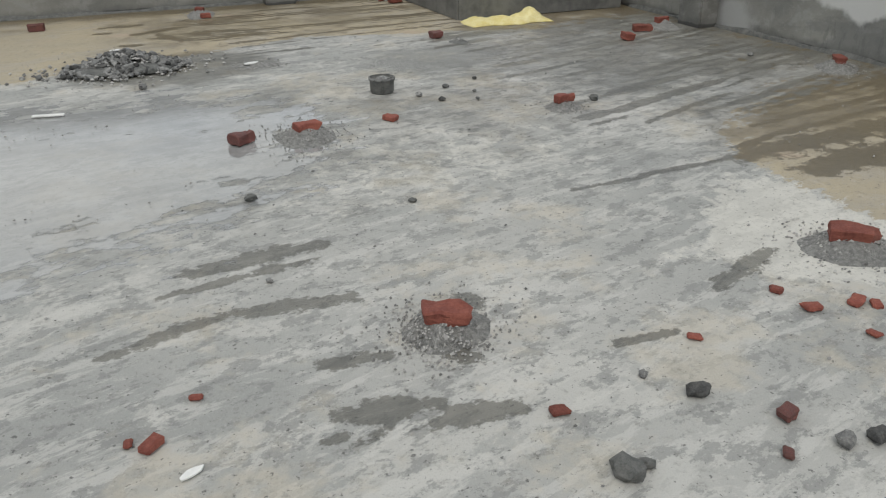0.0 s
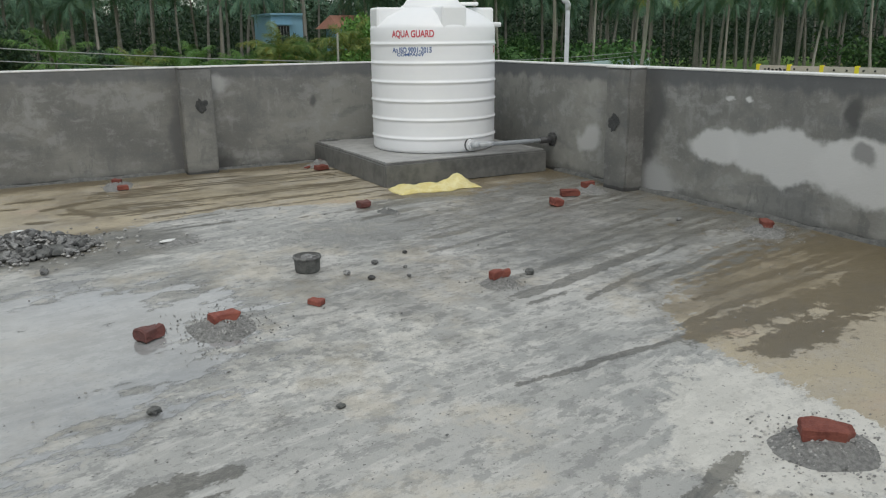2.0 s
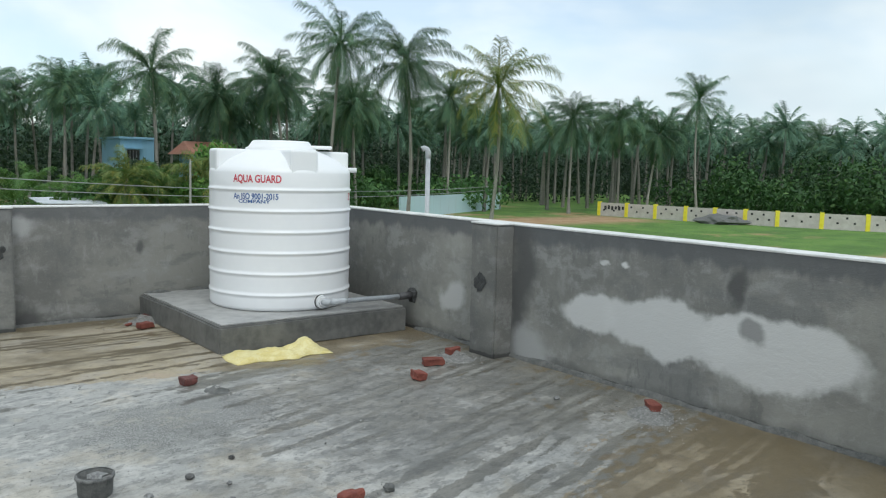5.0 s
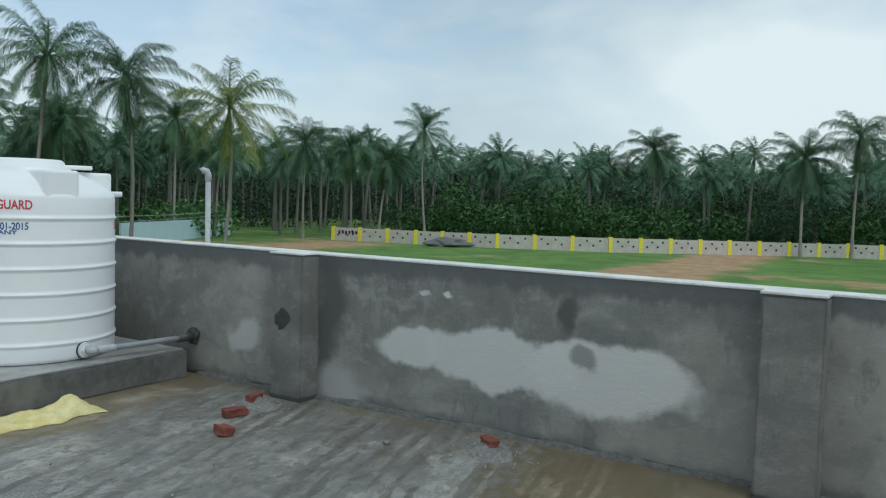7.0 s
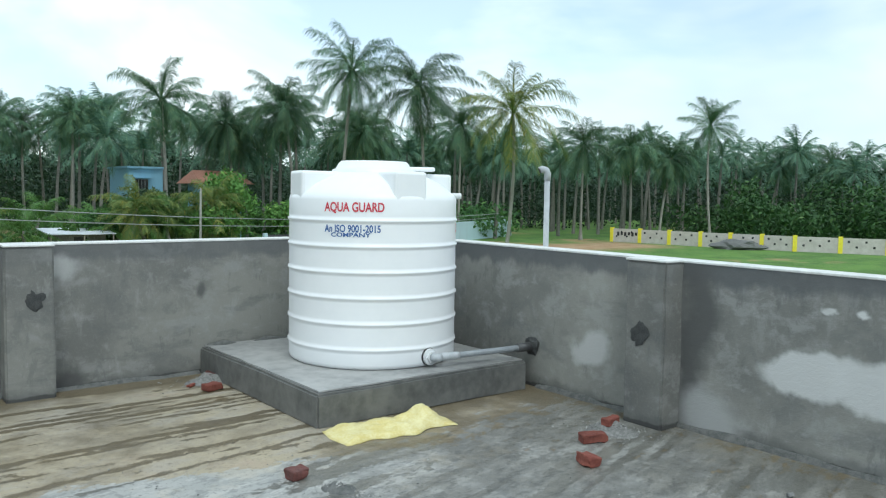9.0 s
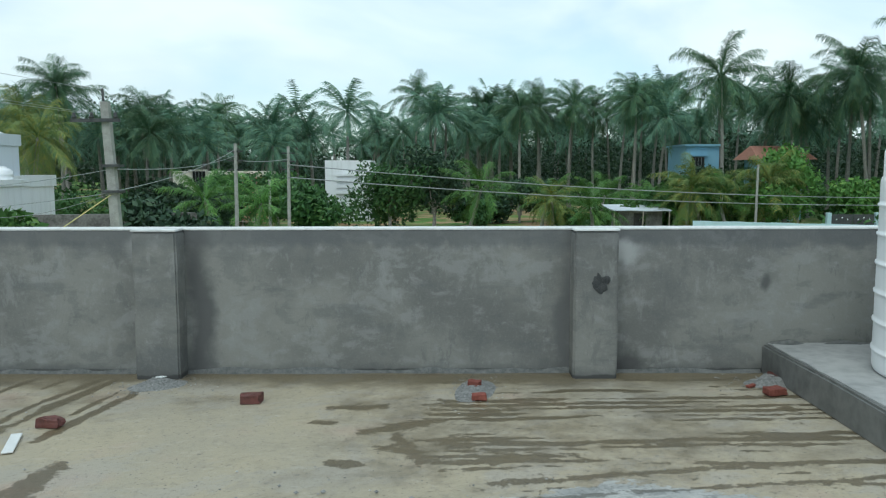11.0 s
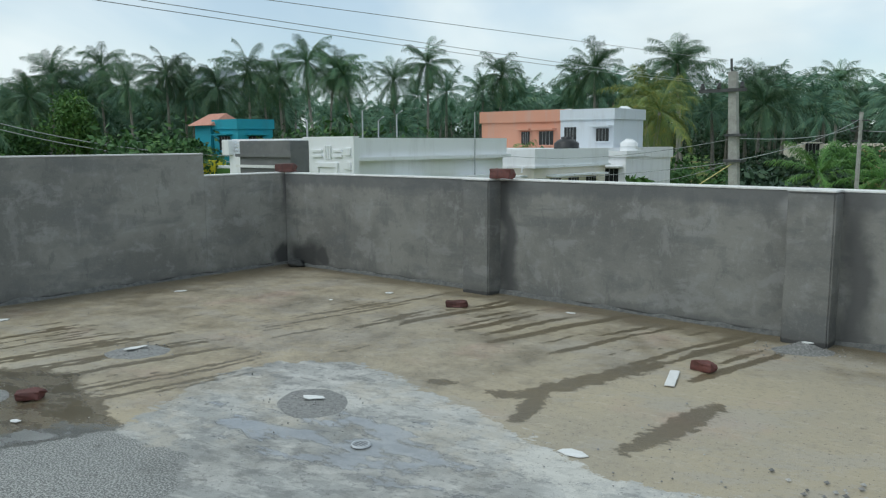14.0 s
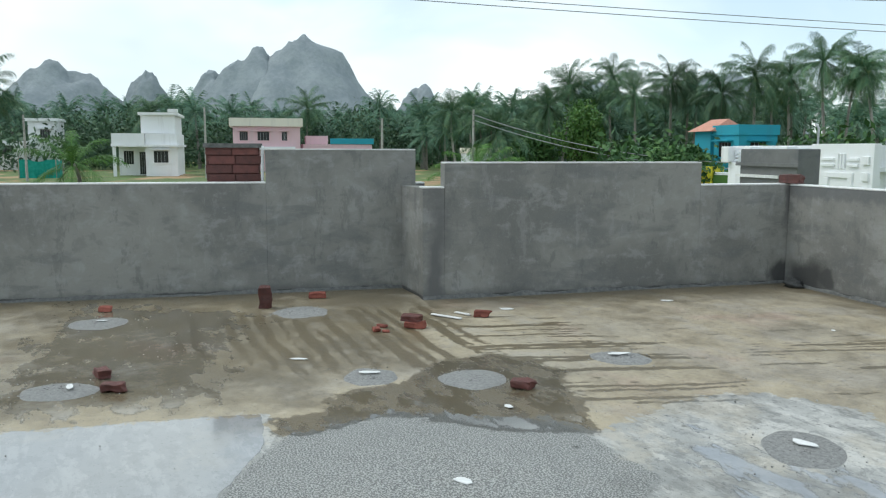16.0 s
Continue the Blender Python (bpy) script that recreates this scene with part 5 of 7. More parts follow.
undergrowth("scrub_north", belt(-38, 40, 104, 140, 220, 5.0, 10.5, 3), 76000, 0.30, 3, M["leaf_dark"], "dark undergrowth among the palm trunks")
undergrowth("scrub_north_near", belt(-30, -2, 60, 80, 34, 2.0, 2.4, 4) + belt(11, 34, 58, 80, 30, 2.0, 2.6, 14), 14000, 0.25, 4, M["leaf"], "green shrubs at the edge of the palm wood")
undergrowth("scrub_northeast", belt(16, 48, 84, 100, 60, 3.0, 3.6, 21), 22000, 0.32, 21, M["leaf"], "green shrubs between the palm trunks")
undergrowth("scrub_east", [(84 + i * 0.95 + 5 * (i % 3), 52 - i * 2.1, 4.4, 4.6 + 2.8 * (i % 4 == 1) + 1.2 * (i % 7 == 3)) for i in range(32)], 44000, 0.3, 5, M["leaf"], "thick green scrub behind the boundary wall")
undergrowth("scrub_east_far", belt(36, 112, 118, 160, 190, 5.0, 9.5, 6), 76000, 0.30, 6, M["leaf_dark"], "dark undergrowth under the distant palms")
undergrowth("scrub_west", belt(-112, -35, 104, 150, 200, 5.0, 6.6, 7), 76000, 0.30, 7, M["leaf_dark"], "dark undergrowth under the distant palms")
undergrowth("scrub_west_near", belt(-70, -28, 50, 76, 60, 2.6, 4.2, 8), 13000, 0.3, 8, M["leaf"], "green shrubs round the village houses")
for i, (bx, by, bw, bh, kind) in enumerate(((-5.2, 59.0, 6.5, 5.8, "leaf"), (-1.6, 59.7, 5.5, 6.8, "leaf_dark"), (-9.5, 45, 4.5, 4.2, "leaf"), (-15.2, 20.5, 3.6, 3.9, "leaf_bright"),
                                            (-13.5, 30, 4.5, 4.0, "leaf_dark"), (26.5, 58, 5.5, 7.4, "leaf_bright"), (12.5, 62, 3.0, 1.6, "leaf_bright"), (3.5, 66, 4.0, 3.0, "leaf_dark"), (30.5, 55, 6.0, 4.6, "leaf_bright"), (17.5, 57.5, 5.0, 4.6, "leaf"),
                                            (56, 76, 7.0, 5.6, "leaf"), (45, 70, 7, 6.4, "leaf"), (39, 60, 6, 5.4, "leaf"), (1.5, 62, 4.0, 2.6, "leaf"), (6.0, 66, 6.0, 4.4, "leaf_dark"), (9.5, 58, 3.4, 1.9, "leaf"), (14.0, 57.5, 3.4, 2.4, "leaf_bright"), (20.0, 60.0, 6.0, 5.2, "leaf_dark"), (23.5, 54.5, 5.0, 4.2, "leaf_bright"), (-17.0, 50, 5.0, 3.6, "leaf_dark"), (-13.5, 55, 5.5, 4.8, "leaf"), (-66, 22.6, 5.6, 7.6, "leaf_bright"), (-63, 28.5, 6.0, 4.2, "leaf_dark"), (-52, 24, 6, 4.4, "leaf"),
                                            (-19.0, 62, 6.0, 4.8, "leaf"), (-24.0, 60, 6.0, 4.4, "leaf_dark"), (-67, 19, 5, 4.4, "leaf"), (96, 8, 8, 7.4, "leaf_dark"), (-24, 27, 4.5, 4.6, "leaf"))):
    bushy("leafy_tree" if bh > 4.3 else "shrub", bx, by, bw, bh, 50 + i, M[kind], "rounded leafy tree with dense green foliage" if bh > 4.3 else "low green leafy shrub",
          4200, 0.2, bh > 4.3, "tree" if bh > 4.3 else "shrub")


def wood_backdrop():
    """Rough green bank added behind the loose scrub, the wood's shade in its colour."""
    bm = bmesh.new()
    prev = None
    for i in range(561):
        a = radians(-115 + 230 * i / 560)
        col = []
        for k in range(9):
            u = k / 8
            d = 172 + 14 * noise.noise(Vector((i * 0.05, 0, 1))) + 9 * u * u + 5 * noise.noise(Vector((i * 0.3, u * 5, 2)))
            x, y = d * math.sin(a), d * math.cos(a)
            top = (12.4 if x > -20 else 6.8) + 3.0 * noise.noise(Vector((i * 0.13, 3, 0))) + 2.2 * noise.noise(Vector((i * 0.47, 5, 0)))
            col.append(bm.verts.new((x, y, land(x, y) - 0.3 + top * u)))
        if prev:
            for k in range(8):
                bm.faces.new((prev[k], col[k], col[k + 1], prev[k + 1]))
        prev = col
    return tagged(obj("wood_backdrop", bm, M["wood_shade"], smooth=True), "rough backdrop bank behind the far palm wood, shade in its dark green", "far wood", kind="stuff")


wood_backdrop()


# ---- hills ----
def mountain(x, y, h, r, seed):
    """A bare rocky hill with gullies and an uneven summit."""
    bm = bmesh.new()
    rings, seg, nr = [], 48, 16
    for j in range(nr + 1):
        s = j / nr
        ring = []
        for i in range(seg):
            a = 2 * math.pi * i / seg
            d = Vector((math.cos(a), math.sin(a), 0))
            rr = r * 1.02 * s * (1 + 0.22 * noise.noise(d * 1.6 + Vector((seed, 0, 0))))
            p = d * rr
            prof = (1 - s ** 1.4) ** 1.25 if s < 1 else 0
            z = h * prof * (1 + 0.16 * noise.noise(Vector((p.x, p.y, 0)) * (4.5 / r) + Vector((0, seed, 0)))) + h * 0.09 * noise.noise(Vector((p.x, p.y, seed)) * (9 / r)) * (1 - s)
            ring.append(bm.verts.new((p.x, p.y, z)))
        rings.append(ring)
    for a, b in zip(rings, rings[1:]):
        for i in range(seg):
            bm.faces.new((a[i], b[i], b[(i + 1) % seg], a[(i + 1) % seg]))
    bmesh.ops.remove_doubles(bm, verts=rings[0], dist=0.01)
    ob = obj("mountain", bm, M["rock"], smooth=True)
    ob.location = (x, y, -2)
    return tagged(ob, "bare grey rocky hill with distance haze in its colour", "mountain", kind="structure")


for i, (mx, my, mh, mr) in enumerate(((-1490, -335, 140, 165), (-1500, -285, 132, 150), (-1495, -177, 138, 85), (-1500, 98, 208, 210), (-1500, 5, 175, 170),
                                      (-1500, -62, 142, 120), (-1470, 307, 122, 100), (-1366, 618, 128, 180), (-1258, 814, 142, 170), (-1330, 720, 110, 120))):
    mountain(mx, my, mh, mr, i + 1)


# ---- houses ----
def house(name, x, y, label):
    return empty(name, pose(x, y, land(x, y)), label, "house", "village houses")


def h_wall(root, x0, x1, y0, y1, z0, z1, mat, name="wall"):
    o = root.location
    return part(name, boxm(x0 - o.x, x1 - o.x, y0 - o.y, y1 - o.y, z0 - o.z, z1 - o.z, 0.01), M[mat], root)


def parapet(root, x0, x1, y0, y1, z0, z1, mat, t=0.14):
    """A ring of four low walls round a flat roof."""
    o = root.location
    bm = bmesh.new()
    for a in ((x0, x1, y0, y0 + t), (x0, x1, y1 - t, y1), (x0, x0 + t, y0 + t, y1 - t), (x1 - t, x1, y0 + t, y1 - t)):
        add_box(bm, a[0] - o.x, a[1] - o.x, a[2] - o.y, a[3] - o.y, z0 - o.z, z1 - o.z)
    return part("parapet", bm, M[mat], root)


def h_window(root, face, c, z0, z1, w, at, mat="white", shade=True):
    """A framed, barred window on a wall: face 'y' looks south (at = y), face 'x' looks east (at = x); c: its middle along the wall."""
    o = root.location

    def bx(a0, a1, d0, d1, b0, b1):
        if face == "y":
            return boxm(a0 - o.x, a1 - o.x, at - d1 - o.y, at - d0 - o.y, b0 - o.z, b1 - o.z)
        return boxm(at + d0 - o.x, at + d1 - o.x, a0 - o.y, a1 - o.y, b0 - o.z, b1 - o.z)

    win = part("window", bx(c - w / 2, c + w / 2, 0.0, 0.02, z0, z1), M["dark"], root)
    for k in range(3):
        part("window_bar", bx(c - w / 4 + k * w / 4 - 0.012, c - w / 4 + k * w / 4 + 0.012, 0.022, 0.04, z0, z1), M["steel"], win)
    part("sill", bx(c - w / 2 - 0.1, c + w / 2 + 0.1, 0.0, 0.10, z0 - 0.08, z0), M[mat], win)
    if shade:
        part("sunshade", bx(c - w / 2 - 0.25, c + w / 2 + 0.25, 0.0, 0.5, z1 + 0.08, z1 + 0.16), M[mat], root)
    return win


def white_house():
    r = house("white_house", -21, 12, "white flat-roofed house with a moulded parapet panel")
    h_wall(r, -25.2, -19.25, 10.65, 18.2, -3.4, 0.84, "white")
    part("roof", boxm(-4.3, 1.83, -1.5, 6.3, 0.84 - r.location.z, 0.92 - r.location.z), M["white"], r)
    parapet(r, -25.3, -19.15, 10.55, 18.3, 0.92, 1.5, "white")
    panel = h_wall(r, -21.1, -18.72, 10.32, 10.54, -1.2, 1.54, "white", "front_panel")
    o = r.location
    for name, a in (("frame_bar", (-20.45, -20.30, -0.6, 0.62)), ("frame_bar", (-19.55, -19.40, -0.6, 0.62)), ("frame_bar", (-20.45, -19.40, 0.62, 0.76)),
                    ("moulding", (-20.62, -20.12, 0.92, 1.0)), ("moulding", (-20.62, -20.12, 1.08, 1.16)), ("moulding", (-19.62, -19.22, 0.92, 1.0)), ("moulding", (-19.62, -19.22, 1.08, 1.16)),
                    ("moulding", (-20.0, -19.94, 0.86, 1.28)), ("moulding", (-19.89, -19.83, 0.86, 1.28)), ("moulding", (-19.78, -19.72, 0.86, 1.28)),
                    ("moulding", (-19.08, -18.84, 0.98, 1.2)), ("moulding", (-19.08, -18.84, 0.56, 0.78)), ("moulding", (-19.08, -18.84, 0.14, 0.36))):
        part(name, boxm(a[0] - o.x, a[1] - o.x, 10.26 - o.y, 10.325 - o.y, a[2] - o.z, a[3] - o.z, 0.01), M["white"], r)
    part("cornice", boxm(-19.25 - o.x, -18.98 - o.x, 10.6 - o.y, 18.35 - o.y, 0.80 - o.z, 0.92 - o.z), M["white"], r)
    for c in (13.0, 16.4):
        h_window(r, "x", c, -1.0, 0.05, 1.2, -19.25)
    # the lower terrace wall with bars and posts beside the panel
    h_wall(r, -25.2, -21.11, 10.35, 10.5, -3.0, 0.95, "white", "terrace_wall")
    for x0 in (-25.4, -24.2, -22.4):
        part("gate_post", boxm(x0 - o.x, x0 + 0.42 - o.x, 10.18 - o.y, 10.6 - o.y, 0.95 - o.z, 1.48 - o.z, 0.03), M["white"], r)
    for k in range(4):
        part("terrace_bar", boxm(-24.9 - o.x, -21.15 - o.x, 10.39 - o.y, 10.45 - o.y, 1.0 + 0.12 * k - o.z, 1.06 + 0.12 * k - o.z), M["pale_grey"], r)
    part("roof_mast", tube([(-21.2 - o.x, 10.6 - o.y, 0.2 - o.z), (-21.2 - o.x, 10.6 - o.y, 2.0 - o.z), (-21.32 - o.x, 10.6 - o.y, 2.12 - o.z)], 0.03, 8), M["steel"], r)
    part("roof_mast", tube([(-18.95 - o.x, 16.2 - o.y, -0.5 - o.z), (-18.95 - o.x, 16.2 - o.y, 2.4 - o.z)], 0.02, 6), M["steel"], r)
    for x0, hh in ((-24.5, 2.6), (-22.6, 2.4), (-23.6, 2.2)):
        part("roof_lamp", tube([(x0 - o.x, 16 - o.y, 0.92 - o.z), (x0 - o.x, 16 - o.y, hh - o.z), (x0 + 0.3 - o.x, 16 - o.y, hh + 0.15 - o.z)], 0.03, 6), M["steel"], r)


white_house()


def cream_house():
    r = house("cream_house", -20, 23, "cream flat-roofed house with a white parapet")
    h_wall(r, -27, -19.45, 20.5, 26, -3.5, 0.32, "cream")
    part("roof", boxm(-7.2, 0.75, -2.7, 3.2, 0.32 - r.location.z, 0.42 - r.location.z), M["white"], r)
    parapet(r, -27.1, -19.35, 20.4, 26.1, 0.42, 1.08, "white")
    for c in (-21.6, -20.4):
        h_window(r, "y", c, -1.1, -0.12, 0.8, 20.5)
    for c in (22.0, 23.4, 24.8):
        h_window(r, "x", c, -1.1, -0.12, 0.8, -19.45)
    o = r.location
    for c in (-22.8, -21.6, -20.6, -19.8):
        part("drain_spout", tube([(c - o.x, 20.42 - o.y, 0.36 - o.z), (c - o.x, 20.2 - o.y, 0.33 - o.z), (c - o.x, 20.15 - o.y, 0.15 - o.z)], 0.04, 8), M["white_pvc"], r)


cream_house()


def water_drum(x, y, z, r, h, mat, label):
    root = empty("roof_tank", pose(x, y, z), label, "water tank", "small roof tanks")
    part("body", lathe([(0, 0), (r, 0), (r, h * 0.3), (r * 1.03, h * 0.32), (r, h * 0.34), (r, h * 0.62), (r * 1.03, h * 0.64), (r, h * 0.66), (r, h * 0.84), (r * 0.6, h), (0, h)], 24), M[mat], root, smooth=True)
    part("lid", lathe([(r * 0.45, h * 0.98), (r * 0.45, h * 1.1), (0, h * 1.12)], 18), M[mat], root, smooth=True)


water_drum(-20.6, 24.6, 0.42, 0.55, 1.05, "black_plastic", "black plastic water tank on a roof")
water_drum(-28.2, 36.5, 2.6, 0.5, 0.7, "tank", "white plastic water tank on a roof")
water_drum(-24.2, 36.2, 2.62, 0.5, 0.7, "tank", "white plastic water tank on a roof")
water_drum(-21.4, 31.7, 0.62, 0.45, 0.8, "tank", "white plastic water tank on a roof")


def salmon_house():
    r = house("salmon_and_grey_house", -27, 36, "two-storey house painted salmon and pale grey")
    h_wall(r, -33, -27.0, 34, 38, 0.9, 2.55, "salmon")
    parapet(r, -33.1, -26.98, 33.9, 38.1, 2.55, 3.25, "salmon")
    h_wall(r, -26.98, -23.5, 33.8, 37.2, 0.9, 2.6, "pale_grey")
    parapet(r, -26.96, -23.4, 33.7, 37.3, 2.6, 3.2, "pale_grey")
    h_wall(r, -32.5, -22.6, 31, 39, -3.4, 0.45, "white", "ground_storey")
    parapet(r, -32.6, -22.5, 30.9, 39.1, 0.45, 1.05, "white")
    for c, w in ((-29.6, 0.6), (-28.1, 1.0)):
        h_window(r, "y", c, 1.2, 2.0, w, 34, "salmon")
    h_window(r, "y", -24.2, 1.4, 2.1, 0.8, 33.8, "pale_grey")
    h_window(r, "y", -26.3, 1.0, 2.2, 0.8, 33.8, "pale_grey", False)
    h_window(r, "y", -24.5, -1.5, -0.3, 1.2, 31)


salmon_house()


def annex_house():
    r = house("small_white_house", -18, 32.5, "small white flat-roofed house behind trees")
    h_wall(r, -22.8, -20.9, 30.5, 33.0, -3.5, 0.6, "white")
    h_window(r, "y", -21.8, -1.0, 0.0, 1.0, 30.5)
    parapet(r, -22.9, -20.8, 30.4, 33.1, 0.6, 0.9, "white")


annex_house()


def turquoise_house():
    r = house("turquoise_house", -51, 29, "turquoise two-storey house with a terracotta gable")
    h_wall(r, -52.4, -49.4, 27, 30, land(-51, 29), 2.4, "turquoise")
    parapet(r, -52.5, -49.3, 26.9, 30.1, 2.4, 3.1, "turquoise")
    h_window(r, "y", -51, 0.9, 1.9, 1.4, 27, "turquoise")
    h_window(r, "x", 28.5, 0.9, 1.9, 1.2, -49.4, "turquoise")
    h_wall(r, -54.6, -52.52, 26.8, 29.4, land(-51, 29), 2.7, "turquoise", "side_block")
    o = r.location
    bm = bmesh.new()
    v = [bm.verts.new(Vector(p) - o) for p in ((-55, 26.4, 2.7), (-52.0, 26.4, 2.7), (-52.0, 29.8, 2.7), (-55, 29.8, 2.7), (-54.6, 28.1, 3.6), (-52.4, 28.1, 3.6))]
    for f in ((0, 1, 5, 4), (1, 2, 5), (2, 3, 4, 5), (3, 0, 4), (3, 2, 1, 0)):
        bm.faces.new([v[i] for i in f])
    part("gable_roof", bm, M["tile_roof"], r)


turquoise_house()


def white_villa():
    g = land(-82, -15)
    r = house("white_villa", -83, -15, "white two-storey house with a porch and a roof room")
    h_wall(r, -90, -81.6, -15.0, -12.1, g, 2.75, "white")
    h_wall(r, -90, -84.5, -17.8, -15.02, g, 2.2, "white", "porch_wall")
    h_wall(r, -90.1, -81.2, -18.0, -11.9, 1.5, 1.72, "white", "porch_roof")
    parapet(r, -90.1, -81.3, -17.95, -15.03, 1.72, 2.75, "white")
    h_wall(r, -90, -82.2, -15.4, -12.3, 2.77, 4.5, "white", "roof_room")
    h_wall(r, -90.2, -81.9, -15.6, -12.0, 4.5, 4.75, "white", "roof_slab")
    h_wall(r, -82.6, -81.9, -12.9, -12.0, 4.76, 5.1, "white", "roof_post")
    h_wall(r, -81.6, -81.4, -17.9, -17.6, g, 1.5, "white", "porch_post")
    h_window(r, "x", -13.6, 0.0, 1.1, 1.3, -81.6)
    h_window(r, "x", -16.9, -0.2, 1.1, 0.9, -84.5, "white", False)
    h_window(r, "x", -15.5, -1.2, 1.0, 0.8, -84.5, "white", False)
    r2 = house("white_far_house", -108, -30, "small white house among palms")
    h_wall(r2, -112, -108, -31.6, -28.3, land(-110, -30), 4.6, "white")
    h_wall(r2, -112.2, -107.6, -31.8, -28.1, 4.6, 4.95, "white", "roof")
    h_window(r2, "x", -29.7, 2.6, 3.6, 1.1, -108)
    h_wall(r2, -112, -106, -36, -31.62, land(-110, -30), 2.2, "white", "side_wing")
    h_window(r2, "x", -33.5, 0.6, 1.6, 1.4, -106)


white_villa()


def pink_house():
    r = house("pink_house", -98, -3, "pink two-storey house with a pale roof band")
    h_wall(r, -104, -96, -7.2, 0.4, land(-98, -3), 3.9, "pink")
    h_wall(r, -104.3, -95.6, -7.6, 0.7, 3.9, 4.85, "cream", "roof_band")
    h_wall(r, -104.3, -95.4, -8.4, -0.2, 1.2, 1.6, "white", "balcony_slab")
    for c, w in ((-6.0, 0.9), (-3.8, 1.3), (-1.4, 0.6)):
        h_window(r, "x", c, 2.3, 3.3, w, -96, "pink")
    r2 = house("teal_terrace_house", -98, 4, "low house with a teal parapet and pink roof turret")
    h_wall(r2, -104, -97, 0.8, 9.0, land(-98, 4), 1.9, "pink")
    h_wall(r2, -97.2, -96.9, 4.0, 9.2, 1.92, 2.6, "turquoise", "terrace_wall")
    h_wall(r2, -100, -98, 1.2, 3.8, 1.92, 2.9, "pink", "turret")
    r3 = house("grey_house", -70, 14, "grey-white house half hidden by palms")
    h_wall(r3, -74, -69, 14.0, 18.0, land(-70, 14), 1.0, "pale_grey")
    parapet(r3, -74.1, -68.9, 13.9, 18.1, 1.0, 1.5, "cream")
    h_window(r3, "x", 15.4, -0.4, 0.4, 1.1, -69)


pink_house()


def north_houses():
    r = house("white_north_house", -9.7, 70, "white house with slatted front behind leafy trees")
    h_wall(r, -11.9, -7.6, 69, 75, -3.6, 2.1, "white")
    for k in range(4):
        part("slat", boxm(-1.2, 2.0, -1.25, -1.0, 2.6 + 0.55 * k, 2.85 + 0.55 * k), M["white"], r)
    r2 = house("blue_house", 24, 73, "sky-blue house among the palms")
    h_wall(r2, 22.4, 25.6, 71, 77, -3.6, 3.4, "sky_blue")
    h_wall(r2, 22.2, 25.8, 70.7, 77.2, 3.4, 3.6, "sky_blue", "roof")
    h_window(r2, "y", 23.6, 1.0, 2.4, 1.2, 71, "sky_blue")
    r3 = house("blue_tiled_house", 31, 70, "sky-blue house with a terracotta tiled roof")
    h_wall(r3, 28.8, 32.3, 68, 73, -3.6, 2.2, "sky_blue")
    o = r3.location
    bm = bmesh.new()
    v = [bm.verts.new(Vector(p) - o) for p in ((27.8, 67, 2.1), (33.2, 67, 2.1), (33.2, 73.5, 2.1), (27.8, 73.5, 2.1), (28.2, 70.2, 3.4), (32.8, 70.2, 3.4))]
    for f in ((0, 1, 5, 4), (1, 2, 5), (2, 3, 4, 5), (3, 0, 4), (3, 2, 1, 0)):
        bm.faces.new([v[i] for i in f])
    part("tiled_roof", bm, M["tile_roof"], r3)
    h_window(r3, "y", 31.5, -0.2, 1.2, 1.0, 68, "sky_blue")
    r4 = house("cream_north_house", -22, 72, "cream house behind electric poles")
    h_wall(r4, -26.5, -18, 70, 76, -3.6, 1.1, "cream")
    h_wall(r4, -20.5, -17.5, 69.2, 69.8, -3.6, 0.6, "salmon", "front_wall")
    h_window(r4, "y", -24, 0.0, 1.1, 1.2, 70, "cream")


north_houses()


def plain_wall(name, p, q, z_top, mat, label, t=0.2):
    p, q = Vector(p), Vector(q)
    d = q - p
    g = min(land(p.x, p.y), land(q.x, q.y)) - 0.1
    bm = boxm(0, d.length, -t / 2, t / 2, 0, z_top - g)
    n = int(d.length / 0.8)
    bmesh.ops.subdivide_edges(bm, edges=[e for e in bm.edges if abs(e.verts[0].co.x - e.verts[1].co.x) > 1], cuts=n)
    for v in bm.verts:
        if v.co.z > 0.5:
            v.co.z += 0.04 * noise.noise(v.co * 1.3)
    ob = obj(name, bm, M[mat])
    ob.matrix_world = Matrix.Translation((p.x, p.y, g)) @ pose(0, 0, 0, 0, 0, math.degrees(math.atan2(d.y, d.x)))
    return tagged(ob, label, "wall")


plain_wall("compound_wall", (-20.5, 30.5), (-12.5, 32.5), -0.7, "old_wall", "blackened old compound wall below trees")
plain_wall("white_compound_wall", (44, 55.5), (67.7, 66.7), -1.5, "pale_blue", "long low whitewashed wall at the wood's edge")
plain_wall("pale_blue_compound_wall", (17.2, 51.8), (29, 47), -2.45, "pale_blue", "low pale blue compound wall before shrubs")


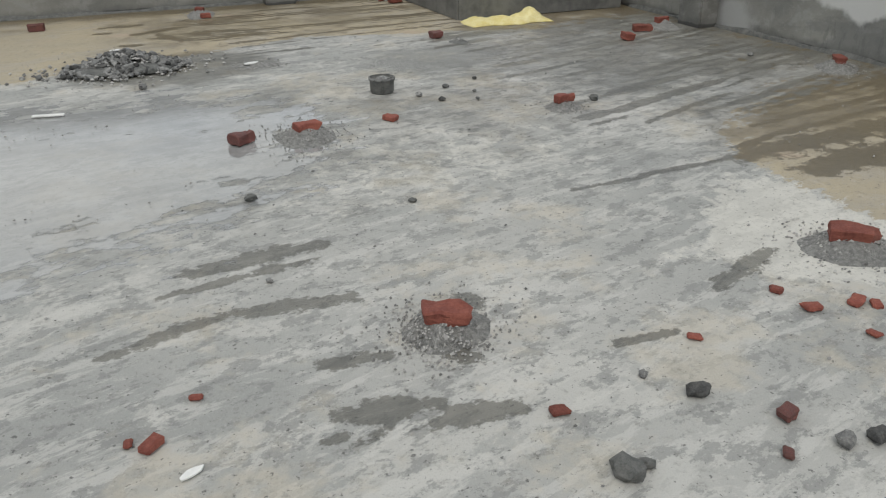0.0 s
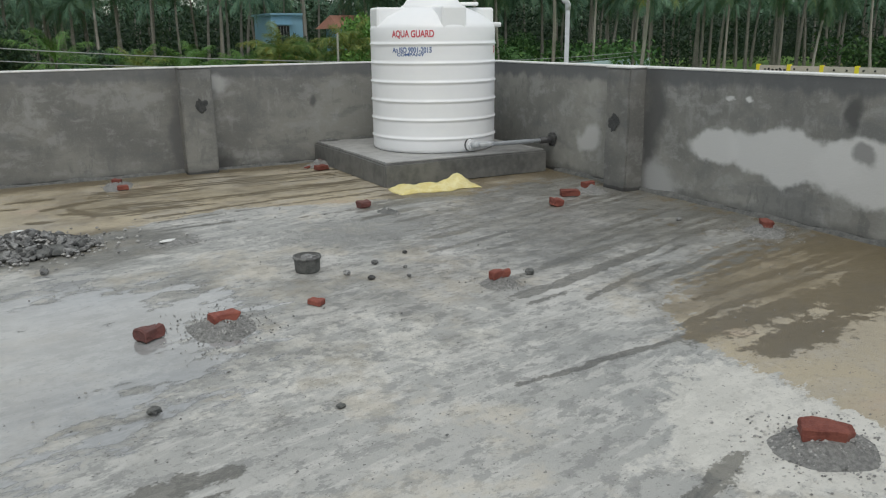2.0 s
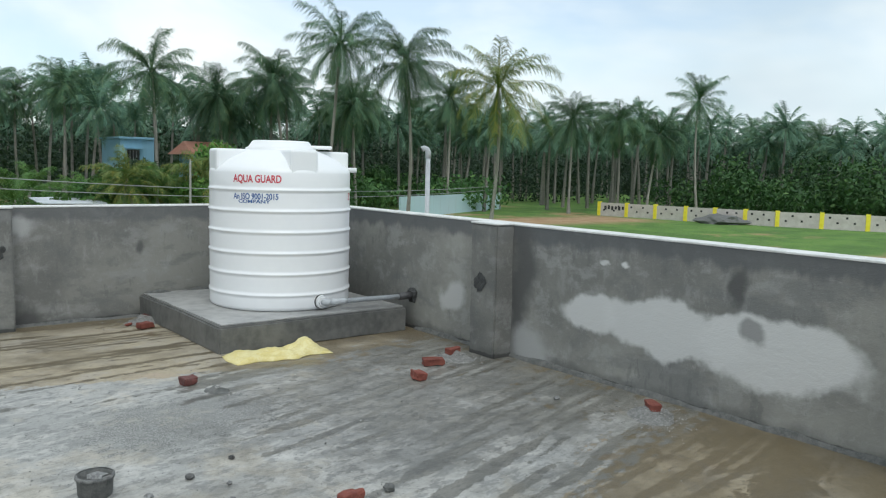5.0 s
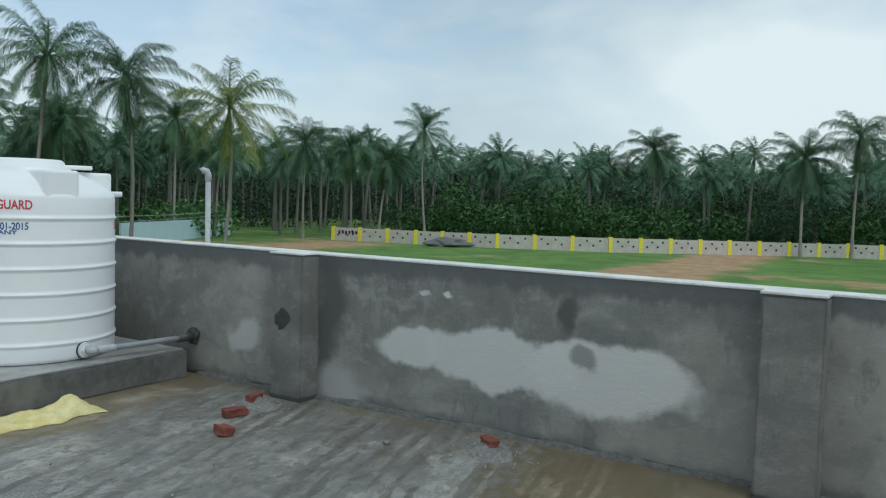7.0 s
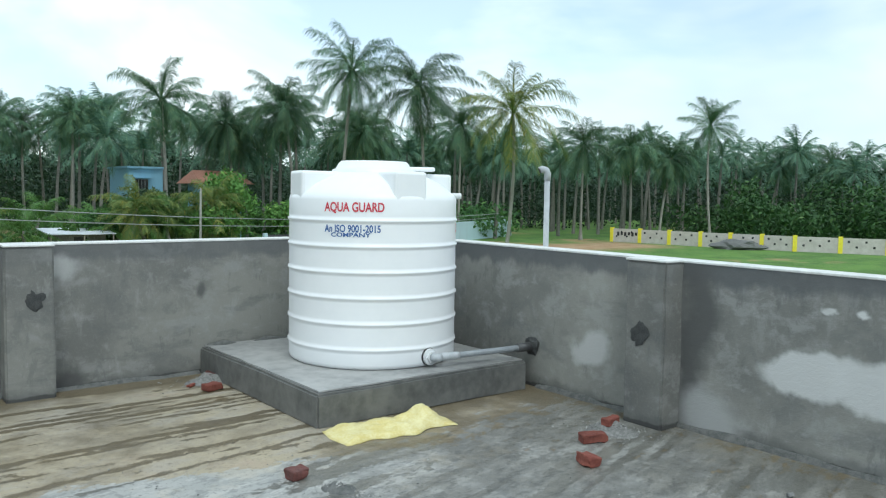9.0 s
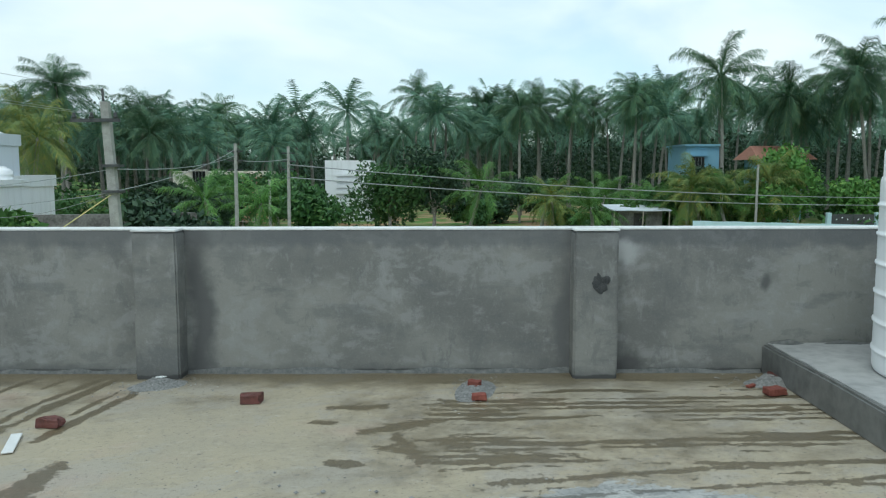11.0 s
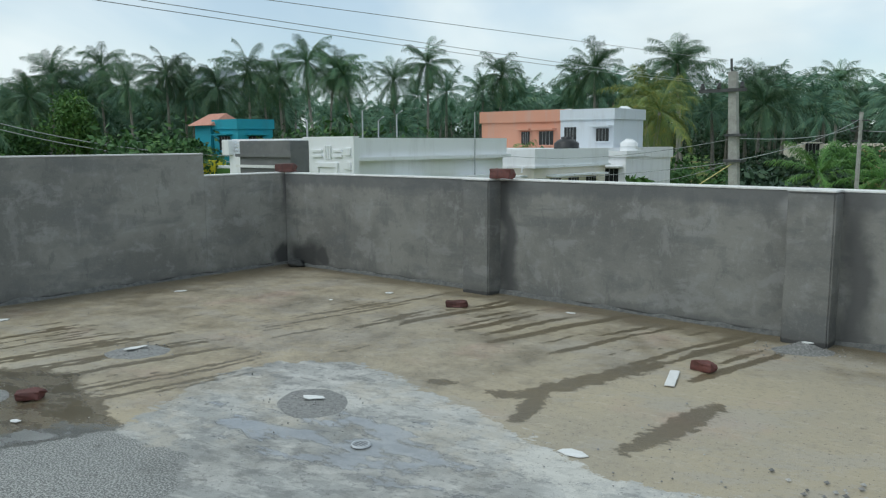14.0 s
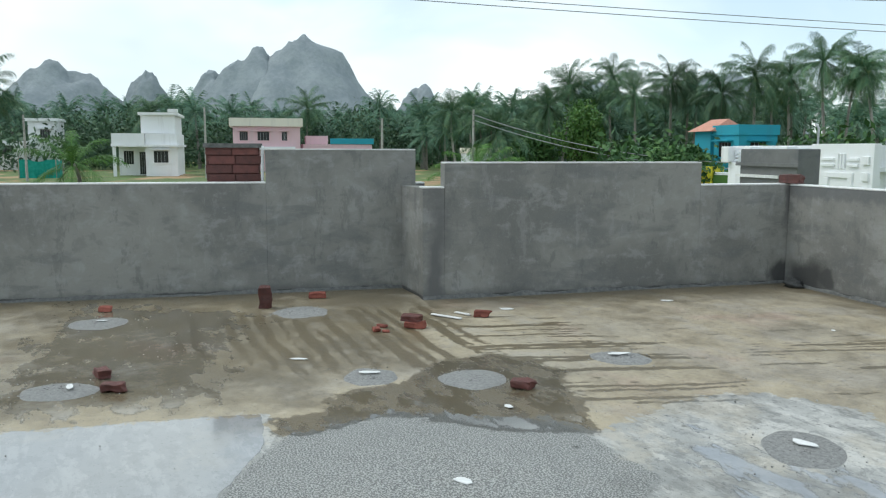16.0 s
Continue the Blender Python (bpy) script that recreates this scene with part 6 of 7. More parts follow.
def field_hut():
    """A low dark hut under a sagging pale sheet roof."""
    root = empty("field_hut", pose(14.2, 55.5, land(14, 55)), "low dark hut with a pale sheet roof", "hut")
    part("wall", boxm(-1.6, 1.8, 0.0, 2.4, -0.1, 1.7, 0.02), M["old_wall"], root)
    part("doorway", boxm(-0.4, 0.5, -0.03, 0.02, 0.0, 1.5), M["dark"], root)
    roof = boxm(-2.3, 2.3, -0.9, 2.7, 1.78, 1.84)
    bmesh.ops.subdivide_edges(roof, edges=[e for e in roof.edges if e.calc_length() > 1], cuts=8, use_grid_fill=True)
    for v in roof.verts:
        v.co.z += 0.16 * v.co.y * 0.5 + 0.05 * noise.noise(v.co * 1.2)
    part("sheet_roof", roof, M["pale_grey"], root, "pale sagging sheet roof")
    for x in (-2.1, 0.1, 2.1):
        part("post", tube([(x, -0.8, -0.2), (x + 0.03, -0.8, 1.75)], 0.05, 7), M["wood"], root)


field_hut()


def compound_gate():
    """A dark sheet gate between pale blue posts."""
    root = empty("compound_gate", pose(28.6, 51.5, land(28, 51)), "dark sheet-metal gate with pale blue posts", "gate")
    for x in (-1.75, 1.75):
        part("gate_post", boxm(x - 0.16, x + 0.16, -0.16, 0.16, -0.1, 1.75, 0.03), M["pale_blue"], root, "pale blue rendered post")
    for x in (-0.78, 0.78):
        leaf = part("gate_leaf", boxm(x - 0.76, x + 0.76, -0.03, 0.03, 0.12, 1.62, 0.01), M["iron"], root)
        for k in range(3):
            part("stud", lump(0.06, 0.02, 0.06, 0.1, k + 2, 1), M["white"], leaf).location = (x - 0.4 + 0.4 * k, -0.035, 1.2 + 0.12 * (k % 2))
    return root


compound_gate()


def bamboo_fence():
    root = empty("bamboo_fence", pose(-19.2, 52, -3.6), "rough pale bamboo pole fence", "fence")
    for i in range(12):
        part("post", tube([(i * 0.42, 0, 0), (i * 0.42 + 0.02, 0, 1.25 + 0.1 * (i % 3))], 0.03, 6), M["wood"], root)
    for k in range(3):
        part("rail", tube([(-0.2, -0.05, 0.4 + 0.36 * k), (4.9, -0.05, 0.43 + 0.36 * k)], 0.03, 6), M["wood"], root)


bamboo_fence()


def boundary_wall():
    """The block wall across the field, with yellow posts and weep holes."""
    root = empty("boundary_wall", pose(70.7, 53, -3.6), "unplastered pale block wall with bright yellow posts across a field", "wall")
    o = root.location
    line = [Vector(p) for p in ((70.7, 53.0, 0), (72.3, 42.5, 0), (74.5, 33.4, 0), (80.0, 22.7, 0), (88.1, 12.2, 0), (95.2, 1.3, 0), (99, -8, 0), (104, -22, 0))]
    rng = random.Random(4)
    i = 0
    for a, b in zip(line, line[1:]):
        d = b - a
        n = max(1, round(d.length / 3.7))
        ang = math.atan2(d.y, d.x)
        for k in range(n):
            p, q = a + d * (k / n), a + d * ((k + 1) / n)
            L = (q - p).length
            top = 1.5 if i < 19 else 1.5 - 0.35 * (i % 2)
            m = Matrix.Translation((p.x - o.x, p.y - o.y, 0)) @ pose(0, 0, 0, 0, 0, math.degrees(ang))
            pan = part("panel", boxm(0.2, L - 0.2, -0.1, 0.1, -0.2, top), M["boundary"], root)
            pan.matrix_local = m
            post = part("post", boxm(-0.2, 0.2, -0.16, 0.16, -0.2, top + 0.12), M["yellow"], root, "bright yellow painted post")
            post.matrix_local = m
            for h in range(4):
                x0 = 0.6 + h * (L - 1.0) / 4 + rng.uniform(-0.1, 0.1)
                z0 = 0.55 + 0.5 * ((h + i) % 2)
                # dark box in place of an open hole, its shade as colour
                hole = part("weep_hole", boxm(x0, x0 + 0.2, -0.115, 0.115, z0, z0 + 0.2), M["dark"], pan)
            if i == 0:
                for h in range(6):
                    part("black_lettering", boxm(0.7 + h * 0.45, 0.98 + h * 0.45, 0.10, 0.112, 0.7 + 0.1 * (h % 2), 1.15), M["black_plastic"], pan, "unreadable black painted letters")
                    part("black_lettering", boxm(0.7 + h * 0.45, 0.98 + h * 0.45, -0.112, -0.10, 0.7 + 0.1 * (h % 2), 1.15), M["black_plastic"], pan, "unreadable black painted letters")
            i += 1


boundary_wall()
heap = obj("earth_mound", lump(1.3, 2.3, 0.75, 0.5, 3, 3, 0.55), M["mortar"])
heap.matrix_world = pose(72.0, 38, -3.65, 0, 0, 20)
tagged(heap, "low heap of dark earth before the boundary wall", "heap")


# ---- poles and wires ----
def sag(p, q, drop, n=14):
    p, q = Vector(p), Vector(q)
    return [p.lerp(q, i / n) - Vector((0, 0, 4 * drop * (i / n) * (1 - i / n))) for i in range(n + 1)]


def wire(p, q, drop, r=0.006, mat="wire", label="thin overhead electric wire"):
    ob = obj("overhead_wire", tube(sag(p, q, drop), r, 5), M[mat])
    return tagged(ob, label, "wire", "overhead wires")


def utility_pole():
    root = empty("utility_pole", pose(-8.35, 13.2, -3.6), "grey concrete electric pole with a steel cross-arm", "utility pole")
    bm = bmesh.new()
    rings = []
    for s in range(9):
        z = s / 8 * 6.55 - (0.4 if s == 0 else 0)
        w, t = 0.135 - 0.045 * s / 8, 0.10 - 0.02 * s / 8
        x = -0.05 * z
        rings.append([bm.verts.new((x + a * w, b * t, z)) for a, b in ((-1, -1), (1, -1), (1, 1), (-1, 1))])
    for a, b in zip(rings, rings[1:]):
        for k in range(4):
            bm.faces.new((a[k], a[(k + 1) % 4], b[(k + 1) % 4], b[k]))
    bm.faces.new(rings[-1])
    part("shaft", bm, M["concrete_pole"], root)
    part("cross_arm", boxm(-1.08, 0.05, -0.16, -0.10, 6.08, 6.16), M["iron"], root)
    for x in (-1.0, -0.05, -0.6):
        part("insulator", lathe([(0, 0), (0.05, 0), (0.06, 0.05), (0.03, 0.08), (0.05, 0.12), (0, 0.15)], 12), M["iron"], root, smooth=True).location = (x, -0.13, 6.16)
    part("top_pin", tube([(-0.36, 0, 6.5), (-0.38, 0, 6.85)], 0.03, 8), M["iron"], root)
    for z in (5.05, 4.45):
        part("clamp", boxm(-0.42, 0.0, -0.17, 0.15, z, z + 0.06), M["iron"], root)
    part("stay_wire", tube([(-0.25, -0.1, 4.4), (-7.2, 0.6, 0.0)], 0.014, 6), M["sack"], root, "pale yellowish stay wire")
    return root


utility_pole()
for x0, z0, z1, drop in ((-8.74, 3.2, 2.74, 0.02), (-8.95, 2.66, 3.02, 0.17), (-8.93, 2.68, 3.0, 0.10)):
    wire((x0, 13.1, z0), (-8.9, -12.0, z1), drop, 0.0045)
wire((-8.6, 13.2, 1.4), (-18.0, 16.5, 0.9), 0.25, 0.008)
wire((-8.6, 13.2, 0.85), (-18.8, 12.0, 0.35), 0.25, 0.008)
wire((-8.6, 13.2, 0.85), (-17.0, 21.0, -0.1), 0.3, 0.008)
for z0, z1 in ((0.9, 2.3), (1.4, 2.0)):
    wire((-8.5, 13.3, z0), (-11.0, 33.4, z1), 0.2, 0.012)


def small_pole(x, y, top, label, arms=True):
    z0 = land(x, y)
    root = empty("thin_electric_pole", pose(x, y, z0), label, "utility pole", "thin electric poles")
    part("shaft", tube([(0, 0, -0.3), (0.03, 0, (top - z0) * 0.5), (0.05, 0, top - z0)], [0.11, 0.095, 0.08], 8), M["concrete_pole"], root)
    if arms:
        for k in range(3):
            part("bracket", boxm(-0.35, 0.4, -0.05, 0.03, top - z0 - 0.4 - 0.45 * k, top - z0 - 0.34 - 0.45 * k), M["iron"], root)
    return root


small_pole(-11.0, 33.4, 2.6, "thin concrete electric pole by the palm wood")
small_pole(-9.5, 38.9, 2.6, "thin concrete electric pole carrying bundled cables")
small_pole(-13.0, 50, 0.6, "short plain concrete pole", False)
small_pole(22.0, 52.5, 1.6, "leaning plain pole among young palms", False)
small_pole(-61, 11.5, 4.4, "thin concrete electric pole near village houses")
small_pole(-60, 4.2, 3.6, "thin plain pole near village houses", False)
small_pole(-72, -23.0, 4.0, "thin concrete electric pole by a shade net")
small_pole(-76, -9.2, 5.0, "thin plain pole beside the white villa", False)
wire((-9.5, 38.8, 1.6), (62, 62, -0.6), 1.2, 0.03)
wire((-9.5, 38.8, 0.9), (62, 62, -1.0), 1.2, 0.03)
wire((-11, 33.4, 1.8), (-9.5, 38.8, 1.9), 0.1, 0.02)
wire((-60.8, 11.5, 4.0), (-47, 29, 0.5), 1.0, 0.03)
wire((-60.8, 11.5, 3.6), (-47, 29, 0.1), 1.0, 0.03)


# ---- things by the village road ----
def shade_net():
    root = empty("green_net_enclosure", pose(-77.5, -23.5, land(-77.5, -23.5)), "teal green net stretched round a small plot", "enclosure")
    bm = bmesh.new()
    n = 24
    for side, (x0, y0, x1, y1) in enumerate(((0, -1.5, 0, 1.5), (0, 1.5, -2.5, 1.5), (0, -1.5, -2.5, -1.5))):
        prev = None
        for i in range(n + 1):
            u = i / n
            x, y = x0 + (x1 - x0) * u, y0 + (y1 - y0) * u
            w = 0.08 * math.sin(u * 20)
            cur = [bm.verts.new((x + w, y, 0)), bm.verts.new((x + w * 0.5, y, 1.55 + 0.1 * math.sin(u * 9)))]
            if prev:
                bm.faces.new((prev[0], cur[0], cur[1], prev[1]))
            prev = cur
    net = part("net", bm, M["green_net"], root)
    for x, y in ((0, -1.5), (0, 1.5), (-2.5, 1.5), (-2.5, -1.5)):
        part("stake", tube([(x, y, -0.2), (x, y, 1.75)], 0.05, 6), M["wood"], root)


shade_net()


def truck():
    g = land(-50, 25)
    root = empty("yellow_truck", pose(-50.2, 25.4, g, 0, 0, 30), "small truck with yellow body and green cab", "truck")
    part("cargo_body", boxm(-2.4, 0.6, -0.9, 0.9, 0.75, 2.35, 0.05), M["yellow"], root)
    cab = part("cab", boxm(0.65, 2.0, -0.85, 0.85, 0.5, 1.95, 0.12), M["leaf_bright"], root, "green cab")
    part("windscreen", boxm(1.96, 2.02, -0.7, 0.7, 1.15, 1.75), M["dark"], cab)
    part("white_band", boxm(0.7, 1.95, -0.87, 0.87, 1.8, 2.0, 0.04), M["white"], root)
    for x in (-1.5, 1.2):
        for y in (-0.85, 0.7):
            part("wheel", tube([(x, y, 0.36), (x, y + 0.18, 0.36)], 0.36, 16), M["black_plastic"], root)


truck()


def motorbike(x, y, az):
    root = empty("motorbike", pose(x, y, land(x, y), 0, 0, az), "dark parked motorbike under the trees", "motorbike")
    for cx in (-0.62, 0.62):
        w = part("wheel", lathe([(0.24, -0.05), (0.31, -0.04), (0.31, 0.04), (0.24, 0.05)], 20), M["black_plastic"], root)
        w.matrix_local = pose(cx, 0, 0.31, 90)
    part("tank", lump(0.24, 0.12, 0.12, 0.1, 1), M["iron"], root).location = (0.15, 0, 0.68)
    part("seat", boxm(-0.6, 0.0, -0.11, 0.11, 0.7, 0.8, 0.04), M["black_plastic"], root)
    part("frame", tube([(-0.62, 0, 0.31), (-0.2, 0, 0.45), (0.2, 0, 0.4), (0.4, 0, 0.85), (0.62, 0, 0.31)], 0.05, 8), M["steel"], root)
    part("handlebar", tube([(0.32, -0.32, 1.0), (0.42, 0, 0.95), (0.32, 0.32, 1.0)], 0.018, 6), M["steel"], root)


motorbike(-0.3, 48.0, 20)
motorbike(0.7, 49.0, 50)


# ---- close outside the west parapet ----
def neighbour_block():
    bm = boxm(-10.35, -9.25, 0.75, 1.05, -3.6, 1.37, 0.01)
    ob = tagged(obj("rendered_pier", bm, M["plaster"]), "grey rendered pier beyond the roof's corner", "pier")
    part("ledge", boxm(-10.40, -9.20, 0.715, 0.75, 1.16, 1.20), M["plaster"], ob)
    part("ledge", boxm(-10.40, -9.55, 0.72, 0.75, 1.02, 1.055), M["coping"], ob)


neighbour_block()


def brick_pier():
    """A bare brick pier with open joints beside the raised parapet block."""
    root = empty("brick_pier", pose(-9.32, -5.50, -3.6), "unplastered brown brick pier behind the parapet", "pier")
    part("core", boxm(-0.17, 0.205, -0.245, 0.245, 0.0, 4.96), M["brick_dark"], root)
    me = mesh_of(boxm(-0.018, 0.018, -0.118, 0.118, 0, 0.078, 0.004), "brick")
    me.materials.append(M["brick_dark"])
    for k in range(13):
        for j in range(2):
            b = part("brick", me, None, root)
            b.location = (0.21, -0.122 + 0.244 * j + (0.02 if k % 2 else -0.01), 3.86 + 0.086 * k)
    part("pole", tube([(0.24, 0.25, 3.5), (0.24, 0.27, 4.98)], 0.014, 8), M["white_pvc"], root)
    part("cap", boxm(-0.2, 0.25, -0.27, 0.27, 4.96, 5.0), M["mortar"], root)


brick_pier()

# ---- loose things on the roof ----
ROOF_BITS = "rubble on the roof"


def brick_piece(x, y, l, az, seed, dark=False, w=0.075, h=0.052, z=0.0, tilt=0.0, label=""):
    w, h = (min(w, l * 0.72), min(h, l * 0.5)) if z < 0.9 and h < 0.1 else (w, h)
    me = mesh_of(broken_brick(l, w, h, seed, 0.25 if l > 0.09 else 0.15), "brick")
    me.materials.append(M["brick_dark" if dark else "brick"])
    ob = new("broken_brick", me)
    ob.matrix_world = pose(x, y, z + 0.001, tilt, 0, az)
    return tagged(ob, label or ("dark wet broken clay brick on the roof floor" if dark else "broken red clay brick on the roof floor"), "brick", ROOF_BITS)


for i, (x, y, l, az, dark) in enumerate(((-1.03, -4.40, 0.115, 30, True), (0.862, -2.34, 0.10, 10, True), (2.17, -3.04, 0.12, 80, False), (2.48, -2.80, 0.15, -20, False),
                                         (-0.66, -0.57, 0.08, 5, False), (-2.05, -0.62, 0.13, 8, True), (1.21, -0.47, 0.13, 10, False), (1.32, -0.16, 0.13, 60, True),
                                         (-3.06, -1.06, 0.125, -8, True), (-5.34, -0.62, 0.17, 40, True), (-5.50, -3.87, 0.125, 55, True), (-7.42, -3.55, 0.125, 70, False),
                                         (-7.14, -4.16, 0.155, 75, False), (-8.53, -4.78, 0.15, 85, False), (-6.27, -6.23, 0.12, 20, True), (-5.96, -6.12, 0.12, 80, True),
                                         (-0.23, -7.10, 0.055, 15, True), (-0.33, -7.21, 0.035, 40, True), (-8.3, -6.55, 0.09, 80, False))):
    brick_piece(x, y, l, az, i + 1, dark)
brick_piece(-7.16, -4.18, 0.15, 68, 40, True, z=0.05, h=0.05)
brick_piece(-8.17, -5.25, 0.10, 80, 41, True, 0.08, 0.19, tilt=6, label="dark broken brick standing on end")
brick_piece(-5.36, 0.02, 0.21, 3, 42, True, 0.10, 0.085, z=1.02, label="dark red brick lying on top of a pillar")
brick_piece(-8.33, -0.02, 0.22, 20, 43, True, 0.10, 0.085, z=1.02, label="dark red brick lying on the parapet's corner")
for i, (x, y, s) in enumerate(((-0.72, -6.87, 0.03), (-1.64, -6.60, 0.035), (-1.69, -6.57, 0.018), (0.21, -6.61, 0.028), (0.23, -6.74, 0.032), (0.38, -6.76, 0.035), (0.42, -6.80, 0.028),
                               (0.27, -6.92, 0.025), (-0.20, -6.73, 0.025), (-7.10, -4.46, 0.05), (-7.22, -4.40, 0.04), (-7.05, -4.40, 0.03), (-0.24, -4.34, 0.045), (-1.52, -6.45, 0.02), (1.12, -0.30, 0.035))):
    ob = obj("brick_chip", broken_brick(s * 1.7, s * 1.15, s * 0.6, i + 3, 0.25 * s / 0.06), M["brick"])
    ob.matrix_world = pose(x, y, 0, 0, 0, 40 * i)
    tagged(ob, "small red chip of broken brick", "brick chip", ROOF_BITS)
for i, (x, y, s, mat) in enumerate(((-0.36, -6.94, 0.035, "stone"), (-0.44, -6.82, 0.016, "stone"), (-0.70, -7.12, 0.042, "mortar"), (-0.64, -7.11, 0.02, "mortar"), (-0.18, -7.23, 0.03, "stone"),
                                    (0.08, -3.94, 0.024, "stone"), (0.16, -4.09, 0.022, "stone"), (0.30, -3.82, 0.024, "stone"), (0.36, -4.15, 0.016, "stone"), (0.95, -4.45, 0.03, "mortar"),
                                    (-1.14, -5.17, 0.025, "mortar"), (-1.39, -3.07, 0.03, "stone"), (-1.98, -2.55, 0.03, "stone"), (-2.08, -2.5, 0.022, "stone"), (0.42, -3.98, 0.014, "stone"),
                                    (-0.62, -4.35, 0.018, "mortar"), (-1.22, -5.9, 0.014, "stone"), (-0.55, -5.45, 0.018, "mortar"), (-6.44, -6.9, 0.03, "mortar"), (0.55, -3.7, 0.018, "stone"),
                                    (2.6, -3.9, 0.022, "stone"), (-0.1, -7.25, 0.03, "stone"))):
    ob = obj("stone", lump(s * 0.95, s * 0.75, s * 0.6, 0.55, i + 20, 2, 0.25), M[mat])
    ob.matrix_world = pose(x, y, 0, 0, 0, 53 * i)
    tagged(ob, "small dark grey stone on the roof floor", "stone", ROOF_BITS)



def grit_mesh(spots):
    """Many small eight-sided grains in one mesh, from (x, y, z, size)."""
    v, f = [], []
    for x, y, z, s in spots:
        b = len(v)
        v += [(x + s * 1.3, y, z), (x, y + s, z), (x - s * 1.2, y, z), (x, y - s * 0.9, z), (x + s * 0.2, y, z + s * 0.9), (x, y, z - s * 0.7)]
        for k in range(4):
            f += [(b + k, b + (k + 1) % 4, b + 4), (b + (k + 1) % 4, b + k, b + 5)]
    me = bpy.data.meshes.new("grit")
    me.from_pydata(v, [], f)
    return me


def mound(x, y, rx, ry, h, seed, name="grit_mound", label="small heap of grey cement grit on the roof", mat="gravel", brick=None, grains=160, spread=1.5):
    """A low heap of grit with loose grains round it and, if told so, half a brick pressed into its top."""
    rng = random.Random(seed)
    root = empty(name, pose(x, y, 0, 0, 0, rng.uniform(0, 360)), label, "rubble heap", "grit heaps on the roof")
    bm = bmesh.new()
    rings, nr, seg = [], 9, 32
    for j in range(nr + 1):
        s = j / nr
        ring = []
        for i in range(seg):
            a = 2 * math.pi * i / seg
            k = s * (1 + 0.22 * noise.noise(Vector((math.cos(a), math.sin(a), seed)) * 1.4))
            p = Vector((rx * k * math.cos(a), ry * k * math.sin(a), 0))
            p.z = h * (math.cos(math.pi * s) * 0.5 + 0.5) * (1 + 0.5 * noise.noise(p * 22)) + (0.003 if s < 1 else -0.004)
            ring.append(bm.verts.new(p))
        rings.append(ring)
    for a, b in zip(rings, rings[1:]):
        for i in range(seg):
            bm.faces.new((a[i], b[i], b[(i + 1) % seg], a[(i + 1) % seg]))
    bmesh.ops.remove_doubles(bm, verts=rings[0], dist=0.002)
    part("mound_body", bm, M[mat], root, smooth=True)
    spots = []
    for k in range(grains * 2):
        a, q = rng.uniform(0, 6.28), abs(rng.gauss(0, 0.55)) * spread
        px, py = rx * q * math.cos(a), ry * q * math.sin(a)
        spots.append((px, py, h * (math.cos(math.pi * min(1, q)) * 0.5 + 0.5) + 0.002, rng.uniform(0.0025, 0.0065)))
    gb = grit_mesh(spots)
    g = part("grit", gb, M["grit"], root)
    g["kind"] = "stuff"
    if brick:
        l, w, az = brick
        b = brick_piece(x + 0.0, y, l, az, seed + 70, False, w * 0.85, 0.045, h * 0.62, label="broken red brick pressed into a grit heap")
    return root


mound(-0.82, -6.40, 0.14, 0.13, 0.055, 1, brick=(0.125, 0.10, -22), grains=700)
mound(0.68, -6.47, 0.18, 0.15, 0.05, 2, brick=(0.15, 0.10, -40), grains=420)
mound(-0.72, -4.44, 0.19, 0.16, 0.05, 3, brick=(0.11, 0.085, 10), grains=380)
mound(0.716, -4.50, 0.11, 0.10, 0.045, 4, brick=(0.11, 0.07, 15), grains=160)
mound(2.83, -4.45, 0.20, 0.15, 0.06, 5, brick=(0.11, 0.08, 60), grains=260)
mound(2.74, -2.72, 0.17, 0.14, 0.06, 6, brick=(0.13, 0.07, 10), grains=220)
mound(0.95, -2.58, 0.10, 0.07, 0.03, 7, mat="mortar", grains=60)
mound(-0.68, -0.36, 0.28, 0.14, 0.045, 8, brick=(0.08, 0.06, 0), grains=140)
mound(1.27, -0.22, 0.17, 0.13, 0.06, 9, grains=90)
mound(-2.76, -0.24, 0.20, 0.13, 0.05, 10, grains=120)
mound(-0.62, -2.72, 0.18, 0.10, 0.015, 11, grains=70)
for i, (x, y, rx, ry) in enumerate(((-4.33, -2.93, 0.25, 0.19), (-5.98, -3.02, 0.2, 0.19), (-5.92, -4.68, 0.2, 0.17), (-5.74, -4.08, 0.2, 0.22), (-6.03, -6.42, 0.22, 0.18), (-7.82, -6.52, 0.24, 0.22), (-7.92, -4.98, 0.26, 0.24))):
    mound(x, y, rx, ry, 0.014, 20 + i, "cement_spot", "flat round spot of grey cement grit on the roof", "pale_grit", grains=90, spread=1.1)


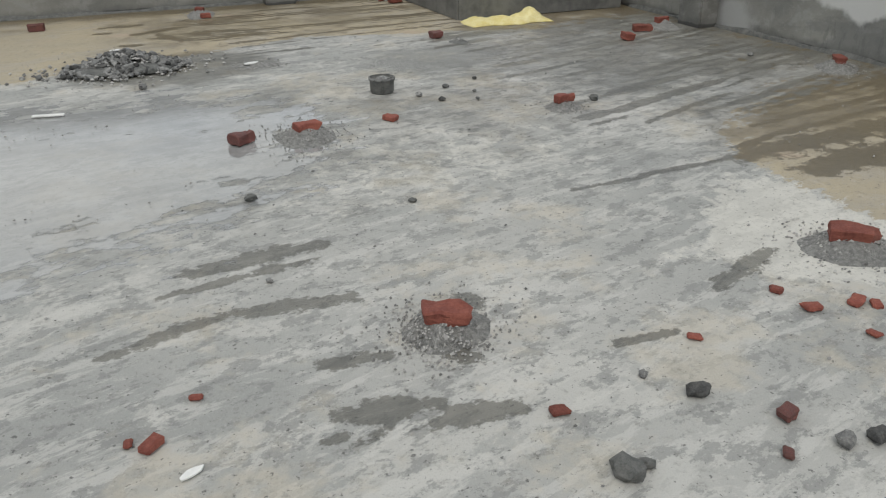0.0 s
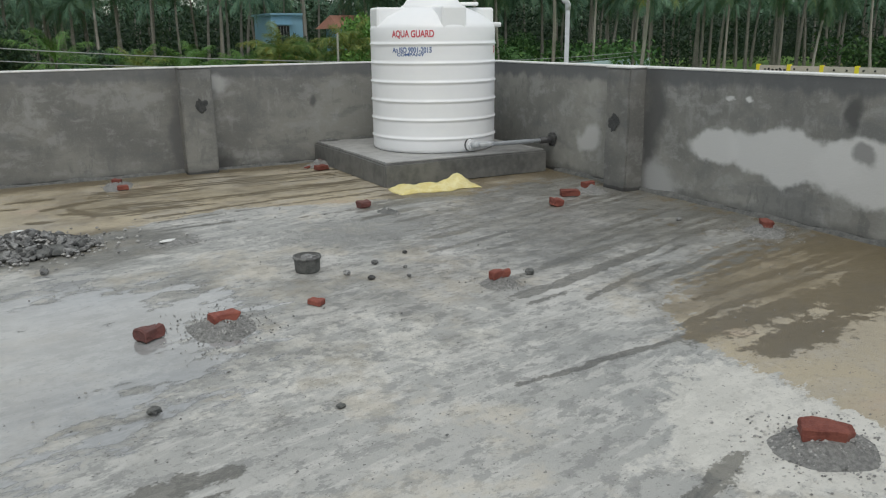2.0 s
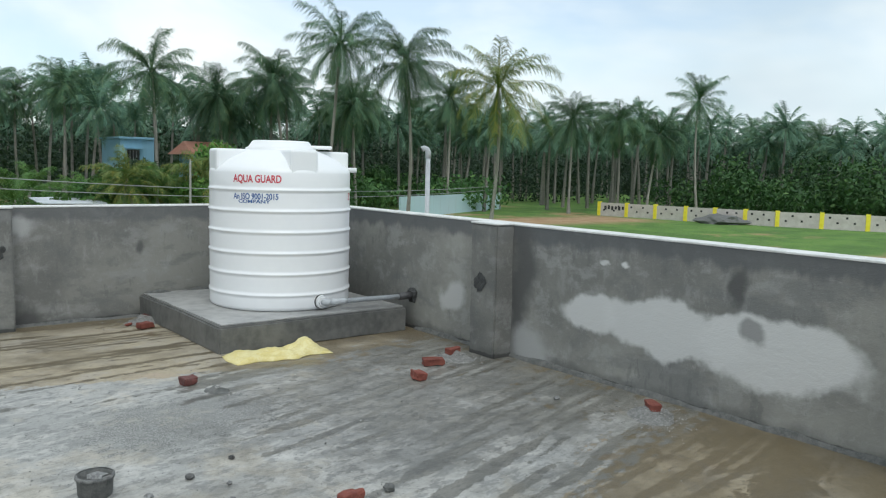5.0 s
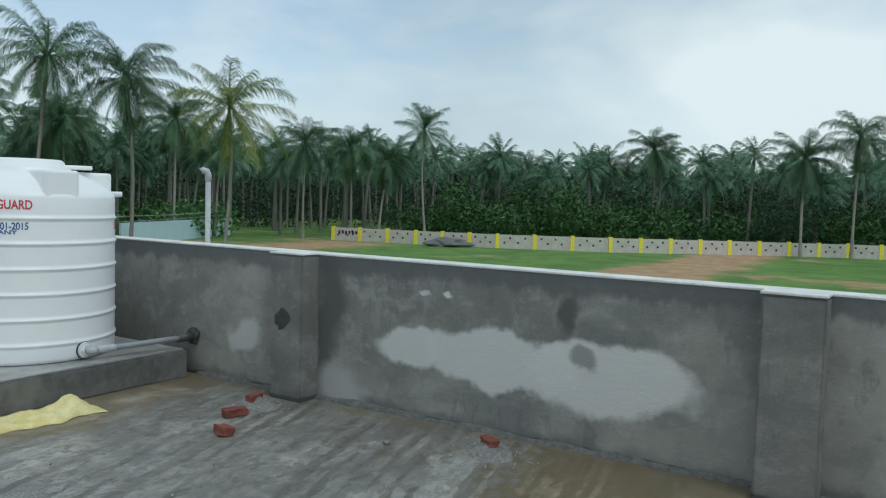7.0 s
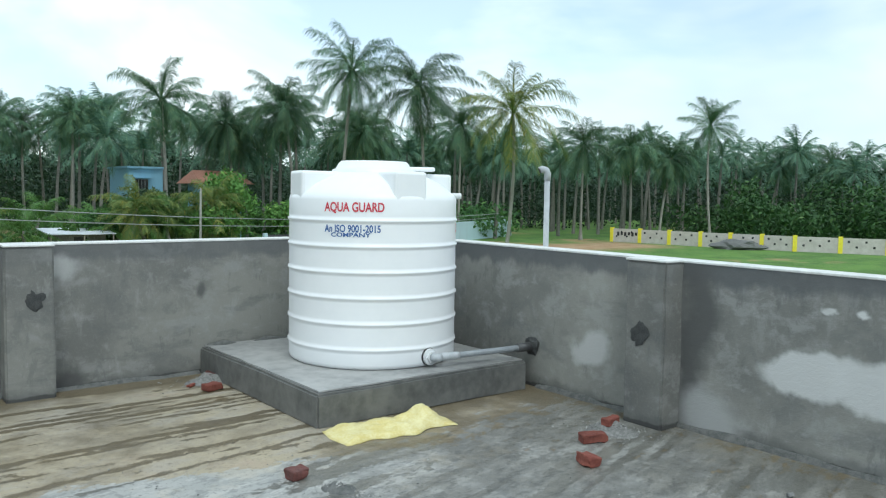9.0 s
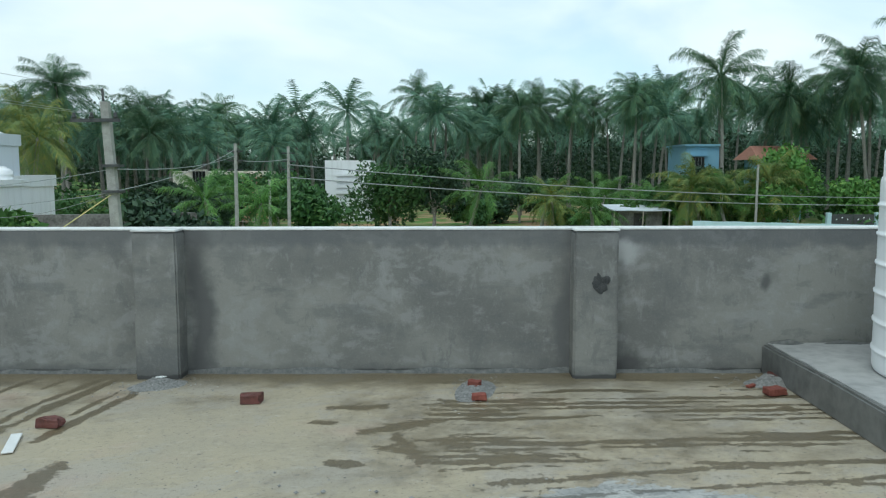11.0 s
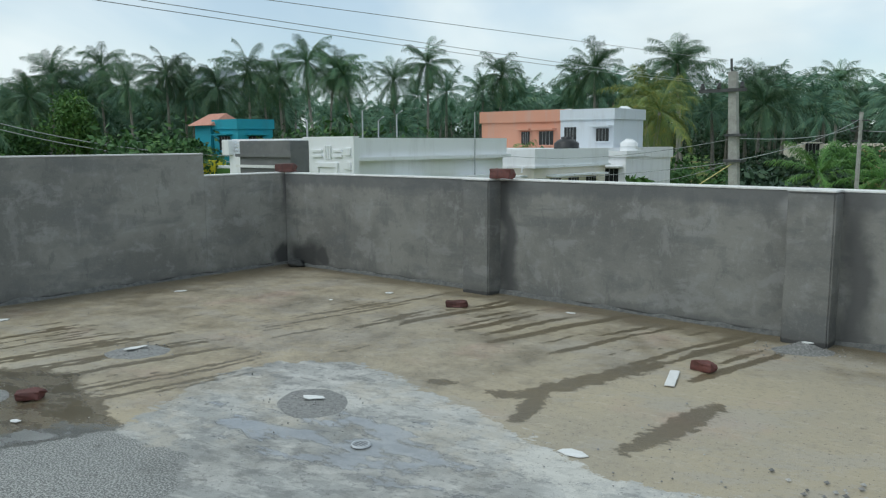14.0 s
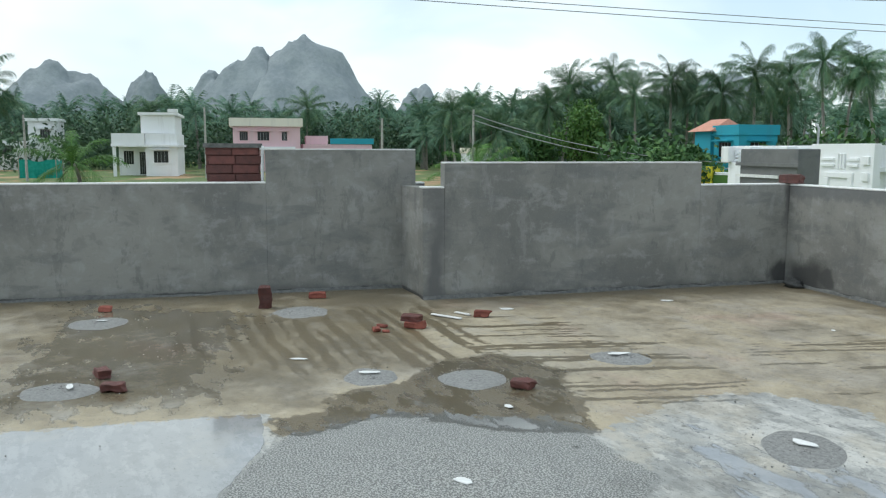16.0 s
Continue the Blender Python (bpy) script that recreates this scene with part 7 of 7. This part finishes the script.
def stone_heap():
    """The heap of crushed stone: several hundred broken chips."""
    rng = random.Random(31)
    root = empty("crushed_stone_heap", pose(-1.45, -2.48, 0), "heap of dark grey crushed stone on the roof", "stone heap")
    part("bed", lump(0.36, 0.25, 0.045, 0.1, 9, 3, 0.5), M["mortar"], root)
    shapes = []
    for k in range(5):
        me = mesh_of(lump(0.024 + 0.003 * k, 0.018, 0.015, 0.8, k + 60, 1), "stone_chip")
        me.materials.append(M["stone"])
        shapes.append(me)
    for k in range(290):
        a, q = rng.uniform(0, 6.28), rng.random() ** 0.55
        px, py = 0.42 * q * math.cos(a), 0.29 * q * math.sin(a)
        z = 0.008 + 0.10 * (math.cos(math.pi * min(1, q * 0.95)) * 0.5 + 0.5)
        c = part("stone_chip", shapes[k % 5], None, root)
        c.matrix_local = pose(px, py, z - 0.004, rng.uniform(-35, 35), rng.uniform(-35, 35), rng.uniform(0, 360)) @ Matrix.Scale(rng.uniform(0.7, 1.25), 4)
    spots = []
    for k in range(900):
        a, q = rng.uniform(0, 6.28), abs(rng.gauss(0, 0.75))
        px, py = 0.42 * q * math.cos(a), 0.29 * q * math.sin(a)
        spots.append((px, py, 0.012 + 0.10 * (math.cos(math.pi * min(1, q * 0.95)) * 0.5 + 0.5), rng.uniform(0.006, 0.013)))
    bm = grit_mesh(spots)
    part("loose_grit", bm, M["grit"], root)["kind"] = "stuff"


stone_heap()


def flake(x, y, l, w, az, seed, z=0.004, name="white_tile_scrap", label="broken white tile scrap lying on the floor"):
    """A flat shard of tile with a broken outline."""
    rng = random.Random(seed)
    bm = bmesh.new()
    ring = []
    for i in range(7):
        a = 2 * math.pi * i / 7 + rng.uniform(-0.2, 0.2)
        ring.append((l / 2 * math.cos(a) * rng.uniform(0.75, 1.1), w / 2 * math.sin(a) * rng.uniform(0.75, 1.1)))
    lo, hi = [bm.verts.new((p[0], p[1], 0)) for p in ring], [bm.verts.new((p[0], p[1], 0.004)) for p in ring]
    bm.faces.new(hi)
    bm.faces.new(lo[::-1])
    for i in range(7):
        bm.faces.new((lo[i], lo[(i + 1) % 7], hi[(i + 1) % 7], hi[i]))
    ob = obj(name, bm, M["white_tile"])
    ob.matrix_world = pose(x, y, z, 0, 0, az)
    return tagged(ob, label, "tile scrap", "white tile scraps")


for i, (x, y, l, w, az, z) in enumerate(((-4.34, -2.92, 0.17, 0.09, 30, 0.026), (-6.0, -3.03, 0.20, 0.08, 85, 0.026), (-7.66, -3.25, 0.16, 0.11, 80, 0.004), (-7.70, -1.72, 0.18, 0.09, 80, 0.004),
                                         (-6.18, -0.56, 0.10, 0.08, 30, 0.004), (-6.34, -1.1, 0.05, 0.04, 0, 0.004), (-4.49, -0.23, 0.12, 0.06, 0, 0.004), (-2.95, -2.63, 0.17, 0.12, 10, 0.004),
                                         (-4.34, -4.53, 0.13, 0.08, 40, 0.004), (-5.93, -4.69, 0.20, 0.07, 78, 0.026), (-6.41, -5.07, 0.16, 0.05, 70, 0.004), (-0.66, -2.71, 0.15, 0.08, 25, 0.018),
                                         (-1.57, -6.73, 0.085, 0.035, 30, 0.004), (-2.74, -0.22, 0.10, 0.06, 20, 0.055), (-5.2, -4.05, 0.09, 0.05, 20, 0.004), (-1.50, -2.44, 0.11, 0.06, 20, 0.128), (-3.4, -3.9, 0.07, 0.04, 0, 0.004),
                                         (-6.02, -6.36, 0.13, 0.06, 10, 0.024), (-7.82, -6.5, 0.12, 0.06, 80, 0.024))):
    flake(x, y, l * 0.8, w * 0.75, az, i + 1, z)


def strip(x0, y0, x1, y1, w, label):
    L = math.hypot(x1 - x0, y1 - y0)
    ob = obj("white_strip", boxm(-L / 2, L / 2, -w / 2, w / 2, 0.0, 0.01, 0.003), M["white_tile"])
    ob.matrix_world = pose((x0 + x1) / 2, (y0 + y1) / 2, 0.006, 0, 0, math.degrees(math.atan2(y1 - y0, x1 - x0)))
    return tagged(ob, label, "strip", "white strips")


strip(-3.06, -1.49, -3.16, -1.21, 0.055, "flat white tile strip lying on the floor")
strip(-1.99, -3.49, -1.83, -3.52, 0.03, "thin white plastic strip on the floor")
strip(-7.57, -3.93, -7.34, -3.74, 0.035, "thin white plastic strip on the floor")
strip(-7.47, -3.63, -7.60, -3.72, 0.03, "thin white plastic strip on the floor")


def floor_drain():
    root = empty("floor_drain", pose(-3.71, -3.16, 0.004), "round grey drain cover set in the floor", "drain")
    part("ring", lathe([(0.033, 0.0), (0.034, 0.007), (0.043, 0.007), (0.046, 0.0)], 28), M["pvc"], root, smooth=True)
    part("grate", lathe([(0, 0.004), (0.033, 0.004), (0.033, 0.0)], 24), M["iron"], root)
    for k in range(4):
        part("grate_bar", boxm(-0.028, 0.028, -0.023 + 0.014 * k, -0.018 + 0.014 * k, 0.003, 0.006), M["pvc"], root)


floor_drain()


def tub():
    root = empty("mortar_tub", pose(-0.085, -3.76, 0), "small cement-coated tub lying mouth up", "tub")
    part("body", lathe([(0.0, 0.004), (0.064, 0.0), (0.070, 0.01), (0.073, 0.078), (0.078, 0.083), (0.076, 0.091), (0.066, 0.088), (0.063, 0.07), (0.0, 0.066)], 28), M["mortar"], root, smooth=True)
    part("rim", lathe([(0.071, 0.076), (0.080, 0.078), (0.079, 0.091), (0.071, 0.093)], 28), M["stone"], root, smooth=True)
    part("cement_lump", lump(0.042, 0.038, 0.016, 0.5, 3), M["stone"], root).location = (0.01, 0.0, 0.064)


tub()


def yellow_sack():
    """An empty woven sack, crumpled flat before the plinth."""
    bm = bmesh.new()
    nx, ny = 34, 16
    L, W = 0.80, 0.30
    grid = []
    for j in range(ny + 1):
        row = []
        for i in range(nx + 1):
            u, v = i / nx - 0.5, j / ny - 0.5
            p = Vector((u * L * (1 - 0.12 * abs(v)), v * W * (1 + 0.35 * noise.noise(Vector((u * 5, 1.2, 0)))), 0))
            edge = min(0.5 - abs(u), 0.5 - abs(v)) * 2
            fold = abs(noise.noise(Vector((u * 4.0 + v * 2.0, v * 3.0, 2)))) * 0.045 + 0.085 * math.exp(-((u - 0.28) / 0.09) ** 2) * (1 - 2 * abs(v)) + 0.012 * noise.noise(Vector((u * 18, v * 12, 5)))
            p.z = 0.006 + max(0, fold + 0.02) * min(1, edge * 4)
            p.y += 0.03 * noise.noise(Vector((u * 6, v, 7)))
            row.append(bm.verts.new(p))
        grid.append(row)
    for j in range(ny):
        for i in range(nx):
            bm.faces.new((grid[j][i], grid[j][i + 1], grid[j + 1][i + 1], grid[j + 1][i]))
    r = bmesh.ops.extrude_face_region(bm, geom=bm.faces[:])
    for v in r["geom"]:
        if isinstance(v, bmesh.types.BMVert):
            v.co.z = max(0.001, v.co.z - 0.006)
    bmesh.ops.recalc_face_normals(bm, faces=bm.faces[:])
    ob = obj("plastic_sack", bm, M["sack"], smooth=True)
    ob.matrix_world = pose(1.70, -1.93, 0, 0, 0, -3)
    return tagged(ob, "crumpled empty yellow woven plastic sack on the floor", "sack")


yellow_sack()


def scattered_grit():
    """Fine stray grit over the middle of the roof."""
    rng = random.Random(77)
    spots = []
    for k in range(2600):
        x, y = rng.uniform(-2.8, 2.4), rng.uniform(-7.6, -1.6)
        if noise.noise(Vector((x, y, 0)) * 1.3) + rng.uniform(-0.35, 0.35) < 0.0:
            continue
        s = 0.0016 + 0.005 * rng.random() ** 3
        spots.append((x, y, 0.006 + s * 0.3, s))
    for k in range(500):
        x, y = rng.uniform(-8.0, -2.8), rng.uniform(-6.6, -0.3)
        s = 0.002 + 0.005 * rng.random() ** 3
        spots.append((x, y, 0.006 + s * 0.3, s))
    me = grit_mesh(spots)
    me.materials.append(M["grit"])
    tagged(new("stray_grit", me), "fine stray grit on the cement floor", "grit", kind="stuff")


scattered_grit()
